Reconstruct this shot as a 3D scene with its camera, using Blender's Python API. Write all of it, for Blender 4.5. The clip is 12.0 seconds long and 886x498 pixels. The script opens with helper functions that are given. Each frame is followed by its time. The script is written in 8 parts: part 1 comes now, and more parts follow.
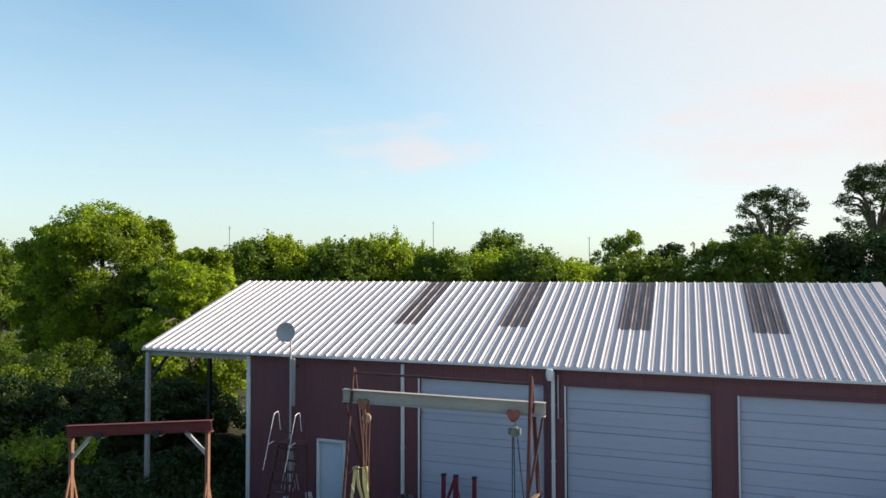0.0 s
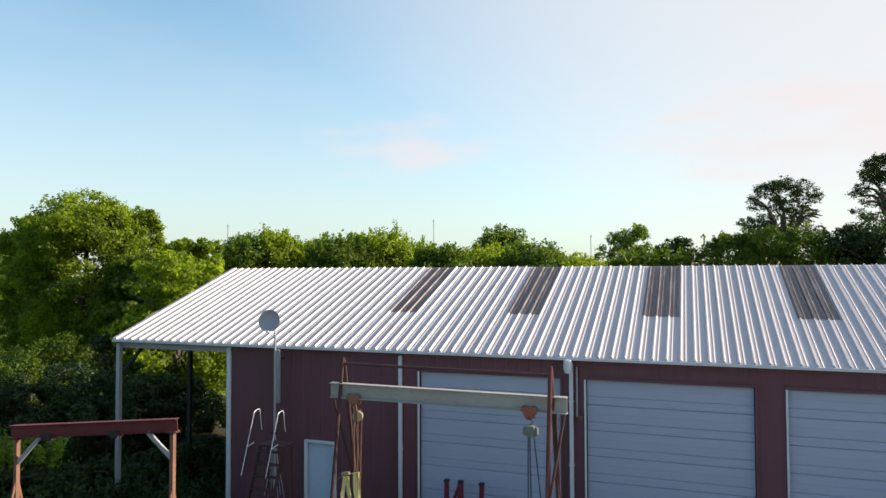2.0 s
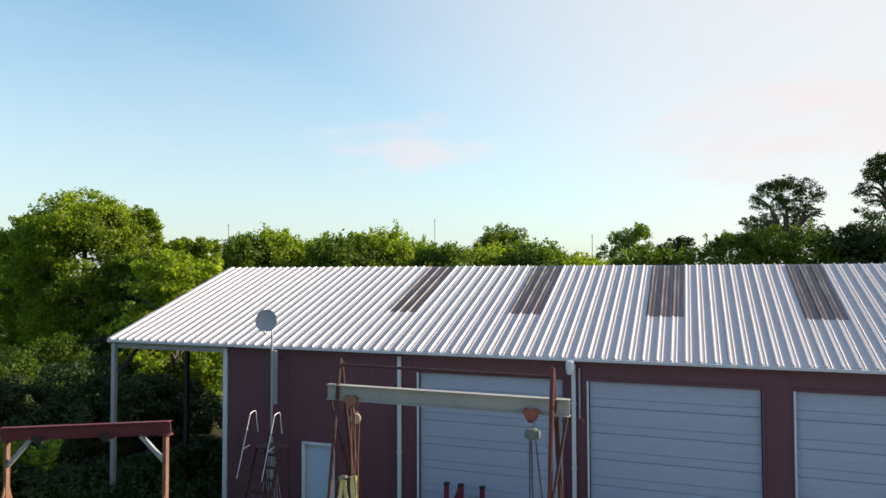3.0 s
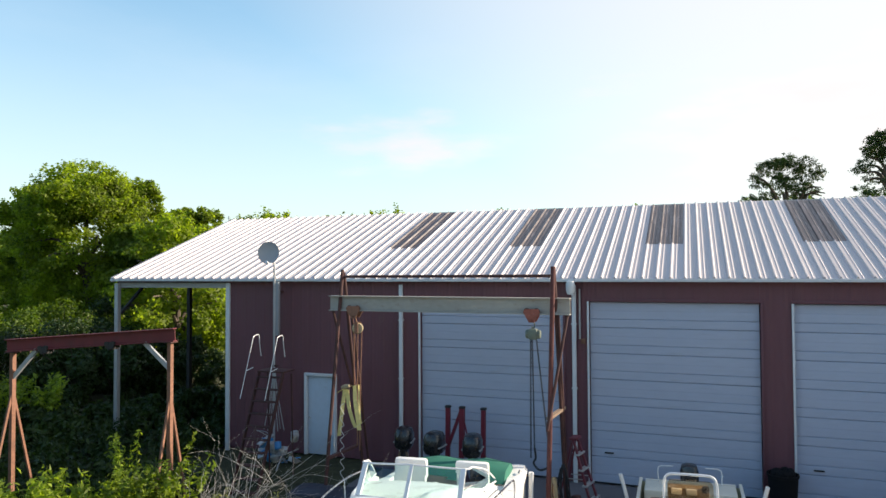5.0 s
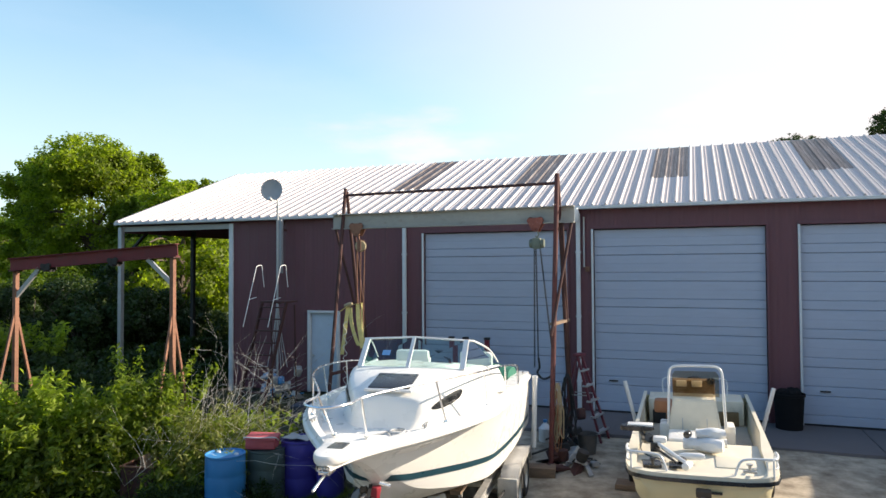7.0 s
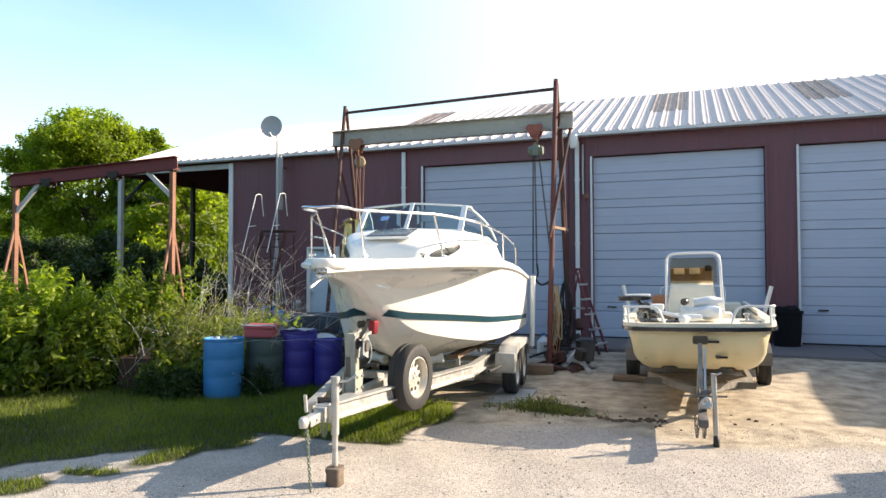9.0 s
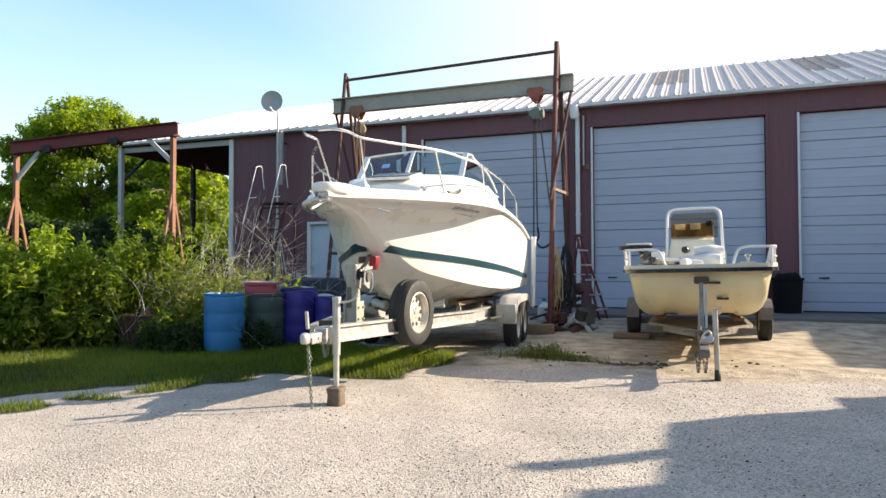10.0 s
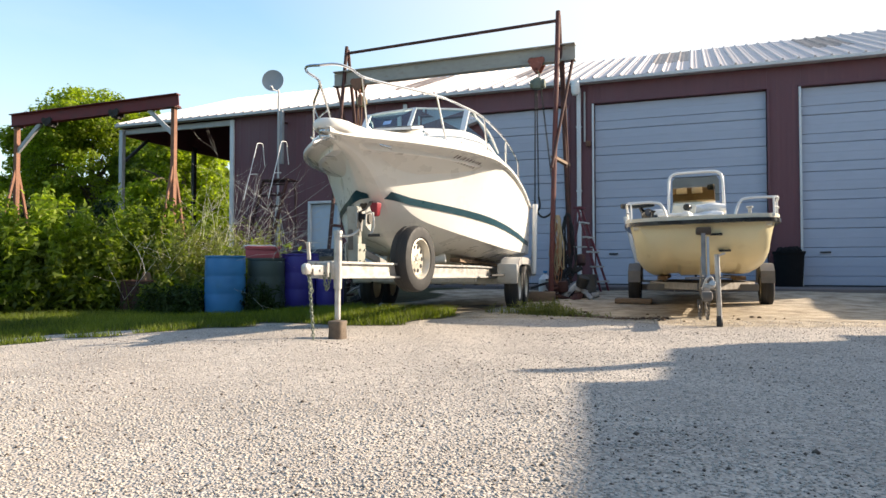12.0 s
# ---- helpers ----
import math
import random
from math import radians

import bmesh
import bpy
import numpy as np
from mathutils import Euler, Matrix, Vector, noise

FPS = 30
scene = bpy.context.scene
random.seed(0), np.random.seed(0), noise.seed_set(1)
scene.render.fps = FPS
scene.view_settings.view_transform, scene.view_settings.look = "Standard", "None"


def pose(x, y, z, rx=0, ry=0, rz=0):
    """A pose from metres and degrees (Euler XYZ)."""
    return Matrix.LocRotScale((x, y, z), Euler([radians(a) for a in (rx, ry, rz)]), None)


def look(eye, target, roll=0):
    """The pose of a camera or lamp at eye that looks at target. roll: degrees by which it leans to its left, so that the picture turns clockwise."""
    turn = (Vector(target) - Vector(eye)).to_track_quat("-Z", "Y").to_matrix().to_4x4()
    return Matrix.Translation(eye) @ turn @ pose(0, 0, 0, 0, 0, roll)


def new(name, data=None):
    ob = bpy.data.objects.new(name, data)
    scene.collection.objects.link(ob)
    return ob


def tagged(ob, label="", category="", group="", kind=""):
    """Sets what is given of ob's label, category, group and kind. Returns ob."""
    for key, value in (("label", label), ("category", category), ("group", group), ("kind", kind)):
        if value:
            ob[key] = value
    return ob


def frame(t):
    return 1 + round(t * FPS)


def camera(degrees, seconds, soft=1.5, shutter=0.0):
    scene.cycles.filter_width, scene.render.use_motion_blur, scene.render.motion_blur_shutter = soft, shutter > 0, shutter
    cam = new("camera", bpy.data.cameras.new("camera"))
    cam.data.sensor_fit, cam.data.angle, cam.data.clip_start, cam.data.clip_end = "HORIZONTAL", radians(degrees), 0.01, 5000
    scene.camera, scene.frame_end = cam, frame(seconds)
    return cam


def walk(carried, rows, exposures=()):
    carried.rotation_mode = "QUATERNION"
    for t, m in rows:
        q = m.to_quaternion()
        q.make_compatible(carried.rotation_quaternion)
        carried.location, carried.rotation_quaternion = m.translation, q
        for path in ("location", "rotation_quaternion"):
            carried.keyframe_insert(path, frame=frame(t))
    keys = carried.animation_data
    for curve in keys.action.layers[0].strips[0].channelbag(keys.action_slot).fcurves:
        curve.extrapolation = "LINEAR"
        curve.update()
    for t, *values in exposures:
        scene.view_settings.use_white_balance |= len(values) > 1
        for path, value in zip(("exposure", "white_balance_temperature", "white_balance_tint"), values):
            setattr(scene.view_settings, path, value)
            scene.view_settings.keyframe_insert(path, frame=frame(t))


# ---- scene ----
cam = camera(66.6, 12.0)
PATH = [
    (0, (13.341, -18.383, 7.499), (12.659, -16.504, 7.569), -0.1),
    (0.5, (13.083, -17.679, 7.231), (12.399, -15.801, 7.301), -0.2),
    (1, (12.885, -17.263, 7.091), (12.203, -15.384, 7.161), -0.2),
    (1.5, (12.723, -16.778, 6.92), (12.039, -14.899, 6.989), -0.3),
    (2, (12.523, -16.3, 6.982), (11.84, -14.421, 7.051), -0.2),
    (2.5, (12.438, -15.998, 7.023), (11.753, -14.121, 7.095), -0.2),
    (3, (12.443, -15.979, 6.967), (11.757, -14.102, 7.035), -0.2),
    (3.2, (12.443, -15.979, 6.905), (11.757, -14.102, 6.973), -0.2),
    (4.8, (12.433, -16.062, 5.375), (11.747, -14.185, 5.435), -0.3),
    (5, (12.433, -16.057, 5.201), (11.747, -14.18, 5.261), -0.3),
    (5.5, (12.436, -16.023, 4.756), (11.745, -14.147, 4.817), -0.3),
    (6, (12.424, -15.99, 4.364), (11.73, -14.115, 4.424), -0.2),
    (6.5, (12.395, -15.979, 3.968), (11.701, -14.104, 4.024), -0.3),
    (7, (12.403, -15.944, 3.561), (11.705, -14.071, 3.615), -0.3),
    (9, (12.41, -15.921, 1.819), (11.712, -14.048, 1.877), -0.1),
    (9.5, (12.397, -15.912, 1.455), (11.7, -14.039, 1.513), -0.1),
    (10, (12.39, -15.904, 1.149), (11.692, -14.031, 1.206), -0.1),
    (10.5, (12.382, -15.892, 0.921), (11.685, -14.019, 0.979), -0.0),
    (11, (12.378, -15.875, 0.746), (11.679, -14.001, 0.805), -0.0),
    (11.5, (12.368, -15.876, 0.643), (11.67, -14.003, 0.701), 0.0),
    (12, (12.367, -15.88, 0.589), (11.668, -14.007, 0.647), 0.0),
]
walk(cam, [(t, look(eye, target, roll)) for t, eye, target, roll in PATH], exposures=[(0.0, 0.58, 6850, 9), (3.0, 0.59, 6850, 9), (5.0, 0.78, 6950, 9), (7.0, 0.83, 6950, 9), (9.0, 1.24, 7250, 10), (10.0, 1.10, 7250, 10), (12.0, 1.02, 7250, 10)])

# ---- light ----
SUN_AZ = Vector((0.815, 0.58, 0.0)).normalized()
SUN_EL = radians(25)
world = bpy.data.worlds.new("world")
scene.world = world
world.use_nodes = True
wt = world.node_tree
wt.nodes.clear()
w_out = wt.nodes.new("ShaderNodeOutputWorld")
w_bg = wt.nodes.new("ShaderNodeBackground")
sky = wt.nodes.new("ShaderNodeTexSky")
sky.sky_type = "NISHITA"
sky.sun_disc = False
sky.sun_elevation = SUN_EL
sky.sun_rotation = math.atan2(SUN_AZ.x, SUN_AZ.y)
sky.air_density, sky.dust_density, sky.ozone_density = 1.0, 1.3, 0.8
w_bg.inputs["Strength"].default_value = 0.122
# thin, soft cloud low in the sky
w_tc = wt.nodes.new("ShaderNodeTexCoord")
w_map = wt.nodes.new("ShaderNodeMapping")
w_map.inputs["Scale"].default_value = (1.4, 1.4, 5.0)
w_noise = wt.nodes.new("ShaderNodeTexNoise")
w_noise.inputs["Scale"].default_value = 1.7
w_noise.inputs["Detail"].default_value = 6.0
w_noise.inputs["Roughness"].default_value = 0.55
w_ramp = wt.nodes.new("ShaderNodeMapRange")
w_ramp.inputs["From Min"].default_value = 0.52
w_ramp.inputs["From Max"].default_value = 0.85
w_ramp.inputs["To Max"].default_value = 0.10
w_mix = wt.nodes.new("ShaderNodeMix")
w_mix.data_type = "RGBA"
w_mix.inputs["B"].default_value = (6.2, 6.0, 6.2, 1.0)
wt.links.new(w_tc.outputs["Generated"], w_map.inputs["Vector"])
wt.links.new(w_map.outputs["Vector"], w_noise.inputs["Vector"])
wt.links.new(w_noise.outputs["Fac"], w_ramp.inputs["Value"])
wt.links.new(w_ramp.outputs["Result"], w_mix.inputs["Factor"])
w_tint = wt.nodes.new("ShaderNodeMix")
w_tint.data_type = "RGBA"
w_tint.blend_type = "MULTIPLY"
w_tint.inputs["Factor"].default_value = 1.0
w_tint.inputs["B"].default_value = (0.83, 1.27, 1.37, 1.0)
wt.links.new(sky.outputs["Color"], w_tint.inputs["A"])
wt.links.new(w_tint.outputs["Result"], w_mix.inputs["A"])
# pale haze that thickens towards the horizon
w_sep = wt.nodes.new("ShaderNodeSeparateXYZ")
w_low = wt.nodes.new("ShaderNodeMapRange")
w_low.interpolation_type = "SMOOTHSTEP"
w_low.inputs["From Min"].default_value, w_low.inputs["From Max"].default_value = -0.02, 0.50
w_low.inputs["To Min"].default_value, w_low.inputs["To Max"].default_value = 0.60, 0.0
w_haze = wt.nodes.new("ShaderNodeMix")
w_haze.data_type = "RGBA"
w_haze.inputs["B"].default_value = (4.72, 4.66, 4.84, 1.0)
wt.links.new(w_tc.outputs["Generated"], w_sep.inputs["Vector"])
wt.links.new(w_sep.outputs["Z"], w_low.inputs["Value"])
# the air is whiter towards the sun
w_dot = wt.nodes.new("ShaderNodeVectorMath")
w_dot.operation = "DOT_PRODUCT"
w_dot.inputs[1].default_value = (*(SUN_AZ * math.cos(SUN_EL) + Vector((0, 0, math.sin(SUN_EL)))),)
w_sunward = wt.nodes.new("ShaderNodeMapRange")
w_sunward.interpolation_type = "SMOOTHSTEP"
w_sunward.inputs["From Min"].default_value, w_sunward.inputs["From Max"].default_value = -0.08, 0.80
w_sunward.inputs["To Max"].default_value = 0.88
w_max = wt.nodes.new("ShaderNodeMath")
w_max.operation = "MAXIMUM"
wt.links.new(w_tc.outputs["Generated"], w_dot.inputs[0])
wt.links.new(w_dot.outputs["Value"], w_sunward.inputs["Value"])
wt.links.new(w_sunward.outputs["Result"], w_max.inputs[0])
wt.links.new(w_low.outputs["Result"], w_max.inputs[1])
wt.links.new(w_max.outputs["Value"], w_haze.inputs["Factor"])
wt.links.new(w_mix.outputs["Result"], w_haze.inputs["A"])
# faint rosy puffs of cloud low over the roof
w_puff = wt.nodes.new("ShaderNodeTexNoise")
w_puff.inputs["Scale"].default_value = 9.0
w_puff.inputs["Detail"].default_value = 5.0
w_flat = wt.nodes.new("ShaderNodeMapping")
w_flat.inputs["Scale"].default_value = (1.0, 1.0, 3.6)
wt.links.new(w_tc.outputs["Generated"], w_flat.inputs["Vector"])
wt.links.new(w_flat.outputs["Vector"], w_puff.inputs["Vector"])
w_sky = w_haze.outputs["Result"]
for heart, wide, thick in (((-0.372, 0.910, 0.182), 0.27, 0.75), ((0.15, 0.965, 0.185), 0.55, 0.75)):
    w_off = wt.nodes.new("ShaderNodeVectorMath")
    w_off.operation = "SUBTRACT"
    w_off.inputs[1].default_value = heart
    w_squash = wt.nodes.new("ShaderNodeVectorMath")
    w_squash.operation = "MULTIPLY"
    w_squash.inputs[1].default_value = (1.0, 1.0, 3.0)
    w_far = wt.nodes.new("ShaderNodeVectorMath")
    w_far.operation = "LENGTH"
    wt.links.new(w_tc.outputs["Generated"], w_off.inputs[0])
    wt.links.new(w_off.outputs["Vector"], w_squash.inputs[0])
    wt.links.new(w_squash.outputs["Vector"], w_far.inputs[0])
    w_in = wt.nodes.new("ShaderNodeMapRange")
    w_in.interpolation_type = "SMOOTHSTEP"
    w_in.inputs["From Min"].default_value, w_in.inputs["From Max"].default_value = wide, 0.0
    w_in.inputs["To Min"].default_value, w_in.inputs["To Max"].default_value = -0.42, 0.16
    wt.links.new(w_far.outputs["Value"], w_in.inputs["Value"])
    w_add = wt.nodes.new("ShaderNodeMath")
    wt.links.new(w_in.outputs["Result"], w_add.inputs[0])
    wt.links.new(w_puff.outputs["Fac"], w_add.inputs[1])
    w_edge = wt.nodes.new("ShaderNodeMapRange")
    w_edge.interpolation_type = "SMOOTHSTEP"
    w_edge.inputs["From Min"].default_value, w_edge.inputs["From Max"].default_value = 0.34, 0.92
    w_edge.inputs["To Max"].default_value = thick
    wt.links.new(w_add.outputs[0], w_edge.inputs["Value"])
    w_rose = wt.nodes.new("ShaderNodeMix")
    w_rose.data_type = "RGBA"
    w_rose.inputs["B"].default_value = (5.08, 4.56, 4.84, 1.0)
    wt.links.new(w_edge.outputs["Result"], w_rose.inputs["Factor"])
    wt.links.new(w_sky, w_rose.inputs["A"])
    w_sky = w_rose.outputs["Result"]
# a deeper, bluer zenith
w_up = wt.nodes.new("ShaderNodeMapRange")
w_up.inputs["From Min"].default_value, w_up.inputs["From Max"].default_value = 0.40, 0.90
wt.links.new(w_sep.outputs["Z"], w_up.inputs["Value"])
w_deep = wt.nodes.new("ShaderNodeMix")
w_deep.data_type = "RGBA"
w_deep.blend_type = "MULTIPLY"
w_deep.inputs["B"].default_value = (0.52, 0.66, 0.90, 1.0)
wt.links.new(w_up.outputs["Result"], w_deep.inputs["Factor"])
wt.links.new(w_sky, w_deep.inputs["A"])
wt.links.new(w_deep.outputs["Result"], w_bg.inputs["Color"])
wt.links.new(w_bg.outputs["Background"], w_out.inputs["Surface"])

sun_data = bpy.data.lights.new("sun", "SUN")
sun_data.energy = 5.0
sun_data.angle = radians(0.6)
sun_data.color = (1.0, 0.885, 0.76)
sun = new("sun", sun_data)
sun_to = SUN_AZ * math.cos(SUN_EL) + Vector((0, 0, math.sin(SUN_EL)))
sun.matrix_world = look(sun_to * 60, (0, 0, 0))


# ---- materials ----
def material(name, base, rough=0.6, metal=0.0, vary=0.15, grain=8.0, coarse=0.6, bump=0.0, bump_scale=60.0,
             stain=None, stain_amount=0.0, stretch=(1, 1, 1), coat=0.0, spec=0.5, island=0.0, each=0.0):
    """A painted, metal or natural surface with fine grain, coarse patches, stains and relief."""
    m = bpy.data.materials.new(name)
    m.use_nodes = True
    t = m.node_tree
    b = t.nodes["Principled BSDF"]
    tc = t.nodes.new("ShaderNodeTexCoord")
    mp = t.nodes.new("ShaderNodeMapping")
    mp.inputs["Scale"].default_value = stretch
    t.links.new(tc.outputs["Object"], mp.inputs["Vector"])
    fine = t.nodes.new("ShaderNodeTexNoise")
    fine.inputs["Scale"].default_value = grain
    fine.inputs["Detail"].default_value = 5.0
    wide = t.nodes.new("ShaderNodeTexNoise")
    wide.inputs["Scale"].default_value = coarse
    wide.inputs["Detail"].default_value = 3.0
    for n in (fine, wide):
        t.links.new(mp.outputs["Vector"], n.inputs["Vector"])
    add = t.nodes.new("ShaderNodeMath")
    add.operation = "ADD"
    t.links.new(fine.outputs["Fac"], add.inputs[0])
    t.links.new(wide.outputs["Fac"], add.inputs[1])
    last = add.outputs[0]
    span = (0.62, 1.38)
    if island or each:
        if island:
            src = t.nodes.new("ShaderNodeNewGeometry").outputs["Random Per Island"]
        else:
            src = t.nodes.new("ShaderNodeObjectInfo").outputs["Random"]
        mul = t.nodes.new("ShaderNodeMath")
        mul.operation = "MULTIPLY_ADD"
        mul.inputs[1].default_value = island or each
        t.links.new(src, mul.inputs[0])
        t.links.new(last, mul.inputs[2])
        last = mul.outputs[0]
        span = (0.62, 1.38 + (island or each))
    rng = t.nodes.new("ShaderNodeMapRange")
    rng.inputs["From Min"].default_value, rng.inputs["From Max"].default_value = span
    t.links.new(last, rng.inputs["Value"])
    mix = t.nodes.new("ShaderNodeMix")
    mix.data_type = "RGBA"
    mix.inputs["A"].default_value = (*[max(0.0, c * (1 - vary)) for c in base], 1)
    mix.inputs["B"].default_value = (*[min(1.0, c * (1 + vary)) for c in base], 1)
    t.links.new(rng.outputs["Result"], mix.inputs["Factor"])
    colour = mix.outputs["Result"]
    if stain:
        sn = t.nodes.new("ShaderNodeTexNoise")
        sn.inputs["Scale"].default_value = coarse * 4.3
        sn.inputs["Detail"].default_value = 8.0
        sn.inputs["Roughness"].default_value = 0.7
        t.links.new(mp.outputs["Vector"], sn.inputs["Vector"])
        sr = t.nodes.new("ShaderNodeMapRange")
        sr.inputs["From Min"].default_value, sr.inputs["From Max"].default_value = 0.62 - 0.25 * stain_amount, 0.72
        sr.inputs["To Max"].default_value = min(1.0, 0.35 + stain_amount)
        t.links.new(sn.outputs["Fac"], sr.inputs["Value"])
        m2 = t.nodes.new("ShaderNodeMix")
        m2.data_type = "RGBA"
        m2.inputs["B"].default_value = (*stain, 1)
        t.links.new(colour, m2.inputs["A"])
        t.links.new(sr.outputs["Result"], m2.inputs["Factor"])
        colour = m2.outputs["Result"]
    t.links.new(colour, b.inputs["Base Color"])
    b.inputs["Metallic"].default_value = metal
    b.inputs["Specular IOR Level"].default_value = spec
    b.inputs["Coat Weight"].default_value = coat
    b.inputs["Coat Roughness"].default_value = 0.12
    rr = t.nodes.new("ShaderNodeMapRange")
    rr.inputs["From Min"].default_value, rr.inputs["From Max"].default_value = 0.3, 0.7
    rr.inputs["To Min"].default_value, rr.inputs["To Max"].default_value = max(0.03, rough - 0.08), min(1.0, rough + 0.1)
    t.links.new(fine.outputs["Fac"], rr.inputs["Value"])
    t.links.new(rr.outputs["Result"], b.inputs["Roughness"])
    if bump:
        bn = t.nodes.new("ShaderNodeTexNoise")
        bn.inputs["Scale"].default_value = bump_scale
        bn.inputs["Detail"].default_value = 4.0
        t.links.new(mp.outputs["Vector"], bn.inputs["Vector"])
        bp = t.nodes.new("ShaderNodeBump")
        bp.inputs["Strength"].default_value = bump
        bp.inputs["Distance"].default_value = 0.02
        t.links.new(bn.outputs["Fac"], bp.inputs["Height"])
        t.links.new(bp.outputs["Normal"], b.inputs["Normal"])
    return m


def leaf_material(name, low, high, through_amount=0.35):
    m = bpy.data.materials.new(name)
    m.use_nodes = True
    t = m.node_tree
    t.nodes.clear()
    out = t.nodes.new("ShaderNodeOutputMaterial")
    geo = t.nodes.new("ShaderNodeNewGeometry")
    tc = t.nodes.new("ShaderNodeTexCoord")
    patch = t.nodes.new("ShaderNodeTexNoise")
    patch.inputs["Scale"].default_value = 0.45
    patch.inputs["Detail"].default_value = 4.0
    t.links.new(tc.outputs["Object"], patch.inputs["Vector"])
    f = t.nodes.new("ShaderNodeMath")
    f.operation = "MULTIPLY_ADD"
    f.inputs[1].default_value = 0.45
    t.links.new(geo.outputs["Random Per Island"], f.inputs[0])
    rng = t.nodes.new("ShaderNodeMapRange")
    rng.inputs["From Min"].default_value, rng.inputs["From Max"].default_value = 0.33, 0.67
    rng.inputs["To Max"].default_value = 0.55
    t.links.new(patch.outputs["Fac"], rng.inputs["Value"])
    t.links.new(rng.outputs["Result"], f.inputs[2])
    mix = t.nodes.new("ShaderNodeMix")
    mix.data_type = "RGBA"
    mix.inputs["A"].default_value = (*low, 1)
    mix.inputs["B"].default_value = (*high, 1)
    t.links.new(f.outputs[0], mix.inputs["Factor"])
    pr = t.nodes.new("ShaderNodeBsdfPrincipled")
    pr.inputs["Roughness"].default_value = 0.55
    pr.inputs["Specular IOR Level"].default_value = 0.35
    tr = t.nodes.new("ShaderNodeBsdfTranslucent")
    warm = t.nodes.new("ShaderNodeMix")
    warm.data_type = "RGBA"
    warm.blend_type = "MULTIPLY"
    warm.inputs["Factor"].default_value = 1.0
    warm.inputs["B"].default_value = (1.6, 1.7, 0.6, 1)
    t.links.new(mix.outputs["Result"], warm.inputs["A"])
    t.links.new(mix.outputs["Result"], pr.inputs["Base Color"])
    t.links.new(warm.outputs["Result"], tr.inputs["Color"])
    ms = t.nodes.new("ShaderNodeMixShader")
    ms.inputs["Fac"].default_value = through_amount
    t.links.new(pr.outputs["BSDF"], ms.inputs[1])
    t.links.new(tr.outputs["BSDF"], ms.inputs[2])
    t.links.new(ms.outputs["Shader"], out.inputs["Surface"])
    return m


def glass_material(name, tint, rough=0.02, ior=1.12):
    m = bpy.data.materials.new(name)
    m.use_nodes = True
    b = m.node_tree.nodes["Principled BSDF"]
    b.inputs["Base Color"].default_value = (*tint, 1)
    b.inputs["Transmission Weight"].default_value = 1.0
    b.inputs["Roughness"].default_value = rough
    b.inputs["IOR"].default_value = ior
    return m


M_MAROON = material("maroon_sheet", (0.150, 0.056, 0.069), 0.5, vary=0.12, grain=3, coarse=0.4, stain=(0.20, 0.11, 0.10), stain_amount=0.05, stretch=(1, 1, 0.25))
M_DOOR = material("pale_door_paint", (0.43, 0.47, 0.575), 0.45, vary=0.06, grain=6, coarse=0.5, stain=(0.32, 0.34, 0.38), stain_amount=0.08, stretch=(0.4, 1, 2.5))
M_ENTRY = material("pale_blue_door_enamel", (0.52, 0.60, 0.70), 0.45, vary=0.06, grain=6, coarse=0.6, stain=(0.36, 0.38, 0.42), stain_amount=0.10)
M_WHITE_TRIM = material("white_trim", (0.66, 0.67, 0.68), 0.5, vary=0.06, grain=5)
M_ROOF = material("galvalume_sheet", (0.57, 0.52, 0.51), 0.48, metal=0.15, spec=0.35, vary=0.10, grain=5, coarse=0.35, stain=(0.50, 0.48, 0.47), stain_amount=0.10, stretch=(3.0, 0.16, 0.16), each=0.25)
M_SKYLIGHT = material("weathered_fibreglass", (0.075, 0.050, 0.050), 0.34, vary=0.6, grain=9, coarse=0.8, stain=(0.36, 0.33, 0.33), stain_amount=0.42, stretch=(4.0, 0.22, 0.22))
M_STEEL = material("grey_steel", (0.42, 0.43, 0.44), 0.5, metal=0.3, vary=0.12, grain=9, stain=(0.25, 0.18, 0.13), stain_amount=0.08)
# near-black for dark parts; in the open bay it puts shade into colour
M_DARK = material("dark_timber_and_shade", (0.035, 0.032, 0.030), 0.8, vary=0.3, grain=6)
M_CONCRETE = material("stained_concrete", (0.145, 0.132, 0.135), 0.85, vary=0.14, grain=9, coarse=0.7, bump=0.3, bump_scale=40, stain=(0.16, 0.145, 0.135), stain_amount=0.25)
M_RUST = material("rusted_dark_steel", (0.075, 0.030, 0.026), 0.75, vary=0.4, grain=14, coarse=2, bump=0.2, stain=(0.16, 0.06, 0.035), stain_amount=0.22)
M_ORANGE_RUST = material("orange_rust", (0.25, 0.120, 0.075), 0.8, vary=0.35, grain=16, coarse=2, bump=0.25, stain=(0.11, 0.05, 0.04), stain_amount=0.25)
M_RED_BEAM = material("faded_red_beam_paint", (0.16, 0.028, 0.030), 0.6, vary=0.25, grain=8, coarse=1, stain=(0.09, 0.035, 0.03), stain_amount=0.3)
M_BEAM = material("beige_beam_paint", (0.36, 0.34, 0.30), 0.6, vary=0.12, grain=8, coarse=1, stain=(0.22, 0.15, 0.10), stain_amount=0.2, stretch=(1, 2, 2))
M_GEL = material("white_gelcoat", (0.83, 0.81, 0.765), 0.30, vary=0.015, grain=4, coarse=0.6)
M_CREAM = material("cream_gelcoat", (0.74, 0.66, 0.42), 0.35, vary=0.05, grain=4, coarse=0.7, coat=0.2, stain=(0.50, 0.40, 0.22), stain_amount=0.10)
M_DECK = material("offwhite_deck", (0.70, 0.645, 0.52), 0.5, vary=0.08, grain=7, coarse=0.8, stain=(0.42, 0.38, 0.30), stain_amount=0.15)
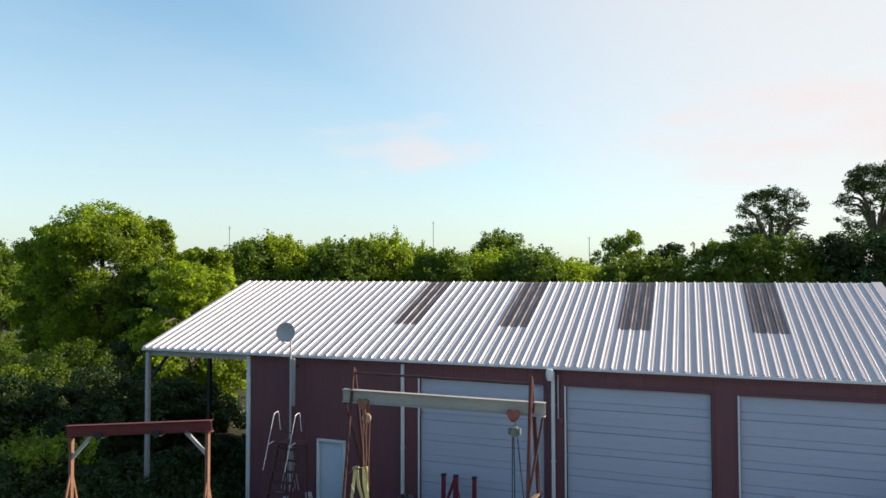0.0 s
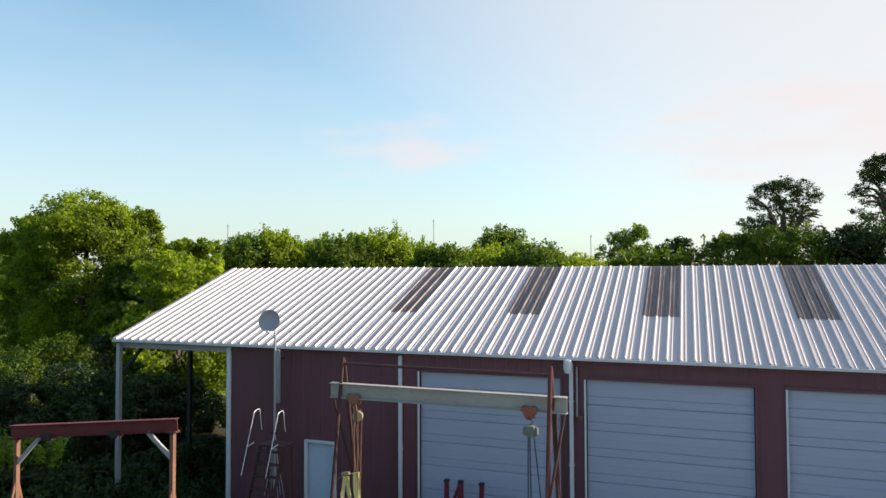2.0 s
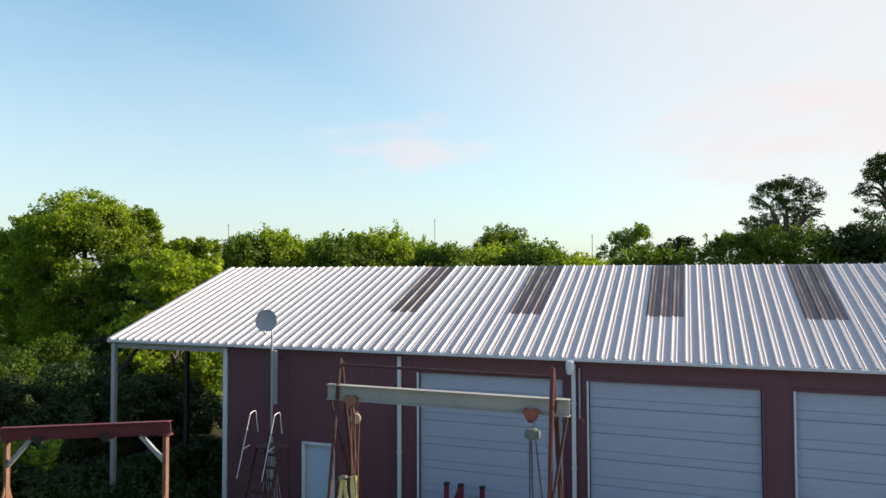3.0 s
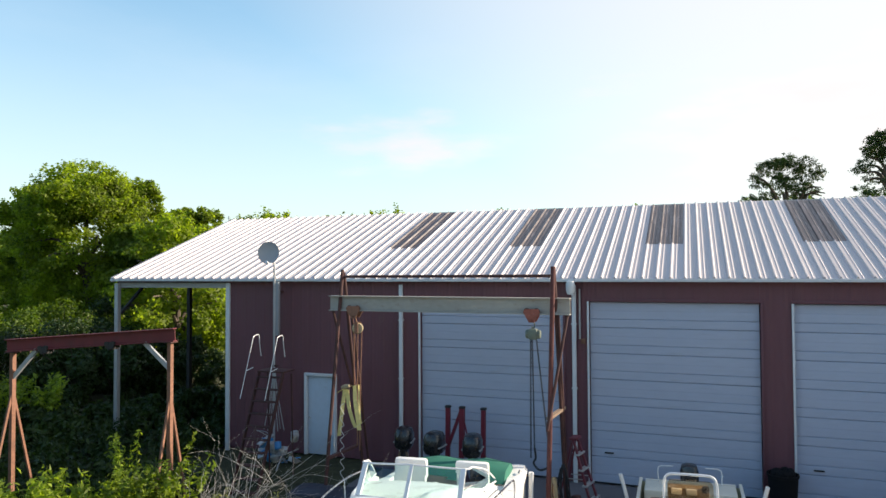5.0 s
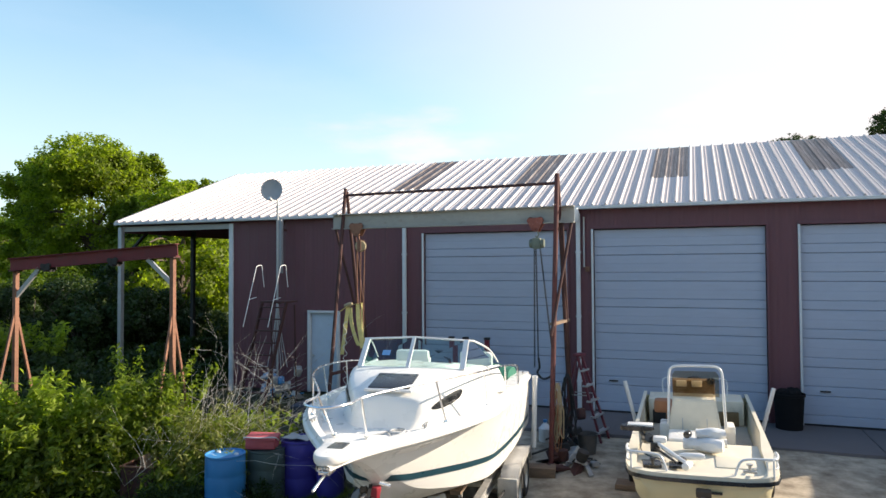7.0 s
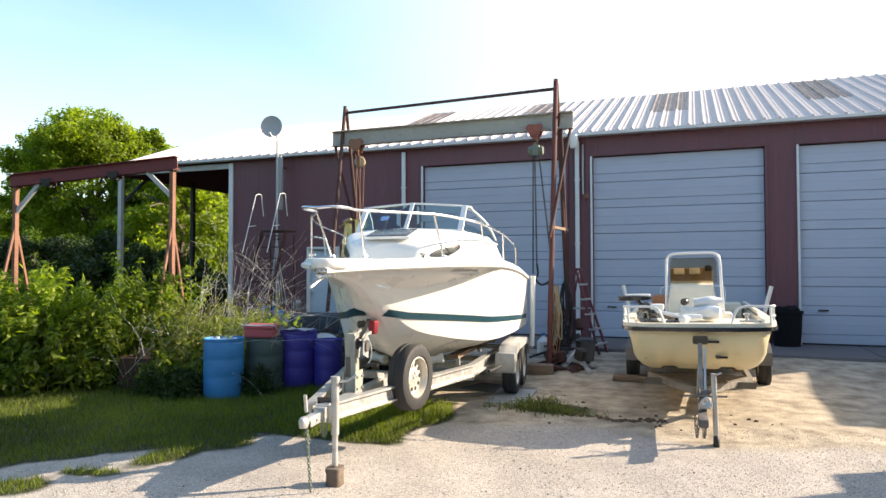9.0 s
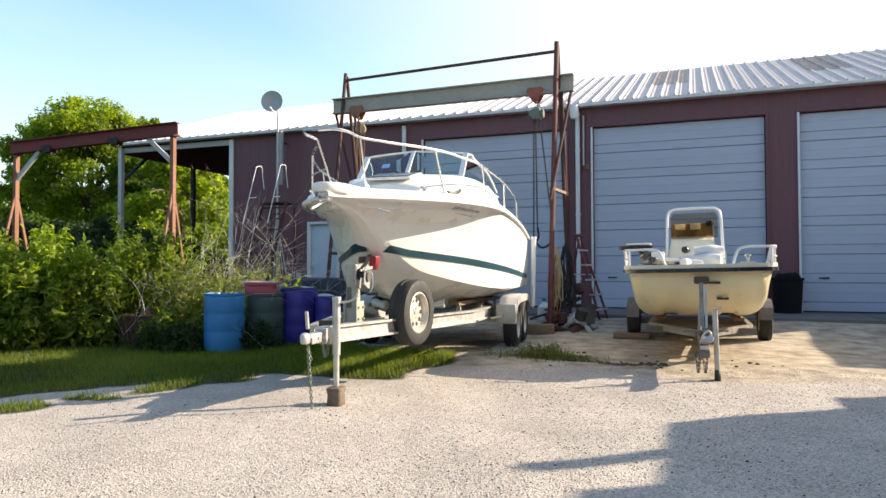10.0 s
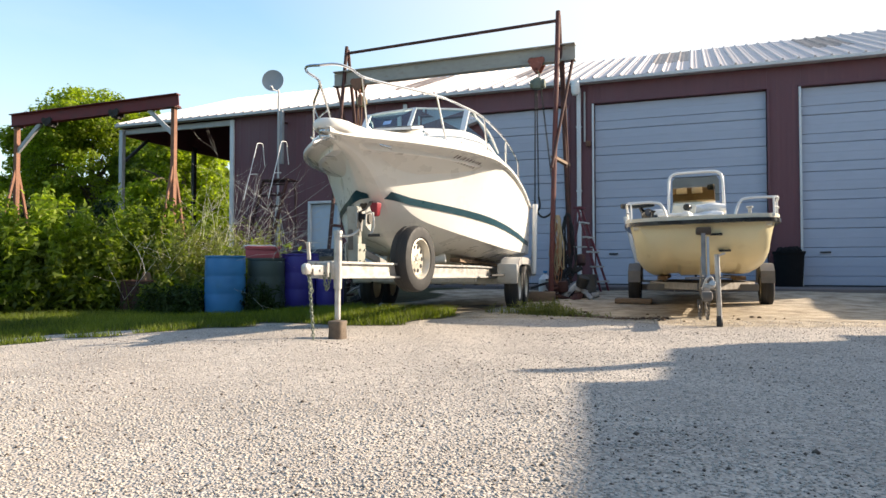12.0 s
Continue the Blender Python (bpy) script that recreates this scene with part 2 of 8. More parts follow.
M_STRIPE = material("teal_stripe", (0.014, 0.060, 0.085), 0.35, vary=0.1)
M_BLACK = material("black_rubber", (0.022, 0.022, 0.023), 0.7, vary=0.3, grain=12, bump=0.15)
M_COWL = material("black_gloss", (0.018, 0.019, 0.021), 0.25, vary=0.2, coat=0.4)
M_CHROME = material("polished_stainless", (0.78, 0.78, 0.78), 0.22, metal=1.0, vary=0.05)
M_GALV = material("weathered_aluminium", (0.50, 0.495, 0.48), 0.45, metal=0.55, vary=0.16, grain=14, coarse=2.5, stain=(0.27, 0.235, 0.20), stain_amount=0.30)
M_GALV_DARK = material("dull_stained_galvanising", (0.14, 0.13, 0.12), 0.55, metal=0.35, vary=0.25, grain=12, coarse=2, stain=(0.16, 0.10, 0.07), stain_amount=0.3)
M_GALV_MID = material("stained_galvanising", (0.27, 0.25, 0.225), 0.5, metal=0.3, vary=0.3, grain=12, coarse=3, stain=(0.15, 0.09, 0.06), stain_amount=0.3)
M_TOWEL = material("white_canvas", (0.70, 0.70, 0.69), 0.85, vary=0.12, grain=8, coarse=2, bump=0.3, bump_scale=30, stain=(0.52, 0.52, 0.50), stain_amount=0.2)
M_RIM = material("silver_rim", (0.62, 0.58, 0.50), 0.4, metal=0.4, vary=0.1)
M_GLASS = glass_material("windscreen_glass", (0.66, 0.85, 0.84), ior=1.45)
M_SMOKE = glass_material("smoked_screen", (0.20, 0.22, 0.22), 0.05)
M_CRIMSON = material("crimson_enamel", (0.17, 0.012, 0.028), 0.5, vary=0.2, grain=8, stain=(0.07, 0.02, 0.02), stain_amount=0.2)
M_RED = material("red_plastic", (0.33, 0.028, 0.045), 0.45, vary=0.12)
M_REDFADE = material("faded_red_plastic", (0.50, 0.10, 0.11), 0.6, vary=0.15)
M_BLOCKGREEN = material("grey_green_enamel", (0.16, 0.19, 0.15), 0.5, vary=0.25, grain=12, stain=(0.30, 0.26, 0.20), stain_amount=0.2)
M_BLUE = material("blue_drum_plastic", (0.040, 0.235, 0.52), 0.42, vary=0.12, grain=5, stain=(0.10, 0.20, 0.30), stain_amount=0.1)
M_PURPLE = material("indigo_drum_plastic", (0.060, 0.045, 0.31), 0.42, vary=0.12, grain=5)
M_GREENDRUM = material("dull_green_drum", (0.075, 0.105, 0.095), 0.55, vary=0.2, grain=5)
M_GREEN = material("green_canvas", (0.010, 0.13, 0.085), 0.8, vary=0.2, grain=12, bump=0.2)
M_YELLOW = material("yellow_webbing", (0.74, 0.64, 0.26), 0.8, vary=0.2, grain=20, bump=0.2)
M_ROPE = material("tan_rope", (0.36, 0.29, 0.18), 0.9, vary=0.3, grain=30, bump=0.3)
M_ORANGE = material("orange_hose", (0.30, 0.13, 0.06), 0.6, vary=0.2)
M_WOOD = material("weathered_wood", (0.22, 0.15, 0.10), 0.8, vary=0.3, grain=10, coarse=2, stretch=(1, 6, 6), bump=0.2)
M_BARK = material("bark", (0.11, 0.085, 0.065), 0.9, vary=0.4, grain=8, coarse=1.5, bump=0.6, bump_scale=14, stretch=(2, 2, 0.4))
M_TWIG = material("bleached_twig", (0.70, 0.65, 0.58), 0.9, vary=0.25, grain=6)
M_FRAMEWHITE = material("white_aluminium", (0.74, 0.74, 0.73), 0.35, vary=0.05)
M_DISH = material("grey_dish", (0.30, 0.32, 0.34), 0.5, vary=0.08)
M_TREE_A = leaf_material("leaf_bright", (0.042, 0.076, 0.010), (0.335, 0.410, 0.042), 0.62)
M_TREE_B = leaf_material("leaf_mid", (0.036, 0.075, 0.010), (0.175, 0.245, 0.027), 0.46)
# deep shade is put into this leaf colour, and little light passes through
M_TREE_C = leaf_material("leaf_shade_dark", (0.011, 0.028, 0.007), (0.050, 0.088, 0.013), 0.20)
M_WEED = leaf_material("leaf_weed", (0.024, 0.050, 0.009), (0.33, 0.425, 0.05), 0.46)
M_GRASS = leaf_material("grass_blade", (0.026, 0.048, 0.012), (0.250, 0.300, 0.042), 0.42)
M_DRYWEED = leaf_material("leaf_dry", (0.10, 0.11, 0.03), (0.32, 0.345, 0.10), 0.32)


# ---- shape helpers ----
def box(bm, c, size, m=None, bevel=0.0):
    mat = (m or Matrix()) @ Matrix.Translation(c) @ Matrix.Diagonal((*size, 1))
    made = bmesh.ops.create_cube(bm, size=1.0, matrix=mat)
    if bevel:
        edges = list({e for v in made["verts"] for e in v.link_edges})
        bmesh.ops.bevel(bm, geom=edges, offset=bevel, segments=2, affect="EDGES", profile=0.6)
    return bm


def tube(bm, pts, r, n=8, cap=True, taper=None):
    """A round bar along a line of points."""
    pts = [Vector(p) for p in pts]
    rings = []
    up = None
    for i, p in enumerate(pts):
        a = pts[max(0, i - 1)]
        b = pts[min(len(pts) - 1, i + 1)]
        d = (b - a).normalized()
        if up is None:
            up = d.orthogonal().normalized()
        up = (up - d * up.dot(d))
        up = up.normalized() if up.length > 1e-6 else d.orthogonal().normalized()
        side = d.cross(up)
        rad = r if taper is None else r * (1 + (taper - 1) * i / max(1, len(pts) - 1))
        rings.append([bm.verts.new(p + (up * math.cos(k * math.tau / n) + side * math.sin(k * math.tau / n)) * rad) for k in range(n)])
    for a, b in zip(rings, rings[1:]):
        for k in range(n):
            bm.faces.new((a[k], a[(k + 1) % n], b[(k + 1) % n], b[k]))
    if cap:
        bm.faces.new(list(reversed(rings[0])))
        bm.faces.new(rings[-1])
    return bm


def bend(pts, steps=5):
    """A smooth line through the points."""
    pts = [Vector(p) for p in pts]
    out = []
    for i in range(len(pts) - 1):
        p0, p1, p2, p3 = pts[max(0, i - 1)], pts[i], pts[i + 1], pts[min(len(pts) - 1, i + 2)]
        for k in range(steps):
            t = k / steps
            out.append(0.5 * ((2 * p1) + (p2 - p0) * t + (2 * p0 - 5 * p1 + 4 * p2 - p3) * t * t + (3 * p1 - p0 - 3 * p2 + p3) * t ** 3))
    return out + [pts[-1]]


def lathe(bm, profile, n=24, m=None):
    """A turned body: profile of (radius, height) about z."""
    m = m or Matrix()
    rings = []
    for r, z in profile:
        if r < 1e-5:
            rings.append([bm.verts.new(m @ Vector((0, 0, z)))])
        else:
            rings.append([bm.verts.new(m @ Vector((r * math.cos(k * math.tau / n), r * math.sin(k * math.tau / n), z))) for k in range(n)])
    for a, b in zip(rings, rings[1:]):
        for k in range(n):
            q = [a[k % len(a)], a[(k + 1) % len(a)], b[(k + 1) % len(b)], b[k % len(b)]]
            q = list(dict.fromkeys(q))
            if len(q) > 2:
                bm.faces.new(q)
    return bm


def loft(bm, rings, closed=False, caps=False):
    rows = [[bm.verts.new(p) for p in ring] for ring in rings]
    n = len(rows[0])
    for a, b in zip(rows, rows[1:]):
        for k in range(n if closed else n - 1):
            bm.faces.new((a[k], a[(k + 1) % n], b[(k + 1) % n], b[k]))
    if caps:
        bm.faces.new(list(reversed(rows[0])))
        bm.faces.new(rows[-1])
    return bm


def ibeam(bm, a, b, height, width, web=0.012, flange=0.02):
    """A rolled I-section from a to b, upright."""
    a, b = Vector(a), Vector(b)
    d = (b - a).normalized()
    side = d.cross(Vector((0, 0, 1))).normalized()
    up = side.cross(d)
    h, w = height / 2, width / 2
    prof = [(-w, -h), (w, -h), (w, -h + flange), (web, -h + flange), (web, h - flange), (w, h - flange), (w, h), (-w, h),
            (-w, h - flange), (-web, h - flange), (-web, -h + flange), (-w, -h + flange)]
    return loft(bm, [[p + side * u + up * v for u, v in prof] for p in (a, b)], closed=True, caps=True)


def bar(bm, a, b, w, h=None):
    """A square bar from a to b."""
    a, b = Vector(a), Vector(b)
    d = (b - a).normalized()
    ref = Vector((0, 0, 1)) if abs(d.z) < 0.9 else Vector((0, 1, 0))
    side = d.cross(ref).normalized()
    up = side.cross(d)
    u, v = w / 2, (h or w) / 2
    prof = [(-u, -v), (u, -v), (u, v), (-u, v)]
    return loft(bm, [[p + side * x + up * y for x, y in prof] for p in (a, b)], closed=True, caps=True)


def finish(me, mat, sharp=35):
    me.materials.append(mat)
    me.polygons.foreach_set("use_smooth", [True] * len(me.polygons))
    me.set_sharp_from_angle(angle=radians(sharp))
    me.update()


def part(name, bm, mat, parent, label="", kind=""):
    """One mesh under a thing or a part."""
    bmesh.ops.recalc_face_normals(bm, faces=bm.faces)
    me = bpy.data.meshes.new(name)
    bm.to_mesh(me)
    bm.free()
    finish(me, mat)
    ob = new(name, me)
    ob.parent = parent
    return tagged(ob, label=label, kind=kind)


def thing(name, label, category, at=(0, 0, 0), rz=0.0, group="", kind=""):
    ob = new(name)
    ob.empty_display_size = 0.2
    ob.matrix_basis = pose(*at, 0, 0, rz)
    return tagged(ob, label, category, group, kind)


def arrays(name, verts, faces, mat, parent=None, smooth=False):
    """A mesh from computed corner arrays."""
    verts, faces = np.asarray(verts, dtype=np.float32), np.asarray(faces, dtype=np.int32)
    me = bpy.data.meshes.new(name)
    k = faces.shape[1]
    me.vertices.add(len(verts))
    me.vertices.foreach_set("co", verts.ravel())
    me.loops.add(faces.size)
    me.loops.foreach_set("vertex_index", faces.ravel())
    me.polygons.add(len(faces))
    me.polygons.foreach_set("loop_start", np.arange(0, faces.size, k, dtype=np.int32))
    me.polygons.foreach_set("loop_total", np.full(len(faces), k, dtype=np.int32))
    if smooth:
        me.polygons.foreach_set("use_smooth", np.ones(len(faces), dtype=bool))
    me.update(calc_edges=True)
    me.validate()
    me.materials.append(mat)
    ob = new(name, me)
    if parent:
        ob.parent = parent
    return ob


RNG = np.random.default_rng(7)


def unit(v):
    return v / np.maximum(np.linalg.norm(v, axis=1, keepdims=True), 1e-9)


def leaf_cards(points, outward, length, width, spread=0.9):
    """Small folded leaves at the points, facing roughly outward."""
    n = len(points)
    nrm = unit(outward + RNG.normal(0, spread, (n, 3)))
    run = unit(np.cross(nrm, unit(RNG.normal(0, 1, (n, 3)))))
    side = np.cross(nrm, run)
    ln = (length * RNG.uniform(0.6, 1.35, n))[:, None]
    wd = (width * RNG.uniform(0.7, 1.3, n))[:, None]
    base = points - run * ln * 0.5
    tip = points + run * ln * 0.5 - nrm * ln * 0.15
    a = points - run * ln * 0.05 + side * wd * 0.5 + nrm * wd * 0.12
    b = points - run * ln * 0.05 - side * wd * 0.5 + nrm * wd * 0.12
    verts = np.stack([base, a, tip, b], axis=1).reshape(-1, 3)
    return verts, np.arange(4 * n, dtype=np.int32).reshape(-1, 4)


def clump_points(centres, radii, count, squash=0.8, shell=0.55):
    """Points in many small clumps, more of them near each clump's skin."""
    which = RNG.choice(len(centres), count, p=radii ** 2 / np.sum(radii ** 2))
    d = unit(RNG.normal(0, 1, (count, 3)))
    r = radii[which] * (shell + (1 - shell) * RNG.uniform(0, 1, count)) * RNG.uniform(0.75, 1.12, count)
    off = d * r[:, None]
    off[:, 2] *= squash
    return centres[which] + off, d


def tree(name, label, base, height, spread, leaves, leaf, mat, clumps=46, low=0.25, limbs=7, seed=0, trunk=0.03, gaps=0.0, shoots=0, group="trees"):
    """A tapered trunk with limbs and a crown of many small leaves in uneven clumps."""
    rnd = random.Random(seed)
    t = thing(name, label, "tree", base, 0.0, group)
    bm = bmesh.new()
    lean = Vector((rnd.uniform(-.05, .05), rnd.uniform(-.05, .05), 0)) * height
    top = Vector((0, 0, height * 0.72)) + lean
    r = height * trunk
    tube(bm, bend([(0, 0, -0.15), lean * .2 + Vector((0, 0, height * .25)), lean * .6 + Vector((0, 0, height * .5)), top], 4), r, 8, taper=0.3)
    cs, rs = [], []
    for k in range(limbs):
        a = k * math.tau / limbs + rnd.uniform(-.4, .4)
        z0 = height * rnd.uniform(low * 0.9, 0.55)
        reach = spread * rnd.uniform(.55, .9)
        end = Vector((math.cos(a) * reach, math.sin(a) * reach, z0 + height * rnd.uniform(.12, .3)))
        tube(bm, bend([lean * (z0 / height) + Vector((0, 0, z0)), end * .5 + Vector((0, 0, z0 * .55 + height * .06)), end], 4), r * .42, 6, taper=0.25)
    part("trunk", bm, M_BARK, t)
    # boughs fill the crown's outline; each carries smaller sprays on its outer side
    per = 8
    for k in range(int(clumps * 0.9)):
        u = rnd.random() ** 0.5
        a = k * 2.39996 + rnd.uniform(-.5, .5)
        z = low + (1 - low) * rnd.random() ** 0.85
        h01 = (z - low) / (1 - low)
        prof = min(1.0, 0.45 + 2.2 * h01) * (1 - 0.60 * h01 ** 3) * rnd.uniform(0.86, 1.12)
        rad = spread * prof * (0.12 + 0.70 * u)
        c = Vector((math.cos(a) * rad + lean.x * z, math.sin(a) * rad + lean.y * z, z * (height - 0.30 * spread)))
        rb = spread * rnd.uniform(.24, .40) * (1 - gaps)
        cs.append(c)
        rs.append(rb * 0.85)
        for q in range(per):
            d = Vector((rnd.gauss(0, 1) + 0.7 * math.cos(a), rnd.gauss(0, 1) + 0.7 * math.sin(a), rnd.gauss(0.45, 0.9))).normalized()
            cs.append(c + Vector((d.x, d.y, d.z * 0.8)) * rb * rnd.uniform(0.7, 1.05))
            rs.append(rb * rnd.uniform(.32, .54))
    pts, out = clump_points(np.array(cs), np.array(rs), leaves, 0.7, 0.35)
    out = out + unit(pts - np.array([0, 0, height * .45])) * 0.6 + np.array([0, 0, 0.45])
    if shoots:
        # long upright leafy shoots that break the top of the crown
        tops = np.array(sorted(cs, key=lambda c: -c[2] + 0.25 * abs(c[0]))[:max(12, len(cs) // 4)])
        base = tops[RNG.integers(0, len(tops), shoots)]
        way = unit(RNG.normal(0, 0.33, (shoots, 3)) + np.array([0, 0, 1.0]))
        along = RNG.uniform(0, 1, (shoots, 26)) * RNG.uniform(0.5, 1.35, shoots)[:, None]
        sp = base[:, None] + way[:, None] * along[..., None] + RNG.normal(0, leaf * 0.42, (shoots, 26, 3))
        pts = np.concatenate([pts, sp.reshape(-1, 3)])
        out = np.concatenate([out, RNG.normal(0, 0.6, (shoots * 26, 3)) + np.array([0, 0, 0.6])])
    v, f = leaf_cards(pts, out, leaf, leaf * 0.62)
    arrays("crown", v, f, mat, t)
    return t


# ---- ground ----
def smooth(a, b, x):
    t = np.clip((x - a) / (b - a), 0, 1)
    return t * t * (3 - 2 * t)


def ground_height(x, y):
    x, y = np.asarray(x, dtype=float), np.asarray(y, dtype=float)
    z = 0.17 * smooth(-6.2, -1.2, y) * smooth(-3.0, 3.0, x)
    z = z - 0.10 * smooth(8.0, 5.5, x) * smooth(-1.0, -5.0, y)
    z = z + 0.018 * np.sin(x * 1.3 + 0.6 * y) * np.sin(y * 0.9 - 0.4 * x) + 0.008 * np.sin(x * 3.7) * np.sin(y * 3.1 + x)
    return z


def grass_amount(x, y):
    """Where grass grows: left of the drive, and a strip under the cruiser."""
    edge = 7.35 + 0.5 * smooth(-11.0, -10.2, y) - 1.5 * smooth(-10.3, -12.2, y) + 0.22 * np.sin(y * 2.3 + 0.7 * x) + 0.15 * np.sin(y * 5.1 + 1 + 1.7 * x)
    left = smooth(edge + 0.45, edge - 0.75, x + 0.25 * np.sin(3.1 * x + 2.2 * y) * np.sin(4.3 * y - 1.9 * x))
    strip = smooth(7.2, 7.6, x) * smooth(9.75, 9.35, x + 0.12 * np.sin(y * 4)) * smooth(-9.75, -9.4, y) * smooth(-7.1, -7.5, y)
    tuft = np.exp(-(((x - 10.62) / 0.62) ** 2 + ((y + 7.15) / 0.34) ** 2)) * 1.2
    for cx, cy, rx, ry in ((7.55, -10.55, 0.30, 0.55), (6.9, -11.75, 0.40, 0.30), (7.2, -11.25, 0.35, 0.10)):
        tuft = tuft + 1.1 * np.exp(-(((x - cx) / rx) ** 2 + ((y - cy) / ry) ** 2))
    bare = 0.35 * np.sin(2.7 * x + 1.1 * y + 0.5) * np.sin(3.4 * y - 0.8 * x) + 0.18 * np.sin(7.1 * x - 2.0 * y) * np.sin(6.3 * y + 3.0 * x)
    left = left - np.maximum(bare, 0) * smooth(-9.6, -10.6, y)
    return np.clip(np.maximum(np.maximum(left, strip), tuft), 0, 1)


def dirt_amount(x, y):
    d = smooth(-8.9, -7.6, y + 0.25 * np.sin(x * 2.1)) * smooth(17.5, 15.5, x)
    return np.clip(d, 0, 1)


def spaced(lo, hi, a, b, fine, wide):
    mid = np.arange(a, b, fine)
    left, right = [a], [b]
    step = fine
    while left[-1] > lo:
        step *= 1.35
        left.append(left[-1] - min(step, wide))
    step = fine
    while right[-1] < hi:
        step *= 1.35
        right.append(right[-1] + min(step, wide))
    return np.concatenate([np.array(left[1:])[::-1], mid, np.array(right)])


def make_ground_material():
    m = bpy.data.materials.new("gravel_grass_ground")
    m.use_nodes = True
    t = m.node_tree
    b = t.nodes["Principled BSDF"]
    tc = t.nodes.new("ShaderNodeTexCoord")

    def noise_node(scale, detail=4.0, rough=0.6):
        n = t.nodes.new("ShaderNodeTexNoise")
        n.inputs["Scale"].default_value, n.inputs["Detail"].default_value, n.inputs["Roughness"].default_value = scale, detail, rough
        t.links.new(tc.outputs["Object"], n.inputs["Vector"])
        return n.outputs["Fac"]

    def ramp(src, lo, hi, a, c):
        r = t.nodes.new("ShaderNodeMapRange")
        r.inputs["From Min"].default_value, r.inputs["From Max"].default_value = lo, hi
        t.links.new(src, r.inputs["Value"])
        x = t.nodes.new("ShaderNodeMix")
        x.data_type = "RGBA"
        x.inputs["A"].default_value, x.inputs["B"].default_value = (*a, 1), (*c, 1)
        t.links.new(r.outputs["Result"], x.inputs["Factor"])
        return x.outputs["Result"]

    def blend(fac, a, c):
        x = t.nodes.new("ShaderNodeMix")
        x.data_type = "RGBA"
        t.links.new(fac, x.inputs["Factor"])
        t.links.new(a, x.inputs["A"])
        t.links.new(c, x.inputs["B"])
        return x.outputs["Result"]

    def mask(name, scale):
        at = t.nodes.new("ShaderNodeAttribute")
        at.attribute_name = name
        add = t.nodes.new("ShaderNodeMath")
        add.operation = "MULTIPLY_ADD"
        add.inputs[1].default_value = 0.5
        t.links.new(noise_node(scale), add.inputs[0])
        t.links.new(at.outputs["Fac"], add.inputs[2])
        r = t.nodes.new("ShaderNodeMapRange")
        r.inputs["From Min"].default_value, r.inputs["From Max"].default_value = 0.62, 0.88
        t.links.new(add.outputs[0], r.inputs["Value"])
        return r.outputs["Result"]

    vor = t.nodes.new("ShaderNodeTexVoronoi")
    vor.inputs["Scale"].default_value = 80.0
    t.links.new(tc.outputs["Object"], vor.inputs["Vector"])
    sep = t.nodes.new("ShaderNodeSeparateColor")
    t.links.new(vor.outputs["Color"], sep.inputs["Color"])
    stones = ramp(sep.outputs[0], 0.0, 1.0, (0.19, 0.166, 0.148), (0.67, 0.600, 0.530))
    sand = ramp(noise_node(1.3), 0.35, 0.7, (0.36, 0.318, 0.275), (0.61, 0.545, 0.475))
    gravel = blend(noise_node(9.0), stones, sand)
    dirt = ramp(noise_node(3.2, 6), 0.3, 0.72, (0.23, 0.185, 0.138), (0.64, 0.55, 0.425))
    soil = ramp(noise_node(5.0), 0.3, 0.7, (0.035, 0.036, 0.020), (0.075, 0.076, 0.036))
    col = blend(mask("dirt", 2.6), gravel, dirt)
    col = blend(mask("grass", 4.0), col, soil)
    t.links.new(col, b.inputs["Base Color"])
    b.inputs["Roughness"].default_value = 0.92
    b.inputs["Specular IOR Level"].default_value = 0.25
    bp = t.nodes.new("ShaderNodeBump")
    bp.inputs["Strength"].default_value = 0.7
    bp.inputs["Distance"].default_value = 0.013
    add = t.nodes.new("ShaderNodeMath")
    add.operation = "MULTIPLY_ADD"
    add.inputs[1].default_value = -0.8
    t.links.new(vor.outputs["Distance"], add.inputs[0])
    t.links.new(noise_node(14.0, 6), add.inputs[2])
    t.links.new(add.outputs[0], bp.inputs["Height"])
    t.links.new(bp.outputs["Normal"], b.inputs["Normal"])
    return m


def make_ground():
    xs = spaced(-900, 900, 2.0, 17.0, 0.12, 90)
    ys = spaced(-700, 1200, -17.0, 0.5, 0.12, 90)
    gx, gy = np.meshgrid(xs, ys)
    z = ground_height(gx, gy)
    verts = np.stack([gx, gy, z], axis=-1).reshape(-1, 3)
    w = len(xs)
    i = (np.arange(len(ys) - 1)[:, None] * w + np.arange(w - 1)[None, :]).ravel()
    faces = np.stack([i, i + 1, i + w + 1, i + w], axis=1)
    g = arrays("ground", verts, faces, make_ground_material(), smooth=True)
    for nm, fn in (("grass", grass_amount), ("dirt", dirt_amount)):
        at = g.data.attributes.new(nm, "FLOAT", "POINT")
        at.data.foreach_set("value", fn(gx, gy).ravel().astype(np.float32))
    tagged(g, "pale limestone gravel yard with dirt and grass verge", "ground", kind="structure")


make_ground()

# concrete apron before the doors, in bays with open joints
APRON = 0.22
apron = thing("pavement", "stained grey concrete apron before the shop doors", "pavement", kind="structure")
for k in range(4):
    bm = bmesh.new()
    x0 = 4.9 + k * 3.55
    box(bm, (x0 + 1.77, -1.06, APRON - 0.15), (3.53, 2.10, 0.3), bevel=0.012)
    part("slab", bm, M_CONCRETE, apron)

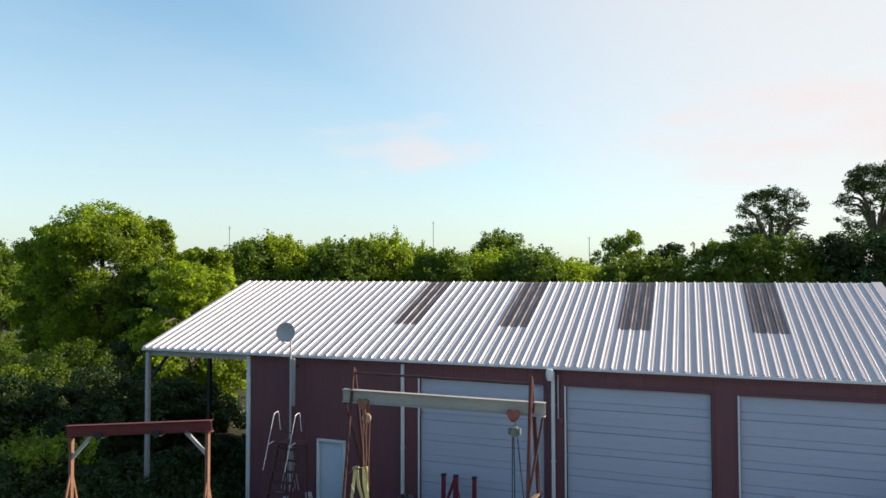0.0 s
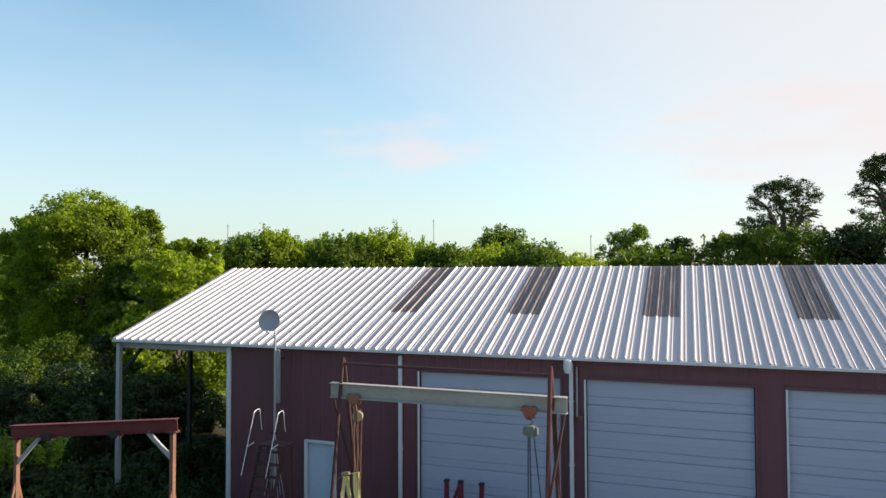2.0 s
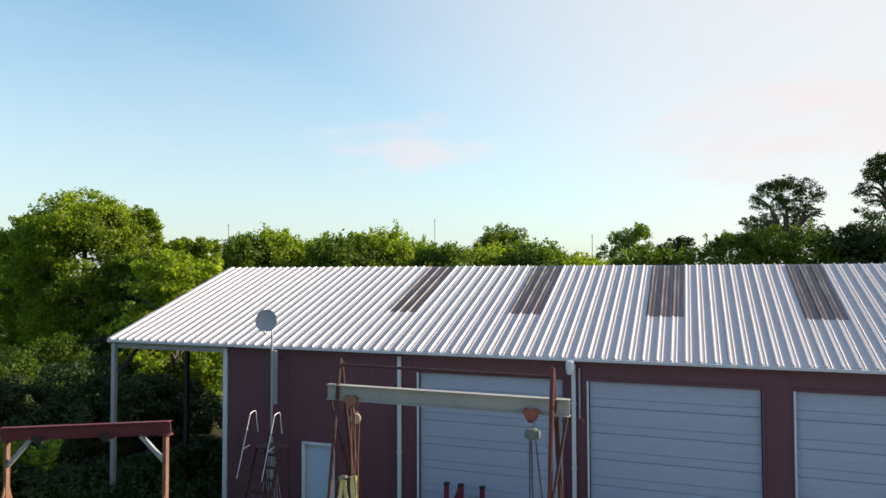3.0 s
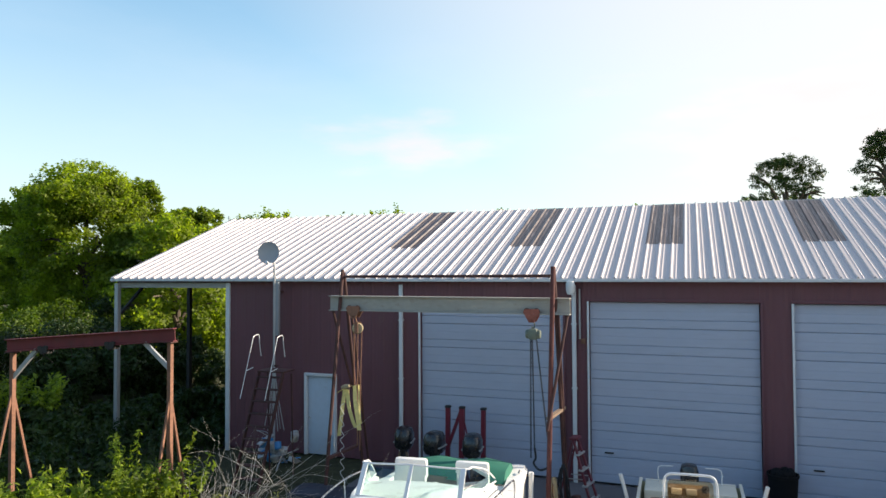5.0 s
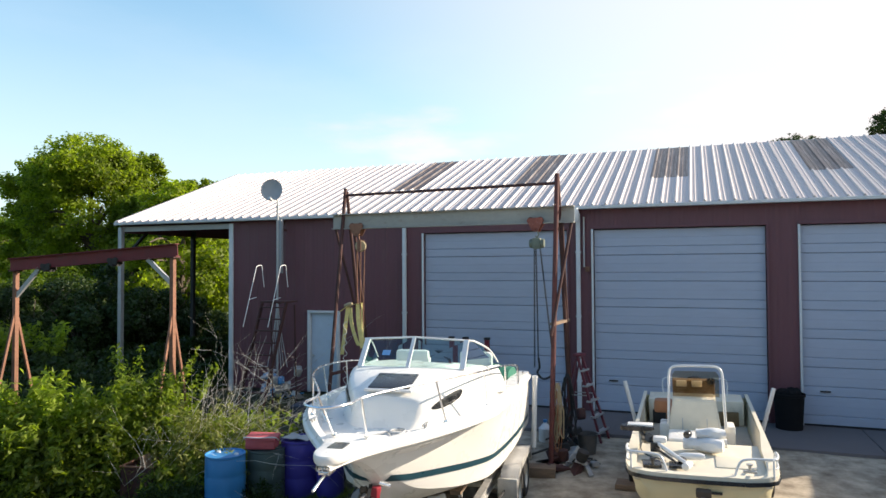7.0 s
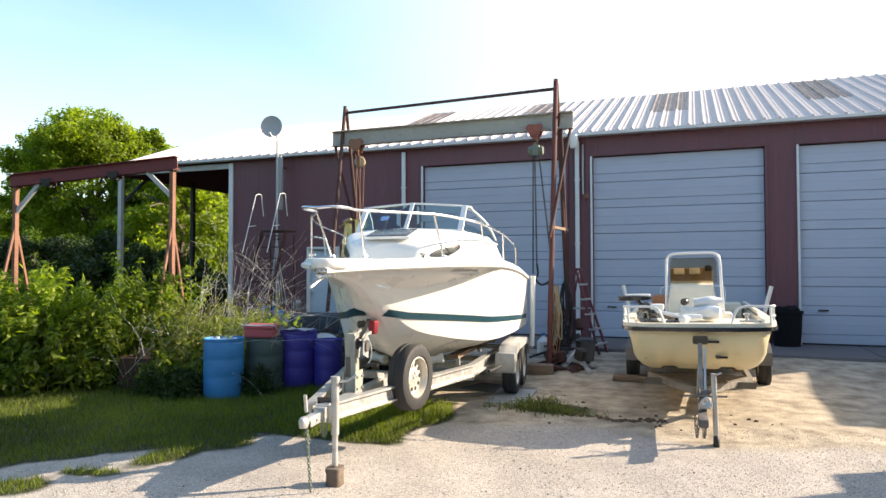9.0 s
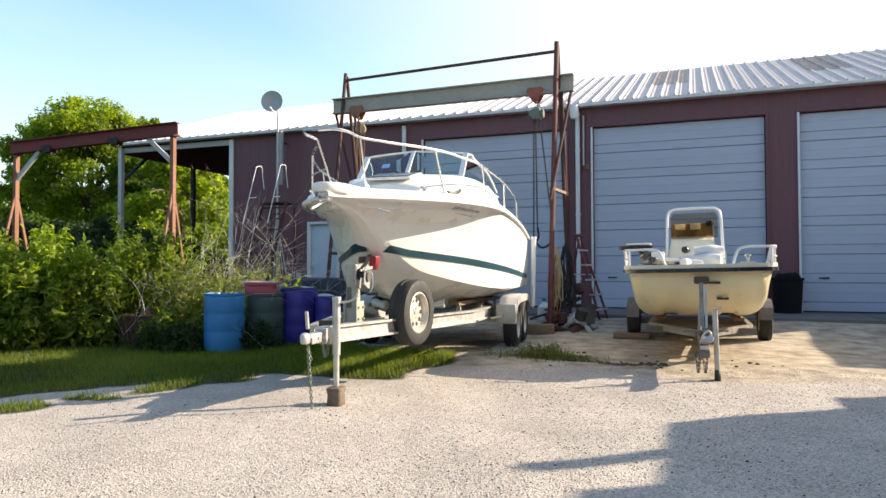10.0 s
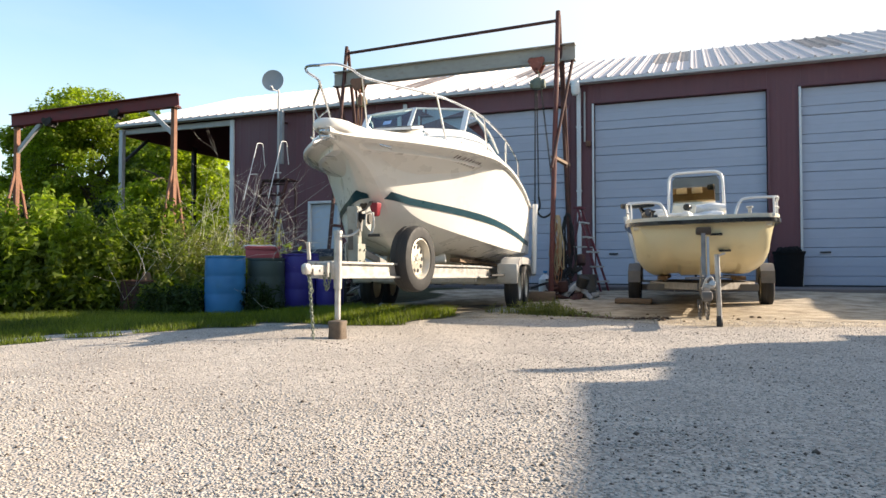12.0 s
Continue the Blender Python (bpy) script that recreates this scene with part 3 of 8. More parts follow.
# ---- the metal workshop ----
EAVE_Y, EAVE_Z, RIDGE_Y, RIDGE_Z = -0.22, 4.97, 5.6, 7.15
ROOF_L, ROOF_R = -4.13, 18.86
BACK = 12.4
FLOOR = 0.22
DOORS = [(5.94, 9.59), (10.20, 13.85), (14.50, 18.15)]
DOOR_TOP = 4.43
shop = thing("workshop_building", "long maroon sheet-metal workshop with bright ribbed metal roof", "building")


def ribbed_sheet(bm, x0, x1, z0, z1, y=0.0, depth=0.008, pitch=0.305):
    """Upright sheet with pressed ribs, and a flat back."""
    pts = []
    k = math.floor(x0 / pitch) - 1
    xs = []
    while k * pitch < x1 + pitch:
        c = k * pitch
        xs += [(c - 0.03, 0), (c - 0.012, 1), (c + 0.012, 1), (c + 0.03, 0), (c + 0.09, 0), (c + 0.10, 0.25), (c + 0.11, 0), (c + 0.19, 0), (c + 0.20, 0.25), (c + 0.21, 0)]
        k += 1
    inner = [(x, h) for x, h in xs if x0 < x < x1]
    pts = [(x0, 0)] + inner + [(x1, 0)]
    front = [(x, y - depth * h) for x, h in pts]
    ring = front + [(x1, y + 0.16), (x0, y + 0.16)]
    return loft(bm, [[Vector((x, yy, z)) for x, yy in ring] for z in (z0, z1)], closed=True, caps=True)


PDOOR = (2.62, 3.46, 2.34)
WALLTOP = 4.89
segs = [(0.0, PDOOR[0], FLOOR, WALLTOP), (PDOOR[0], PDOOR[1], PDOOR[2], WALLTOP), (PDOOR[1], DOORS[0][0], FLOOR, WALLTOP)]
for i, (a, b) in enumerate(DOORS):
    segs.append((a, b, DOOR_TOP, WALLTOP))
    nxt = DOORS[i + 1][0] if i < 2 else 18.75
    segs.append((b, nxt, FLOOR, WALLTOP))
for x0, x1, z0, z1 in segs:
    bm = bmesh.new()
    ribbed_sheet(bm, x0 + 0.001, x1 - 0.001, z0, z1)
    part("wall_panel", bm, M_MAROON, shop)


def plain_wall(name, x0, x1, y0, y1, z0, z1, mat=M_MAROON):
    bm = bmesh.new()
    box(bm, ((x0 + x1) / 2, (y0 + y1) / 2, (z0 + z1) / 2), (x1 - x0, y1 - y0, z1 - z0))
    return part(name, bm, mat, shop)


bm = bmesh.new()
prof = [(0.17, FLOOR - 0.1), (BACK - 0.02, FLOOR - 0.1), (BACK - 0.02, 4.86), (RIDGE_Y, RIDGE_Z - 0.14), (0.17, 4.92)]
loft(bm, [[Vector((x, y, z)) for y, z in prof] for x in (0.0, 0.16)], closed=True, caps=True)
part("side_wall", bm, M_MAROON, shop)
bm = bmesh.new()
loft(bm, [[Vector((x, y, z)) for y, z in prof] for x in (18.59, 18.75)], closed=True, caps=True)
part("side_wall", bm, M_MAROON, shop)
plain_wall("back_wall", 0.17, 18.58, BACK - 0.16, BACK, FLOOR - 0.1, 4.86)
plain_wall("shop_floor", 0.17, 18.58, 0.17, BACK - 0.17, FLOOR - 0.2, FLOOR, M_CONCRETE)

# closed gable over the open bay
bm = bmesh.new()
loft(bm, [[Vector((x, y, z)) for y, z in [(0.0, 4.66), (BACK, 4.66), (BACK, 4.9), (RIDGE_Y, RIDGE_Z - 0.12), (0.0, 4.9)]] for x in (-4.10, -4.04)], closed=True, caps=True)
part("gable_panel", bm, M_MAROON, shop)

# roof: pressed panels, with four weathered fibreglass lights
SLOPE = math.atan2(RIDGE_Z - EAVE_Z, RIDGE_Y - EAVE_Y)
LENGTH = math.hypot(RIDGE_Z - EAVE_Z, RIDGE_Y - EAVE_Y)
PITCH = 0.907


def panel_mesh(name, length, mat, lift=0.0):
    """One pressed roof sheet, 0.91 m wide with three ribs, from the eave up."""
    bm = bmesh.new()
    prof = []
    for k in range(3):
        c = 0.02 + k * 0.3023
        prof += [(c, 0), (c + 0.020, 0.042), (c + 0.047, 0.042), (c + 0.068, 0), (c + 0.130, 0), (c + 0.142, 0.010), (c + 0.154, 0), (c + 0.210, 0), (c + 0.222, 0.010), (c + 0.234, 0)]
    prof = [(0.0, 0.0)] + prof + [(PITCH + 0.012, 0.0)]
    under = [(PITCH + 0.012, -0.012), (0.0, -0.012)]
    rows = []
    for d in np.linspace(0, length, 4):
        rows.append([Vector((x, d, z + lift)) for x, z in prof + under])
    loft(bm, rows, closed=True, caps=True)
    bmesh.ops.recalc_face_normals(bm, faces=bm.faces)
    me = bpy.data.meshes.new(name)
    bm.to_mesh(me)
    bm.free()
    finish(me, mat, 20)
    return me


roof = new("roof")
roof.parent = shop
tagged(roof, "bright galvanised ribbed metal roof with dark skylight strips")
full, low_part, high_part = panel_mesh("panel", LENGTH, M_ROOF), panel_mesh("panel", 2.52, M_ROOF, -0.004), panel_mesh("skylight", LENGTH - 2.42 - 0.10, M_SKYLIGHT)
tilt = Matrix.Rotation(SLOPE, 4, "X")
for k in range(25):
    x = -4.05 + k * PITCH
    at = Matrix.Translation((x, EAVE_Y, EAVE_Z)) @ tilt
    if k in (9, 13, 17, 21):
        a = new("panel", low_part)
        a.parent, a.matrix_basis = roof, at
        c = new("skylight", high_part)
        c.parent, c.matrix_basis = roof, at @ Matrix.Translation((0, 2.42, 0.0))
    else:
        a = new("panel", full)
        a.parent, a.matrix_basis = roof, at
# back slope, in one sheet
bm = bmesh.new()
n_back = [Vector((x, RIDGE_Y, RIDGE_Z)) for x in (ROOF_L, ROOF_R)] + [Vector((x, BACK + 0.22, EAVE_Z)) for x in (ROOF_R, ROOF_L)]
loft(bm, [[p + Vector((0, 0, dz)) for p in n_back] for dz in (-0.03, 0.0)], closed=True, caps=True)
part("back_slope", bm, M_ROOF, shop)
# rake trims, eave trim
for x0, x1 in ((ROOF_L, -4.052), (18.62, 18.90)):
    bm = bmesh.new()
    prof = [(EAVE_Y, EAVE_Z + 0.035), (RIDGE_Y, RIDGE_Z + 0.035), (RIDGE_Y, RIDGE_Z - 0.10), (EAVE_Y, EAVE_Z - 0.10)]
    loft(bm, [[Vector((x, y, z)) for y, z in prof] for x in (x0, x1)], closed=True, caps=True)
    part("rake_trim", bm, M_ROOF, shop)
bm = bmesh.new()
prof = [(-0.25, 4.893), (-0.255, 4.955), (-0.235, 4.962), (-0.02, 4.962), (-0.02, 4.893)]
loft(bm, [[Vector((x, y, z)) for y, z in prof] for x in (ROOF_L, ROOF_R + 0.03)], closed=True, caps=True)
part("eave_trim", bm, M_WHITE_TRIM, shop, "pale grey folded eave trim")
# under the roof of the open bay: purlins and beams, near-black for the shade
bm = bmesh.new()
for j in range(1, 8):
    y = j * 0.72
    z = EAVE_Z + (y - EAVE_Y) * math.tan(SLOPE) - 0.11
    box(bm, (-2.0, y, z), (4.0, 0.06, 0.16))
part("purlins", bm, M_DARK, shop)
# an added near-black inner ceiling skin keeps daylight out of the building
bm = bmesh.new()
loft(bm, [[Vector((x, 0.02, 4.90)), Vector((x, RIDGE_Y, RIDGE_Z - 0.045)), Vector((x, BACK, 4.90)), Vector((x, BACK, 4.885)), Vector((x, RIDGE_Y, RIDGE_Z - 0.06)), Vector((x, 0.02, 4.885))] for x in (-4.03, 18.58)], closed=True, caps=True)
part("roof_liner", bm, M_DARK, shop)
# front post is steel; the rear ones get the bay's shade as near-black
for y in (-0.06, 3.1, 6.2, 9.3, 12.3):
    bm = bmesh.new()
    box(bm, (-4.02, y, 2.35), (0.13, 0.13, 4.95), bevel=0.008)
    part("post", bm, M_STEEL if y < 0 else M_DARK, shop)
bm = bmesh.new()
box(bm, (-2.03, 0.04, 4.77), (4.0, 0.10, 0.15))
part("header", bm, M_STEEL, shop)
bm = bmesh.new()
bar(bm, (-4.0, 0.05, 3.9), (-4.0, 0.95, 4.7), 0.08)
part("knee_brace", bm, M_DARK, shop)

# corner trims and downspouts
for x, w in ((0.03, 0.13), (18.70, 0.13)):
    bm = bmesh.new()
    box(bm, (x, -0.03, (4.84 + 0.1) / 2), (w, 0.055, 4.74), bevel=0.006)
    part("corner_trim", bm, M_WHITE_TRIM, shop)
for x in (5.43, 9.86):
    bm = bmesh.new()
    box(bm, (x, -0.075, 2.5), (0.095, 0.075, 4.62), bevel=0.012)
    for z in (0.9, 2.4, 3.9):
        box(bm, (x, -0.07, z), (0.125, 0.09, 0.03))
    part("downspout", bm, M_WHITE_TRIM, shop, "white square downspout")


def roll_door(x0, x1):
    d = new("roll_up_door")
    d.parent = shop
    tagged(d, "closed pale sectional overhead door")
    rows = 7
    h = (DOOR_TOP - FLOOR - 0.02) / rows
    bm = bmesh.new()
    # pressed face: joint at the foot of each section and a groove a third up
    prof = [(0, 0.022), (0.014, 0.0), (0.183, 0.0), (0.197, 0.022), (0.211, 0.0), (0.39, 0.0), (0.397, 0.005), (0.404, 0.0), (h - 0.014, 0.0), (h - 0.004, 0.020)]
    ring = [(y, z) for z, y in prof] + [(0.05, h - 0.004), (0.05, 0.0)]
    loft(bm, [[Vector((x, y, z)) for y, z in ring] for x in (0.0, x1 - x0 - 0.03)], closed=True, caps=True)
    bmesh.ops.recalc_face_normals(bm, faces=bm.faces)
    me = bpy.data.meshes.new("section")
    bm.to_mesh(me)
    bm.free()
    finish(me, M_DOOR, 20)
    for k in range(rows):
        o = new("section", me)
        o.parent = d
        o.matrix_basis = pose(x0 + 0.015, 0.075 + 0.003 * (k % 2), FLOOR + 0.01 + k * h)
    bm = bmesh.new()
    box(bm, (x0 + 0.42, 0.055, 0.93), (0.20, 0.035, 0.03), bevel=0.006)
    part("handle", bm, M_COWL, d, "dark door handle")
    bm = bmesh.new()
    box(bm, ((x0 + x1) / 2, 0.09, FLOOR + 0.012), (x1 - x0 - 0.02, 0.05, 0.022))
    part("bottom_seal", bm, M_BLACK, d)
    for x in (x0 - 0.022, x1 + 0.022):
        bm = bmesh.new()
        box(bm, (x, -0.018, (DOOR_TOP + FLOOR) / 2), (0.045, 0.05, DOOR_TOP - FLOOR), bevel=0.006)
        part("jamb_trim", bm, M_WHITE_TRIM if x < x0 else M_MAROON, d)
    bm = bmesh.new()
    box(bm, ((x0 + x1) / 2, -0.018, DOOR_TOP + 0.03), (x1 - x0 + 0.09, 0.05, 0.06), bevel=0.006)
    part("head_trim", bm, M_MAROON, d)


for a, b in DOORS:
    roll_door(a, b)

entry = new("entry_door")
entry.parent = shop
tagged(entry, "closed pale blue-white steel entry door")
bm = bmesh.new()
box(bm, ((PDOOR[0] + PDOOR[1]) / 2, 0.05, (FLOOR + PDOOR[2]) / 2), (PDOOR[1] - PDOOR[0] - 0.02, 0.045, PDOOR[2] - FLOOR - 0.02), bevel=0.004)
part("leaf", bm, M_ENTRY, entry)
bm = bmesh.new()
for x in (PDOOR[0] - 0.03, PDOOR[1] + 0.03):
    box(bm, (x, -0.02, (FLOOR + PDOOR[2]) / 2), (0.075, 0.10, PDOOR[2] - FLOOR), bevel=0.006)
box(bm, ((PDOOR[0] + PDOOR[1]) / 2, -0.02, PDOOR[2] + 0.035), (PDOOR[1] - PDOOR[0] + 0.135, 0.10, 0.07), bevel=0.006)
part("frame", bm, M_WHITE_TRIM, entry)
bm = bmesh.new()
lathe(bm, [(0, -0.06), (0.025, -0.055), (0.03, -0.03), (0.012, -0.02), (0.012, 0.0)], 12, pose(PDOOR[0] + 0.08, 0.025, 1.2, -90, 0, 0))
part("knob", bm, M_CHROME, entry)


# ---- shared boat and trailer parts ----
def wheel(parent, name, at, r, w, axis_rz=0.0, holes=10):
    """A trailer wheel: tyre with tread blocks, dished rim with holes, hub. The axle lies along local x, outer side +x."""
    hub = new(name)
    hub.parent = parent
    hub.matrix_basis = pose(*at, 0, 0, axis_rz)
    turn = pose(0, 0, 0, 0, 90, 0)
    rim_r = r * 0.60
    bm = bmesh.new()
    h = w / 2
    lathe(bm, [(rim_r * 0.98, -h * 0.75), (rim_r * 1.08, -h * 0.95), (r * 0.86, -h), (r * 0.955, -h * 0.88), (r, -h * 0.62), (r * 1.004, -0.022), (r * 0.985, -0.016), (r * 0.985, 0.016),
               (r * 1.004, 0.022), (r, h * 0.62), (r * 0.955, h * 0.88), (r * 0.86, h), (rim_r * 1.08, h * 0.95), (rim_r * 0.98, h * 0.75)], 36, turn)
    part("tyre", bm, M_BLACK, hub)
    bm = bmesh.new()
    lathe(bm, [(rim_r * 1.0, -h * 0.8), (rim_r * 0.93, -h * 0.5), (rim_r * 0.9, h * 0.45), (rim_r * 1.03, h * 0.84), (rim_r * 0.97, h * 0.87), (rim_r * 0.90, h * 0.60), (rim_r * 0.86, h * 0.20),
               (rim_r * 0.84, h * 0.24), (rim_r * 0.80, h * 0.30), (rim_r * 0.40, h * 0.30), (rim_r * 0.34, h * 0.36), (rim_r * 0.20, h * 0.36), (rim_r * 0.18, h * 0.30), (0, h * 0.30)], 40, turn)
    part("rim", bm, M_RIM, hub)
    bm = bmesh.new()
    for k in range(holes):
        a = k * math.tau / holes
        lathe(bm, [(0, 0.004), (rim_r * 0.105, 0.004), (rim_r * 0.115, 0.0)], 12,
              pose(h * 0.30, math.cos(a) * rim_r * 0.62, math.sin(a) * rim_r * 0.62, 0, 90, 0) @ pose(0, 0, 0.001, 0, 0, 0))
    part("rim_slots", bm, M_BLACK, hub, kind="stuff")
    bm = bmesh.new()
    lathe(bm, [(0, h * 0.50), (rim_r * 0.10, h * 0.49), (rim_r * 0.13, h * 0.42), (rim_r * 0.13, h * 0.1)], 14, turn)
    for k in range(5):
        a = k * math.tau / 5 + 0.3
        lathe(bm, [(0, h * 0.44), (0.009, h * 0.44), (0.010, h * 0.2)], 6, turn @ pose(math.cos(a) * rim_r * 0.25, math.sin(a) * rim_r * 0.25, 0))
    part("hub_cap", bm, M_GALV, hub)
    return hub


def chain(bm, a, b, sag, links, r=0.006, size=0.028):
    """Alternating links between two points."""
    a, b = Vector(a), Vector(b)
    for k in range(links):
        t0, t1 = k / links, (k + 1) / links
        p = [a.lerp(b, t) - Vector((0, 0, sag * 4 * t * (1 - t))) for t in (t0, t1)]
        d = (p[1] - p[0])
        side = d.orthogonal().normalized()
        if k % 2:
            side = d.normalized().cross(side)
        c, e = (p[0] + p[1]) / 2, d * 0.68
        ring = []
        for j in range(9):
            ang = j * math.tau / 8
            ring.append(c + e * math.cos(ang) + side * size * 0.5 * math.sin(ang))
        tube(bm, ring, r, 5, cap=False)


# ---- the cabin cruiser: local y runs aft from the stem, x to the lit side ----
CRUISER = (9.30, -10.45, 0.0)
CRUISER_RZ = math.degrees(math.atan2(0.115, 0.993))
ST = np.array([-0.30, 0.0, 0.3, 0.6, 0.9, 1.3, 1.9, 2.6, 3.4, 4.5, 6.2])
SHEER_B = np.array([0.03, 0.10, 0.31, 0.53, 0.72, 0.93, 1.13, 1.18, 1.18, 1.15, 1.06])
SHEER_Z = np.array([1.82, 1.83, 1.85, 1.86, 1.87, 1.88, 1.88, 1.87, 1.84, 1.78, 1.66])
CHINE_B = np.array([0.015, 0.05, 0.085, 0.125, 0.18, 0.34, 0.68, 0.93, 1.00, 1.04, 1.04])
CHINE_Z = np.array([1.81, 1.785, 1.755, 1.67, 1.44, 1.14, 1.005, 0.91, 0.87, 0.85, 0.84])
KEEL_Z = np.array([1.79, 1.735, 1.69, 1.595, 1.35, 0.93, 0.74, 0.65, 0.58, 0.55, 0.54])


def faired(a):
    """A table of section values drawn out into a fair curve."""
    x = np.linspace(ST[0] - 0.4, ST[-1] + 0.4, 400)
    y = np.interp(x, ST, a)
    y = np.where(x < ST[0], a[0] + (a[1] - a[0]) / (ST[1] - ST[0]) * (x - ST[0]), y)
    y = np.where(x > ST[-1], a[-1] + (a[-1] - a[-2]) / (ST[-1] - ST[-2]) * (x - ST[-1]), y)
    for _ in range(2):
        y = np.convolve(np.pad(y, 9, mode="edge"), np.ones(19) / 19, mode="valid")
    return np.interp(FAIR, x, y)


FAIR = np.linspace(-0.30, 6.2, 66)
SHEER_B, SHEER_Z, CHINE_B, CHINE_Z, KEEL_Z = (faired(a) for a in (SHEER_B, SHEER_Z, CHINE_B, CHINE_Z, KEEL_Z))
ST = FAIR


def knuckle(s):
    """Share of the topside's height at which the bow flare breaks outward."""
    return float(np.interp(s, [0.6, 0.9, 1.4, 2.2], [0.40, 0.44, 0.67, 0.90]))


def hull_side(s, v, sgn=1, out=0.0):
    """A point on the cruiser's topside: s aft of the stem, v from chine (0) to sheer (1)."""
    b, sz = np.interp(s, ST, SHEER_B), np.interp(s, ST, SHEER_Z)
    c, cz = np.interp(s, ST, CHINE_B), np.interp(s, ST, CHINE_Z)
    p = 1.0 + 0.38 * float(smooth(3.2, 0.6, s)) - 0.38 * float(smooth(2.6, 5.0, s))
    vk = knuckle(s)
    gk = 0.46 * vk ** p
    folded = gk * (v / vk) ** 0.9 if v < vk else gk + (1 - gk) * (v - vk) / (1 - vk)
    m = float(smooth(2.5, 1.7, s) * smooth(0.45, 0.8, s))
    x = c + (b - c) * ((1 - m) * v ** p + m * folded) + out
    return Vector((sgn * x, s, cz + (sz - cz) * v))


def hull_section(s):
    """Half section of the cruiser's hull from keel to sheer."""
    c, cz, kz = float(np.interp(s, ST, CHINE_B)), float(np.interp(s, ST, CHINE_Z)), float(np.interp(s, ST, KEEL_Z))
    k = 0.012 * float(smooth(1.6, 2.4, s))
    blunt = float(smooth(1.5, 0.7, s))
    q, w = 0.33 + 0.33 * blunt, 0.66 + 0.20 * blunt
    half = [Vector((0, s, kz)), Vector((0.02, s, kz + 0.004)), Vector((c * q, s, kz + (cz - kz) * 0.30)), Vector((c * q + k, s, kz + (cz - kz) * 0.30)), Vector((c * w, s, kz + (cz - kz) * 0.62)), Vector((c * w + k, s, kz + (cz - kz) * 0.62)), Vector((c, s, cz))]
    vk = knuckle(s)
    return half + [hull_side(s, vk * u) for u in (0.10, 0.22, 0.40, 0.6, 0.8, 1.0)] + [hull_side(s, vk + (1 - vk) * u) for u in (0.33, 0.67, 1.0)]


def build_cruiser():
    t = thing("cabin_cruiser", "white fibreglass cabin cruiser with teal stripe and bow rail", "boat", CRUISER, CRUISER_RZ)
    stations = np.unique(np.round(np.concatenate([ST[:24], np.arange(0.62, 1.3, 0.03), ST[24::2]]), 4))
    bm = bmesh.new()
    rings = []
    for s in stations:
        half = hull_section(s)
        rings.append([Vector((-p.x, p.y, p.z)) for p in half[:0:-1]] + half)
    loft(bm, rings, caps=False)
    bm.verts.ensure_lookup_table()
    n = len(rings[0])
    bm.faces.new([bm.verts[len(bm.verts) - n + k] for k in range(n)])
    hull = part("hull", bm, M_GEL, t)
    hull.data.set_sharp_from_angle(angle=radians(62))
    # crisp chine and flare knuckle
    mid = n // 2
    for e in hull.data.edges:
        a, b = e.vertices
        if abs(a - b) == n and a // n != b // n:
            row, y = abs(a % n - mid), hull.data.vertices[a].co.y
            if (row == 6 and y > 1.0) or (row == 12 and 0.7 < y < 2.5):
                e.use_edge_sharp = True
    # rubrail at the sheer
    bm = bmesh.new()
    for sgn in (1, -1):
        ring = []
        for s in stations:
            p = hull_side(s, 1.0, sgn)
            o = Vector((sgn, 0, 0))
            ring.append([p + o * 0.002 + Vector((0, 0, -0.05)), p + o * 0.035 + Vector((0, 0, -0.035)), p + o * 0.035 + Vector((0, 0, 0.0)), p + o * 0.0 + Vector((0, 0, 0.02))])
        loft(bm, ring)
    part("rubrail", bm, M_GEL, t)
    bm = bmesh.new()
    for sgn in (1, -1):
        ring = []
        for s in stations[(stations > (0.93 if sgn > 0 else 0.84)) & (stations < 6.1)]:
            mid = float(np.interp(s, [0.70, 1.2, 2.6, 5.0, 6.2], [1.405, 1.315, 1.185, 1.05, 1.0]))
            sec = hull_section(s)
            line = []
            for d in (-0.036, -0.018, 0.0, 0.018, 0.036):
                x = float(np.interp(mid + d, [p.z for p in sec], [p.x for p in sec]))
                line.append(Vector((sgn * (x + 0.009), s, mid + d - 0.004)))
            ring.append(line)
        loft(bm, ring)
    part("stripe", bm, M_STRIPE, t, "dark teal hull stripe")
    # registration marks, as plain bars
    for sgn in (1, -1):
        s = 1.34
        for w in (0.035, 0.05, 0.02, 0.05, 0.045, 0.05, 0.045, 0.02, 0.035, 0.05):
            bm = bmesh.new()
            loft(bm, [[hull_side(s + d, v, sgn, 0.006) for d in (0.0, w * 0.5)] for v in (0.84, 0.915)])
            part("hull_mark", bm, M_RUST, t, "small dark hull mark")
            s += w * 1.05 + 0.016
    # foredeck and cabin trunk
    def well(s):
        """Height of the side decks and the recessed foredeck against the sheer."""
        return 0.04 - 0.16 * float(smooth(0.10, 0.35, s) * smooth(2.7, 1.9, s))

    def trunk(s):
        return max(well(s) + 0.01, float(np.interp(s, [1.36, 1.40, 1.47, 1.60, 2.0, 2.3, 2.9, 3.1, 3.75], [-0.12, -0.04, 0.17, 0.24, 0.355, 0.40, 0.40, 0.385, 0.33])))

    def half_trunk(s):
        b = float(np.interp(s, ST, SHEER_B))
        return min(max(b - 0.16, b * 0.4), float(np.interp(s, [-0.3, 0.3, 1.36, 1.42, 1.5, 1.75, 2.0, 2.6, 3.0, 3.7], [0.03, 0.12, 0.30, 0.37, 0.45, 0.62, 0.75, 0.93, 0.98, 1.0])))

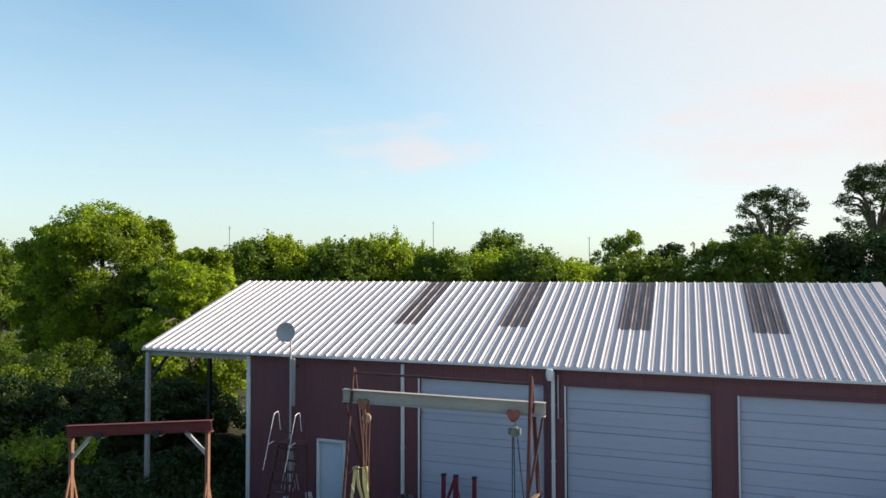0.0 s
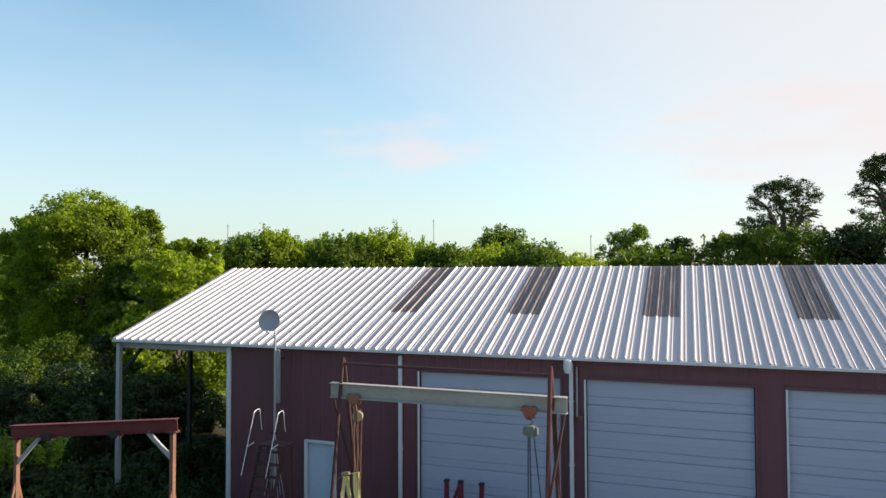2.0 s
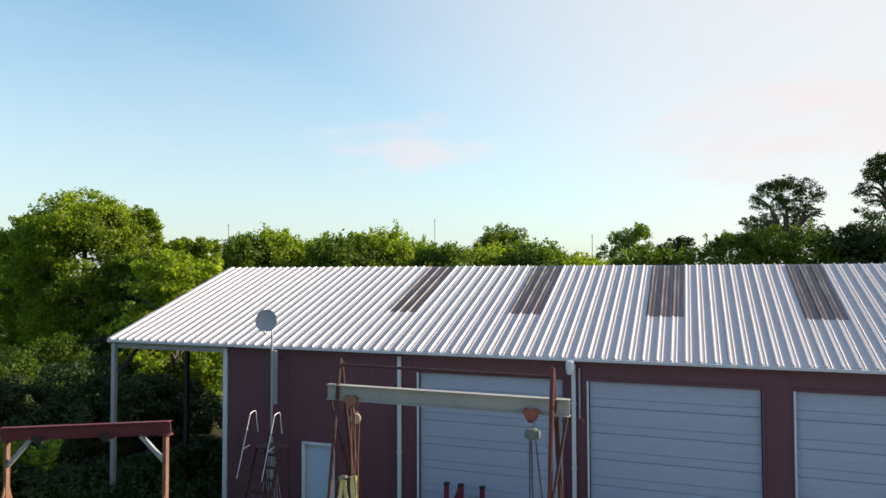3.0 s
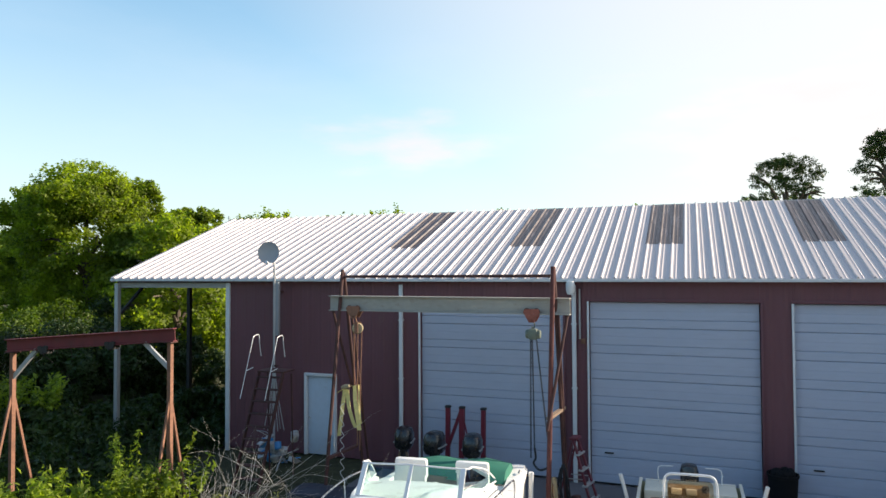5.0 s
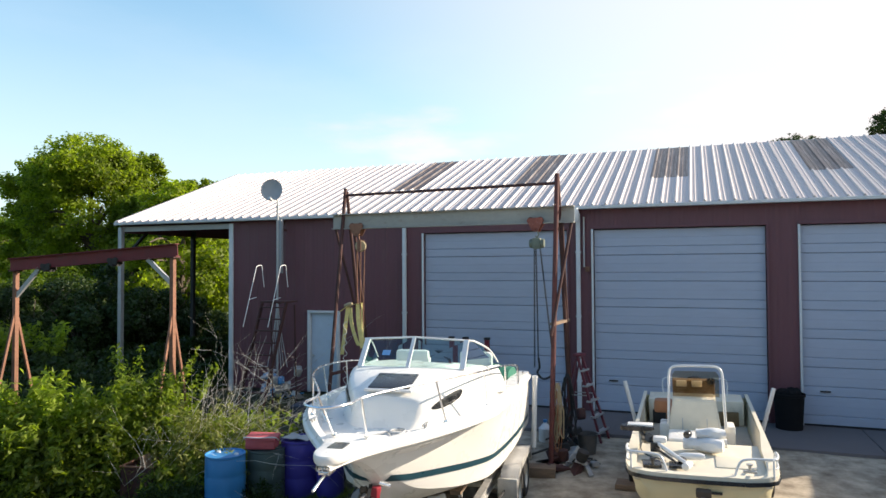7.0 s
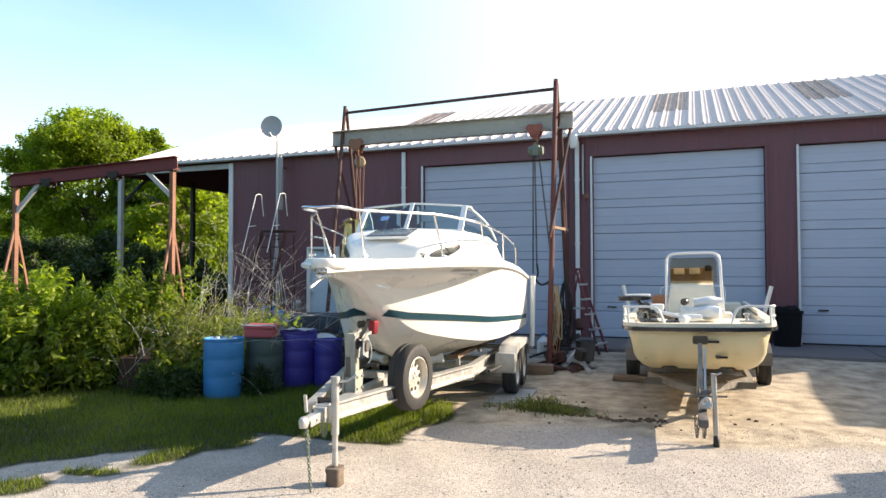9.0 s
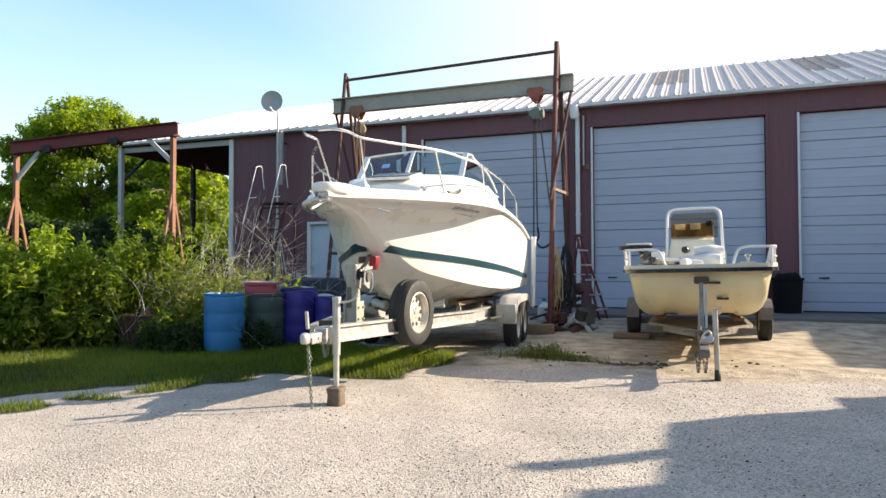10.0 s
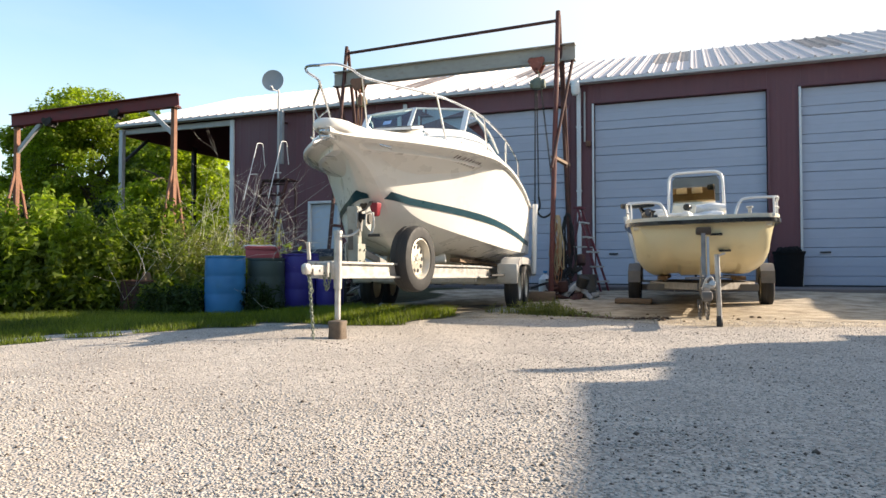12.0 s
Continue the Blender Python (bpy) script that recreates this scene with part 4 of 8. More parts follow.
    def trunk_side(s, v, sgn=1, out=0.0):
        """A point on the side of the cabin trunk: v from the side deck (0) to the roof's edge (1)."""
        e, h, w = half_trunk(s), trunk(s), well(s)
        return Vector((sgn * (e * (1 - 0.10 * v) + out), s, float(np.interp(s, ST, SHEER_Z)) + w + (h - w) * v + out * 0.35))
    bm = bmesh.new()
    rings = []
    for s in np.concatenate([np.linspace(-0.29, 1.30, 14), np.linspace(1.36, 1.60, 9), np.linspace(1.7, 3.1, 9)]):
        b, sz = float(np.interp(s, ST, SHEER_B)), float(np.interp(s, ST, SHEER_Z))
        h, e, w = trunk(s), half_trunk(s), well(s)
        crown = 0.05 * min(1.0, (h - w) / 0.25)
        half = [(0, h + crown), (e * 0.5, h + crown * 0.7), (e * 0.80, h + crown * 0.2), (e * 0.87, h - 0.004), (e * 0.905, w + (h - w) * 0.93), (e * 0.95, w + (h - w) * 0.5), (e, w), (max(e + 0.002, b - 0.15), w), (max(e + 0.004, b - 0.13), 0.035), (max(e + 0.006, b - 0.115), 0.055), (max(e + 0.008, b - 0.03), 0.06), (b, 0.015)]
        rings.append([Vector((-x, s, sz + z)) for x, z in half[:0:-1]] + [Vector((x, s, sz + z)) for x, z in half])
    loft(bm, rings)
    n = len(rings[0])
    bm.verts.ensure_lookup_table()
    bm.faces.new([bm.verts[len(bm.verts) - n + k] for k in range(n)])
    part("foredeck", bm, M_GEL, t)
    # cabin sides running aft under the windscreen wings
    for sgn in (1, -1):
        bm = bmesh.new()
        ring = []
        for s in np.linspace(3.02, 3.78, 7):
            dip = 0.5 * float(smooth(3.60, 3.78, s))
            lo, hi = trunk_side(s, 0.0, sgn, 0.002), trunk_side(s, 1.0 - dip, sgn, 0.002)
            inn = Vector((-sgn * 0.07, 0, 0))
            ring.append([lo - Vector((0, 0, 0.06)), lo, (lo + hi) / 2, hi, hi + inn, lo + inn - Vector((0, 0, 0.5))])
        loft(bm, ring, closed=True, caps=True)
        part("cabin_side", bm, M_GEL, t)
    # cockpit: floor, inner liner, coaming, transom
    bm = bmesh.new()
    cs = np.linspace(3.08, 6.17, 8)
    for sgn in (1, -1):
        ring = []
        for s in cs:
            b, sz = float(np.interp(s, ST, SHEER_B)), float(np.interp(s, ST, SHEER_Z))
            lift = 0.0
            ring.append([Vector((sgn * x, s, z)) for x, z in ((b, sz + 0.015), (b - 0.02, sz + 0.055), (b - 0.13, sz + 0.06 + lift), (b - 0.24, sz + 0.05 + lift), (b - 0.27, sz - 0.02 + lift), (b - 0.27, 1.02), (0, 1.0))])
        loft(bm, ring)
    part("cockpit_liner", bm, M_GEL, t)
    for sgn in (1, -1):
        bm = bmesh.new()
        ring = []
        for s in np.linspace(3.02, 6.08, 8):
            b, sz = float(np.interp(s, ST, SHEER_B)), float(np.interp(s, ST, SHEER_Z))
            ring.append([Vector((sgn * x, s, z)) for x, z in ((b - 0.10, sz - 0.16), (b - 0.03, sz - 0.02), (b - 0.035, sz + 0.045), (b - 0.245, sz + 0.045), (b - 0.255, sz - 0.2))])
        loft(bm, ring, closed=True, caps=True)
        part("side_coaming", bm, M_GEL, t)
    bm = bmesh.new()
    box(bm, (0, 6.10, 1.35), (2.06, 0.16, 0.62), bevel=0.03)
    part("transom", bm, M_GEL, t)
    # pulpit, anchor roller
    bm = bmesh.new()
    prof = [(0.34, 0.50), (0.27, 0.34), (0.21, 0.18), (0.175, 0.02)] + [(0.17 * math.cos(a), -0.04 - 0.27 * math.sin(a)) for a in np.linspace(0.1, math.pi / 2, 9)]
    prof = prof + [(-x, y) for x, y in prof[-2::-1]]
    loft(bm, [[Vector((x * k, y + (1 - k) * 0.25, z)) for x, y in prof] for k, z in ((0.86, 1.815), (0.95, 1.828), (0.99, 1.85), (1.0, 1.872), (0.99, 1.895), (0.96, 1.908), (0.90, 1.913))], closed=True, caps=True)
    part("bow_pulpit", bm, M_GEL, t)
    bm = bmesh.new()
    box(bm, (0.0, -0.10, 1.80), (0.10, 0.36, 0.025), bevel=0.006)
    lathe(bm, [(0, -0.04), (0.026, -0.04), (0.018, 0), (0.026, 0.04), (0, 0.04)], 12, pose(0, -0.24, 1.755, 0, 90, 0))
    for sgn in (1, -1):
        box(bm, (sgn * 0.045, -0.20, 1.775), (0.010, 0.16, 0.06))
    tube(bm, bend([(-0.02, -0.46, 1.66), (0.0, -0.24, 1.74), (0.03, 0.0, 1.79)], 3), 0.013, 8)
    part("anchor_roller", bm, M_CHROME, t)
    bm = bmesh.new()
    box(bm, (0.07, -0.22, 1.73), (0.10, 0.09, 0.012), pose(0, 0, 0, 0, 14, 10), 0.004)
    part("anchor_fluke", bm, M_CHROME, t)
    bm = bmesh.new()
    box(bm, (0.0, 0.06, 1.917), (0.15, 0.19, 0.012), bevel=0.005)
    part("anchor_hatch", bm, M_SMOKE, t, "small dark pulpit hatch")
    # bow rail and stanchions
    for sgn in (1, -1):
        bm = bmesh.new()
        tube(bm, bend([(0, -0.38, 2.35), (sgn * 0.14, -0.34, 2.36), (sgn * 0.21, -0.18, 2.36), (sgn * 0.22, 0.08, 2.36), (sgn * 0.36, 0.40, 2.37), (sgn * 0.69, 1.0, 2.385), (sgn * 0.88, 1.5, 2.37), (sgn * 1.01, 2.0, 2.345), (sgn * 1.11, 3.0, 2.27), (sgn * 1.14, 3.80, 2.16), (sgn * 1.15, 3.93, 2.08), (sgn * 1.15, 3.96, 1.85)], 5), 0.0125, 8)
        part("bow_rail", bm, M_CHROME, t, "polished stainless bow rail")
        for s, x0, z0, x1, z1, rake in ((0.08, 0.17, 1.94, 0.215, 2.36, 0.28), (1.0, 0.76, 1.94, 0.69, 2.385, 0.15), (2.0, 1.02, 1.93, 1.01, 2.345, 0.17), (3.0, 1.11, 1.90, 1.11, 2.27, 0.05)):
            bm = bmesh.new()
            tube(bm, [(sgn * x0, s + rake, z0 - 0.03), (sgn * x1, s, z1)], 0.0105, 7)
            lathe(bm, [(0, 0.03), (0.02, 0.028), (0.03, 0.006), (0.03, 0)], 10, pose(sgn * x0, s + rake, z0 - 0.01))
            part("stanchion", bm, M_CHROME, t)
    bm = bmesh.new()
    tube(bm, bend([(-0.19, 0.22, 2.10), (-0.36, 0.48, 2.13), (-0.72, 1.05, 2.17)], 4), 0.009, 6)
    part("lower_rail", bm, M_CHROME, t)
    # windscreen: raked front panes, side wings, white frame
    top = {0: (0.0, 2.58, 2.66), 1: (0.665, 2.67, 2.62), 2: (0.90, 3.68, 2.22)}
    bot = {0: (0.0, 2.24, 2.31), 1: (0.67, 2.37, 2.29), 2: (0.91, 3.72, 2.16)}
    mid_t = (0.73, 2.92, 2.58)
    for sgn in (1, -1):
        def P(p):
            return Vector((sgn * p[0], p[1], p[2]))
        for quad in ([P(bot[0]), P(bot[1]), P(top[1]), P(top[0])], [P(bot[1]), P(bot[2]), P(top[2]), P(mid_t), P(top[1])]):
            bm = bmesh.new()
            nrm = (quad[1] - quad[0]).cross(quad[-1] - quad[0]).normalized() * 0.006
            loft(bm, [quad, [q + nrm for q in quad]], closed=True, caps=True)
            pane = part("windscreen_pane", bm, M_GLASS, t, "pale green-tinted windscreen pane")
            pane.visible_shadow = False
        bm = bmesh.new()
        tube(bm, bend([P(top[0]), P(top[1]), P(mid_t), P((0.84, 3.34, 2.43)), P(top[2])], 4), 0.013, 8)
        tube(bm, [P(bot[0]), P(bot[1]), P(bot[2])], 0.014, 8)
        bar(bm, P(bot[1]) , P(top[1]), 0.065, 0.035)
        part("windscreen_frame", bm, M_FRAMEWHITE, t)
    bm = bmesh.new()
    bar(bm, bot[0], top[0], 0.045, 0.03)
    part("centre_post", bm, M_FRAMEWHITE, t)
    # deck hatch, cabin side windows, cleats, dash, seats
    bm = bmesh.new()
    hm = pose(0, 1.72, 2.222, 13, 0, 0)
    box(bm, (0, 0, 0.0), (0.56, 0.50, 0.03), hm, 0.01)
    part("hatch_frame", bm, M_FRAMEWHITE, t)
    bm = bmesh.new()
    box(bm, (0, 0, 0.018), (0.49, 0.43, 0.016), hm, 0.006)
    part("deck_hatch", bm, M_COWL, t, "dark smoked deck hatch")
    for sgn in (1, -1):
        bm = bmesh.new()
        ring = []
        for k in range(20):
            a = k * math.tau / 20
            ring.append((1.84 + 0.25 * math.cos(a), 0.62 + 0.13 * math.sin(a) + 0.04 * math.cos(a)))
        loft(bm, [[trunk_side(1.84 + (s - 1.84) * q, 0.62 + (v - 0.62) * q, sgn, o) for s, v in ring] for q, o in ((1.0, 0.0), (1.0, 0.010), (0.6, 0.014), (0.2, 0.014))], closed=True, caps=True)
        part("cabin_window", bm, M_COWL, t, "dark oval cabin window")
        for s in (0.85, 5.4):
            bm = bmesh.new()
            b, sz = float(np.interp(s, ST, SHEER_B)), float(np.interp(s, ST, SHEER_Z))
            b = b + 0.07
            tube(bm, [(sgn * (b - 0.14), s - 0.09, sz + 0.10), (sgn * (b - 0.14), s + 0.09, sz + 0.10)], 0.011, 6)
            for d in (-0.03, 0.03):
                tube(bm, [(sgn * (b - 0.14), s + d, sz + 0.03), (sgn * (b - 0.14), s + d, sz + 0.10)], 0.010, 6)
            part("cleat", bm, M_CHROME, t)
    bm = bmesh.new()
    box(bm, (0, 3.12, 2.02), (1.66, 0.46, 0.34), bevel=0.06)
    part("dashboard", bm, M_GEL, t)
    for x in (-0.48, 0.48):
        bm = bmesh.new()
        box(bm, (x, 3.95, 1.55), (0.50, 0.48, 0.14), bevel=0.05)
        box(bm, (x, 4.20, 1.96), (0.52, 0.14, 0.66), bevel=0.06)
        tube(bm, [(x, 3.97, 1.0), (x, 3.97, 1.5)], 0.05, 10)
        part("helm_seat", bm, M_GEL, t, "white padded helm seat")
    bm = bmesh.new()
    ring = []
    for s, h in ((4.9, 1.78), (5.1, 1.93), (5.5, 1.95), (5.85, 1.88), (6.05, 1.74)):
        ring.append([Vector((x, s, h - dz + 0.015 * math.sin(9 * x + 4 * s))) for x, dz in ((-0.95, 0.4), (-0.85, 0.06), (-0.4, 0.0), (0, 0.03), (0.4, 0.0), (0.85, 0.05), (0.96, 0.42))])
    loft(bm, ring)
    part("cockpit_cover", bm, M_GREEN, t, "folded dark green canvas cover")
    for sgn in (1, -1):
        bm = bmesh.new()
        box(bm, (sgn * 0.70, 4.35, 1.38), (0.54, 1.10, 0.72), bevel=0.05)
        part("bench_locker", bm, M_GEL, t)
    # stern drive leg under the transom
    bm = bmesh.new()
    box(bm, (0, 6.35, 0.95), (0.32, 0.42, 0.40), bevel=0.05)
    box(bm, (0, 6.48, 0.62), (0.12, 0.36, 0.45), bevel=0.03)
    part("stern_drive", bm, M_COWL, t)
    bm = bmesh.new()
    tube(bm, bend([(x + 0.10, y + 0.12, z - 0.27) for x, y, z in ((-0.35, 0.75, 2.05), (-0.1, 0.90, 2.05), (0.02, 1.05, 2.06), (0.10, 0.93, 2.05), (0.22, 0.98, 2.05), (0.20, 1.12, 2.05), (0.06, 1.14, 2.06), (0.04, 1.0, 2.07), (0.16, 0.95, 2.07), (0.20, 1.06, 2.08), (0.10, 1.12, 2.08))], 4), 0.012, 6)
    part("coiled_line", bm, M_STEEL, t)
    return t


build_cruiser()


M_BROWNSTOP = material("worn_brown_rubber", (0.085, 0.060, 0.040), 0.75, vary=0.3, grain=14)
M_WINCHPOST = material("grey_green_post_paint", (0.34, 0.345, 0.30), 0.5, vary=0.2, grain=12, coarse=3, stain=(0.20, 0.16, 0.12), stain_amount=0.25)


def build_cruiser_trailer():
    t = thing("boat_trailer", "aluminium boat trailer with spare wheel under the cruiser", "trailer", CRUISER, CRUISER_RZ)
    for sgn in (1, -1):
        bm = bmesh.new()
        ibeam(bm, (sgn * 0.07, -0.35, 0.58), (sgn * 0.78, 2.5, 0.55), 0.15, 0.09)
        ibeam(bm, (sgn * 0.78, 2.5, 0.55), (sgn * 0.80, 6.0, 0.51), 0.15, 0.09)
        part("side_rail", bm, M_GALV, t)
        bm = bmesh.new()
        for s0, s1 in ((2.6, 5.9),):
            bar(bm, (sgn * 0.52, s0, 0.70), (sgn * 0.52, s1, 0.64), 0.14, 0.05)
        part("bunk", bm, M_WOOD, t, "carpeted timber bunk")
        for s in (2.9, 4.4, 5.7):
            bm = bmesh.new()
            bar(bm, (sgn * 0.52, s, 0.55), (sgn * 0.52, s, 0.66), 0.05)
            part("bunk_bracket", bm, M_GALV, t)
        for s in (3.95, 4.72):
            wheel(t, "wheel", (sgn * 1.08, s, 0.335), 0.315, 0.20, 0 if sgn > 0 else 180)
        # mudguard over both wheels
        bm = bmesh.new()
        arc = [(3.50, 0.40), (3.52, 0.60), (3.66, 0.72), (3.95, 0.755), (4.72, 0.755), (5.02, 0.72), (5.15, 0.60), (5.17, 0.45)]
        loft(bm, [[Vector((sgn * x, y, z)) for y, z in arc] for x in (0.95, 1.20)])
        loft(bm, [[Vector((sgn * 1.20, y, z - d)) for y, z in arc] for d in (0.0, 0.10)])
        part("mudguard", bm, M_GALV, t)
        bm = bmesh.new()
        box(bm, (sgn * 1.06, 3.47, 0.52), (0.28, 0.07, 0.28), bevel=0.03)
        part("mudguard_step", bm, M_GALV, t)
        bm = bmesh.new()
        bar(bm, (sgn * 0.8, 5.75, 0.52), (sgn * 1.19, 5.75, 0.52), 0.05)
        tube(bm, [(sgn * 1.17, 5.75, 0.46), (sgn * 1.17, 5.76, 0.75)], 0.02, 8)
        part("guide_bracket", bm, M_GALV, t)
        bm = bmesh.new()
        tube(bm, [(sgn * 1.17, 5.75, 0.50), (sgn * 1.19, 5.85, 1.68)], 0.043, 14)
        lathe(bm, [(0, 0.012), (0.045, 0.01), (0.047, -0.03)], 14, pose(sgn * 1.19, 5.85, 1.68))
        part("guide_pole", bm, M_FRAMEWHITE, t, "white plastic guide pole")
        bm = bmesh.new()
        tube(bm, bend([(sgn * 0.95, 2.8, 0.50), (sgn * 1.0, 3.1, 0.50), (sgn * 1.02, 3.4, 0.50)], 3), 0.016, 6)
        part("brake_line", bm, M_BLACK, t)
    for s, z in ((2.55, 0.46), (3.95, 0.40), (4.72, 0.40), (5.95, 0.46)):
        bm = bmesh.new()
        w = 0.98 if 3 < s < 5 else 0.80
        bar(bm, (-w, s, z), (w, s, z), 0.075)
        part("cross_member", bm, M_GALV, t)
    bm = bmesh.new()
    bar(bm, (0.06, -0.45, 0.58), (0.02, 2.55, 0.55), 0.10, 0.12)
    part("tongue", bm, M_GALV, t)
    # coupler with latch, safety chains, hitch plate
    bm = bmesh.new()
    box(bm, (0.07, -0.56, 0.60), (0.075, 0.36, 0.035), bevel=0.010)
    for dx in (-0.032, 0.032):
        box(bm, (0.07 + dx, -0.54, 0.565), (0.010, 0.34, 0.06), bevel=0.003)
    loft(bm, [[Vector((0.07 + w * math.cos(a), -0.77 + l * math.sin(a), z)) for a in [q * math.tau / 16 for q in range(16)]] for w, l, z in ((0.030, 0.045, 0.545), (0.037, 0.054, 0.565), (0.038, 0.058, 0.60), (0.030, 0.048, 0.622), (0.014, 0.024, 0.632))], closed=True, caps=True)
    tube(bm, [(0.02, -0.60, 0.575), (0.12, -0.60, 0.575)], 0.013, 8)
    box(bm, (0.07, -0.34, 0.575), (0.15, 0.10, 0.15), bevel=0.012)
    part("coupler", bm, M_GALV, t, "galvanised ball coupler")
    bm = bmesh.new()
    bar(bm, (0.07, -0.72, 0.66), (0.07, -0.745, 0.80), 0.022)
    part("latch_lever", bm, M_GALV, t)
    bm = bmesh.new()
    box(bm, (0.05, -0.28, 0.60), (0.16, 0.02, 0.19))
    for x in (-0.04, 0.0, 0.04):
        tube(bm, [(0.05 + x, -0.31, 0.54), (0.05 + x, -0.26, 0.54)], 0.012, 6)
    part("surge_plate", bm, M_COWL, t)
    for a, b, sag, links in (((0.06, -0.70, 0.55), (0.11, -0.72, 0.02), 0.0, 22), ((0.045, -0.69, 0.55), (0.07, -0.66, 0.40), 0.0, 7), ((0.11, -0.52, 0.55), (0.13, -0.44, 0.55), 0.14, 12)):
        bm = bmesh.new()
        chain(bm, a, b, sag, links, 0.005, 0.024)
        part("safety_chain", bm, M_BLOCKGREEN, t)
    M_FOOT = material("dark_weathered_block", (0.15, 0.115, 0.088), 0.85, vary=0.35, grain=16, coarse=4, bump=0.3)
    # swing-up jack standing on a wooden block
    bm = bmesh.new()
    tube(bm, [(0.20, -0.44, 0.16), (0.20, -0.44, 0.62)], 0.025, 12)
    tube(bm, [(0.20, -0.44, 0.42), (0.20, -0.44, 0.90)], 0.034, 14)
    lathe(bm, [(0.0, 0.012), (0.038, 0.008), (0.040, -0.02)], 14, pose(0.20, -0.44, 0.90))
    part("jack", bm, M_GALV, t, "round galvanised jack post")
    bm = bmesh.new()
    tube(bm, bend([(0.20, -0.44, 0.86), (0.30, -0.40, 0.87), (0.37, -0.38, 0.92)], 4), 0.010, 7)
    part("jack_crank", bm, M_GALV, t)
    bm = bmesh.new()
    loft(bm, [[Vector((0.20 + k * math.copysign(abs(math.cos(a)) ** 0.5, math.cos(a)), -0.44 + 1.2 * k * math.copysign(abs(math.sin(a)) ** 0.5, math.sin(a)), z)) for a in [q * math.tau / 16 for q in range(16)]] for k, z in ((0.060, -0.02), (0.066, 0.0), (0.062, 0.10), (0.070, 0.13), (0.066, 0.15))], closed=True, caps=True)
    part("foot_block", bm, M_FOOT, t, "dark weathered timber block under the jack")
    # winch stand
    bm = bmesh.new()
    loft(bm, [[Vector((0.02 + x * w, 0.41 + y * d - 0.03 * (z - 0.6), z)) for x, y in ((-1, -1), (1, -1), (1, 1), (-1, 1))] for w, d, z in ((0.058, 0.05, 0.62), (0.056, 0.05, 0.90), (0.050, 0.05, 0.98), (0.056, 0.06, 1.17), (0.050, 0.06, 1.19))], closed=True, caps=True)
    bmesh.ops.bevel(bm, geom=list(bm.edges), offset=0.006, segments=2, affect="EDGES")
    post = part("winch_stand", bm, M_WINCHPOST, t, "grey-green painted winch post")
    bm = bmesh.new()
    box(bm, (0.0, 0.355, 0.95), (0.05, 0.012, 0.36), bevel=0.003)
    part("post_channel", bm, M_GALV_DARK, post)
    bm = bmesh.new()
    bar(bm, (0.02, 1.30, 0.64), (0.02, 0.46, 0.78), 0.05, 0.06)
    part("stand_brace", bm, M_GALV, t)
    bm = bmesh.new()
    bar(bm, (-0.03, 0.42, 1.14), (-0.05, 0.90, 1.20), 0.028)
    bar(bm, (0.07, 0.42, 1.14), (0.04, 0.90, 1.16), 0.028)
    part("roller_arm", bm, M_GALV, t)
    # hand winch: side plates, spool, gear and crank
    bm = bmesh.new()
    for x in (0.075, 0.165):
        loft(bm, [[Vector((x + d, y, z)) for y, z in ((0.30, 1.00), (0.44, 0.95), (0.48, 1.12), (0.40, 1.19), (0.31, 1.14))] for d in (0.0, 0.008)], closed=True, caps=True)
    winch = part("winch", bm, M_GALV, t)
    bm = bmesh.new()
    lathe(bm, [(0, -0.04), (0.055, -0.04), (0.055, -0.034), (0.03, -0.03), (0.03, 0.03), (0.055, 0.034), (0.055, 0.04), (0, 0.04)], 16, pose(0.124, 0.385, 1.09, 0, 90, 0))
    part("spool", bm, M_BLACK, winch)
    bm = bmesh.new()
    lathe(bm, [(0, -0.006), (0.050, -0.006), (0.052, 0.0), (0.050, 0.006), (0, 0.006)], 22, pose(0.186, 0.385, 1.07, 0, 90, 0))
    part("gear", bm, M_GALV_DARK, winch)
    bm = bmesh.new()
    tube(bm, bend([(0.17, 0.34, 1.12), (0.215, 0.33, 1.13), (0.245, 0.32, 1.08), (0.25, 0.31, 0.97), (0.22, 0.30, 0.91)], 4), 0.007, 6)
    part("crank", bm, M_GALV, winch)
    bm = bmesh.new()
    tube(bm, [(0.20, 0.30, 0.905), (0.32, 0.30, 0.905)], 0.014, 10)
    part("crank_grip", bm, M_BLACK, winch)
    bm = bmesh.new()
    draw = [Vector((0.11, 0.36, 1.14)), Vector((0.06, 0.65, 1.20)), Vector((0.0, 0.92, 1.29))]
    loft(bm, [[p + Vector((-0.02, 0, 0)), p + Vector((0.02, 0, 0)), p + Vector((0.02, 0.004, 0.004)), p + Vector((-0.02, 0.004, 0.004))] for p in draw], closed=True, caps=True)
    part("winch_strap", bm, M_BLACK, t, "dark webbing winch strap")
    for sgn in (1, -1):
        bm = bmesh.new()
        box(bm, (0.02 + sgn * 0.062, 0.42, 0.72), (0.012, 0.20, 0.22), bevel=0.003)
        for dy in (-0.06, 0.06):
            tube(bm, [(0.02 + sgn * 0.06, 0.42 + dy, 0.77), (0.02 + sgn * 0.085, 0.42 + dy, 0.77)], 0.012, 6)
            tube(bm, [(0.02 + sgn * 0.06, 0.42 + dy, 0.66), (0.02 + sgn * 0.085, 0.42 + dy, 0.66)], 0.012, 6)
        part("clamp_plate", bm, M_WINCHPOST, t)
    bm = bmesh.new()
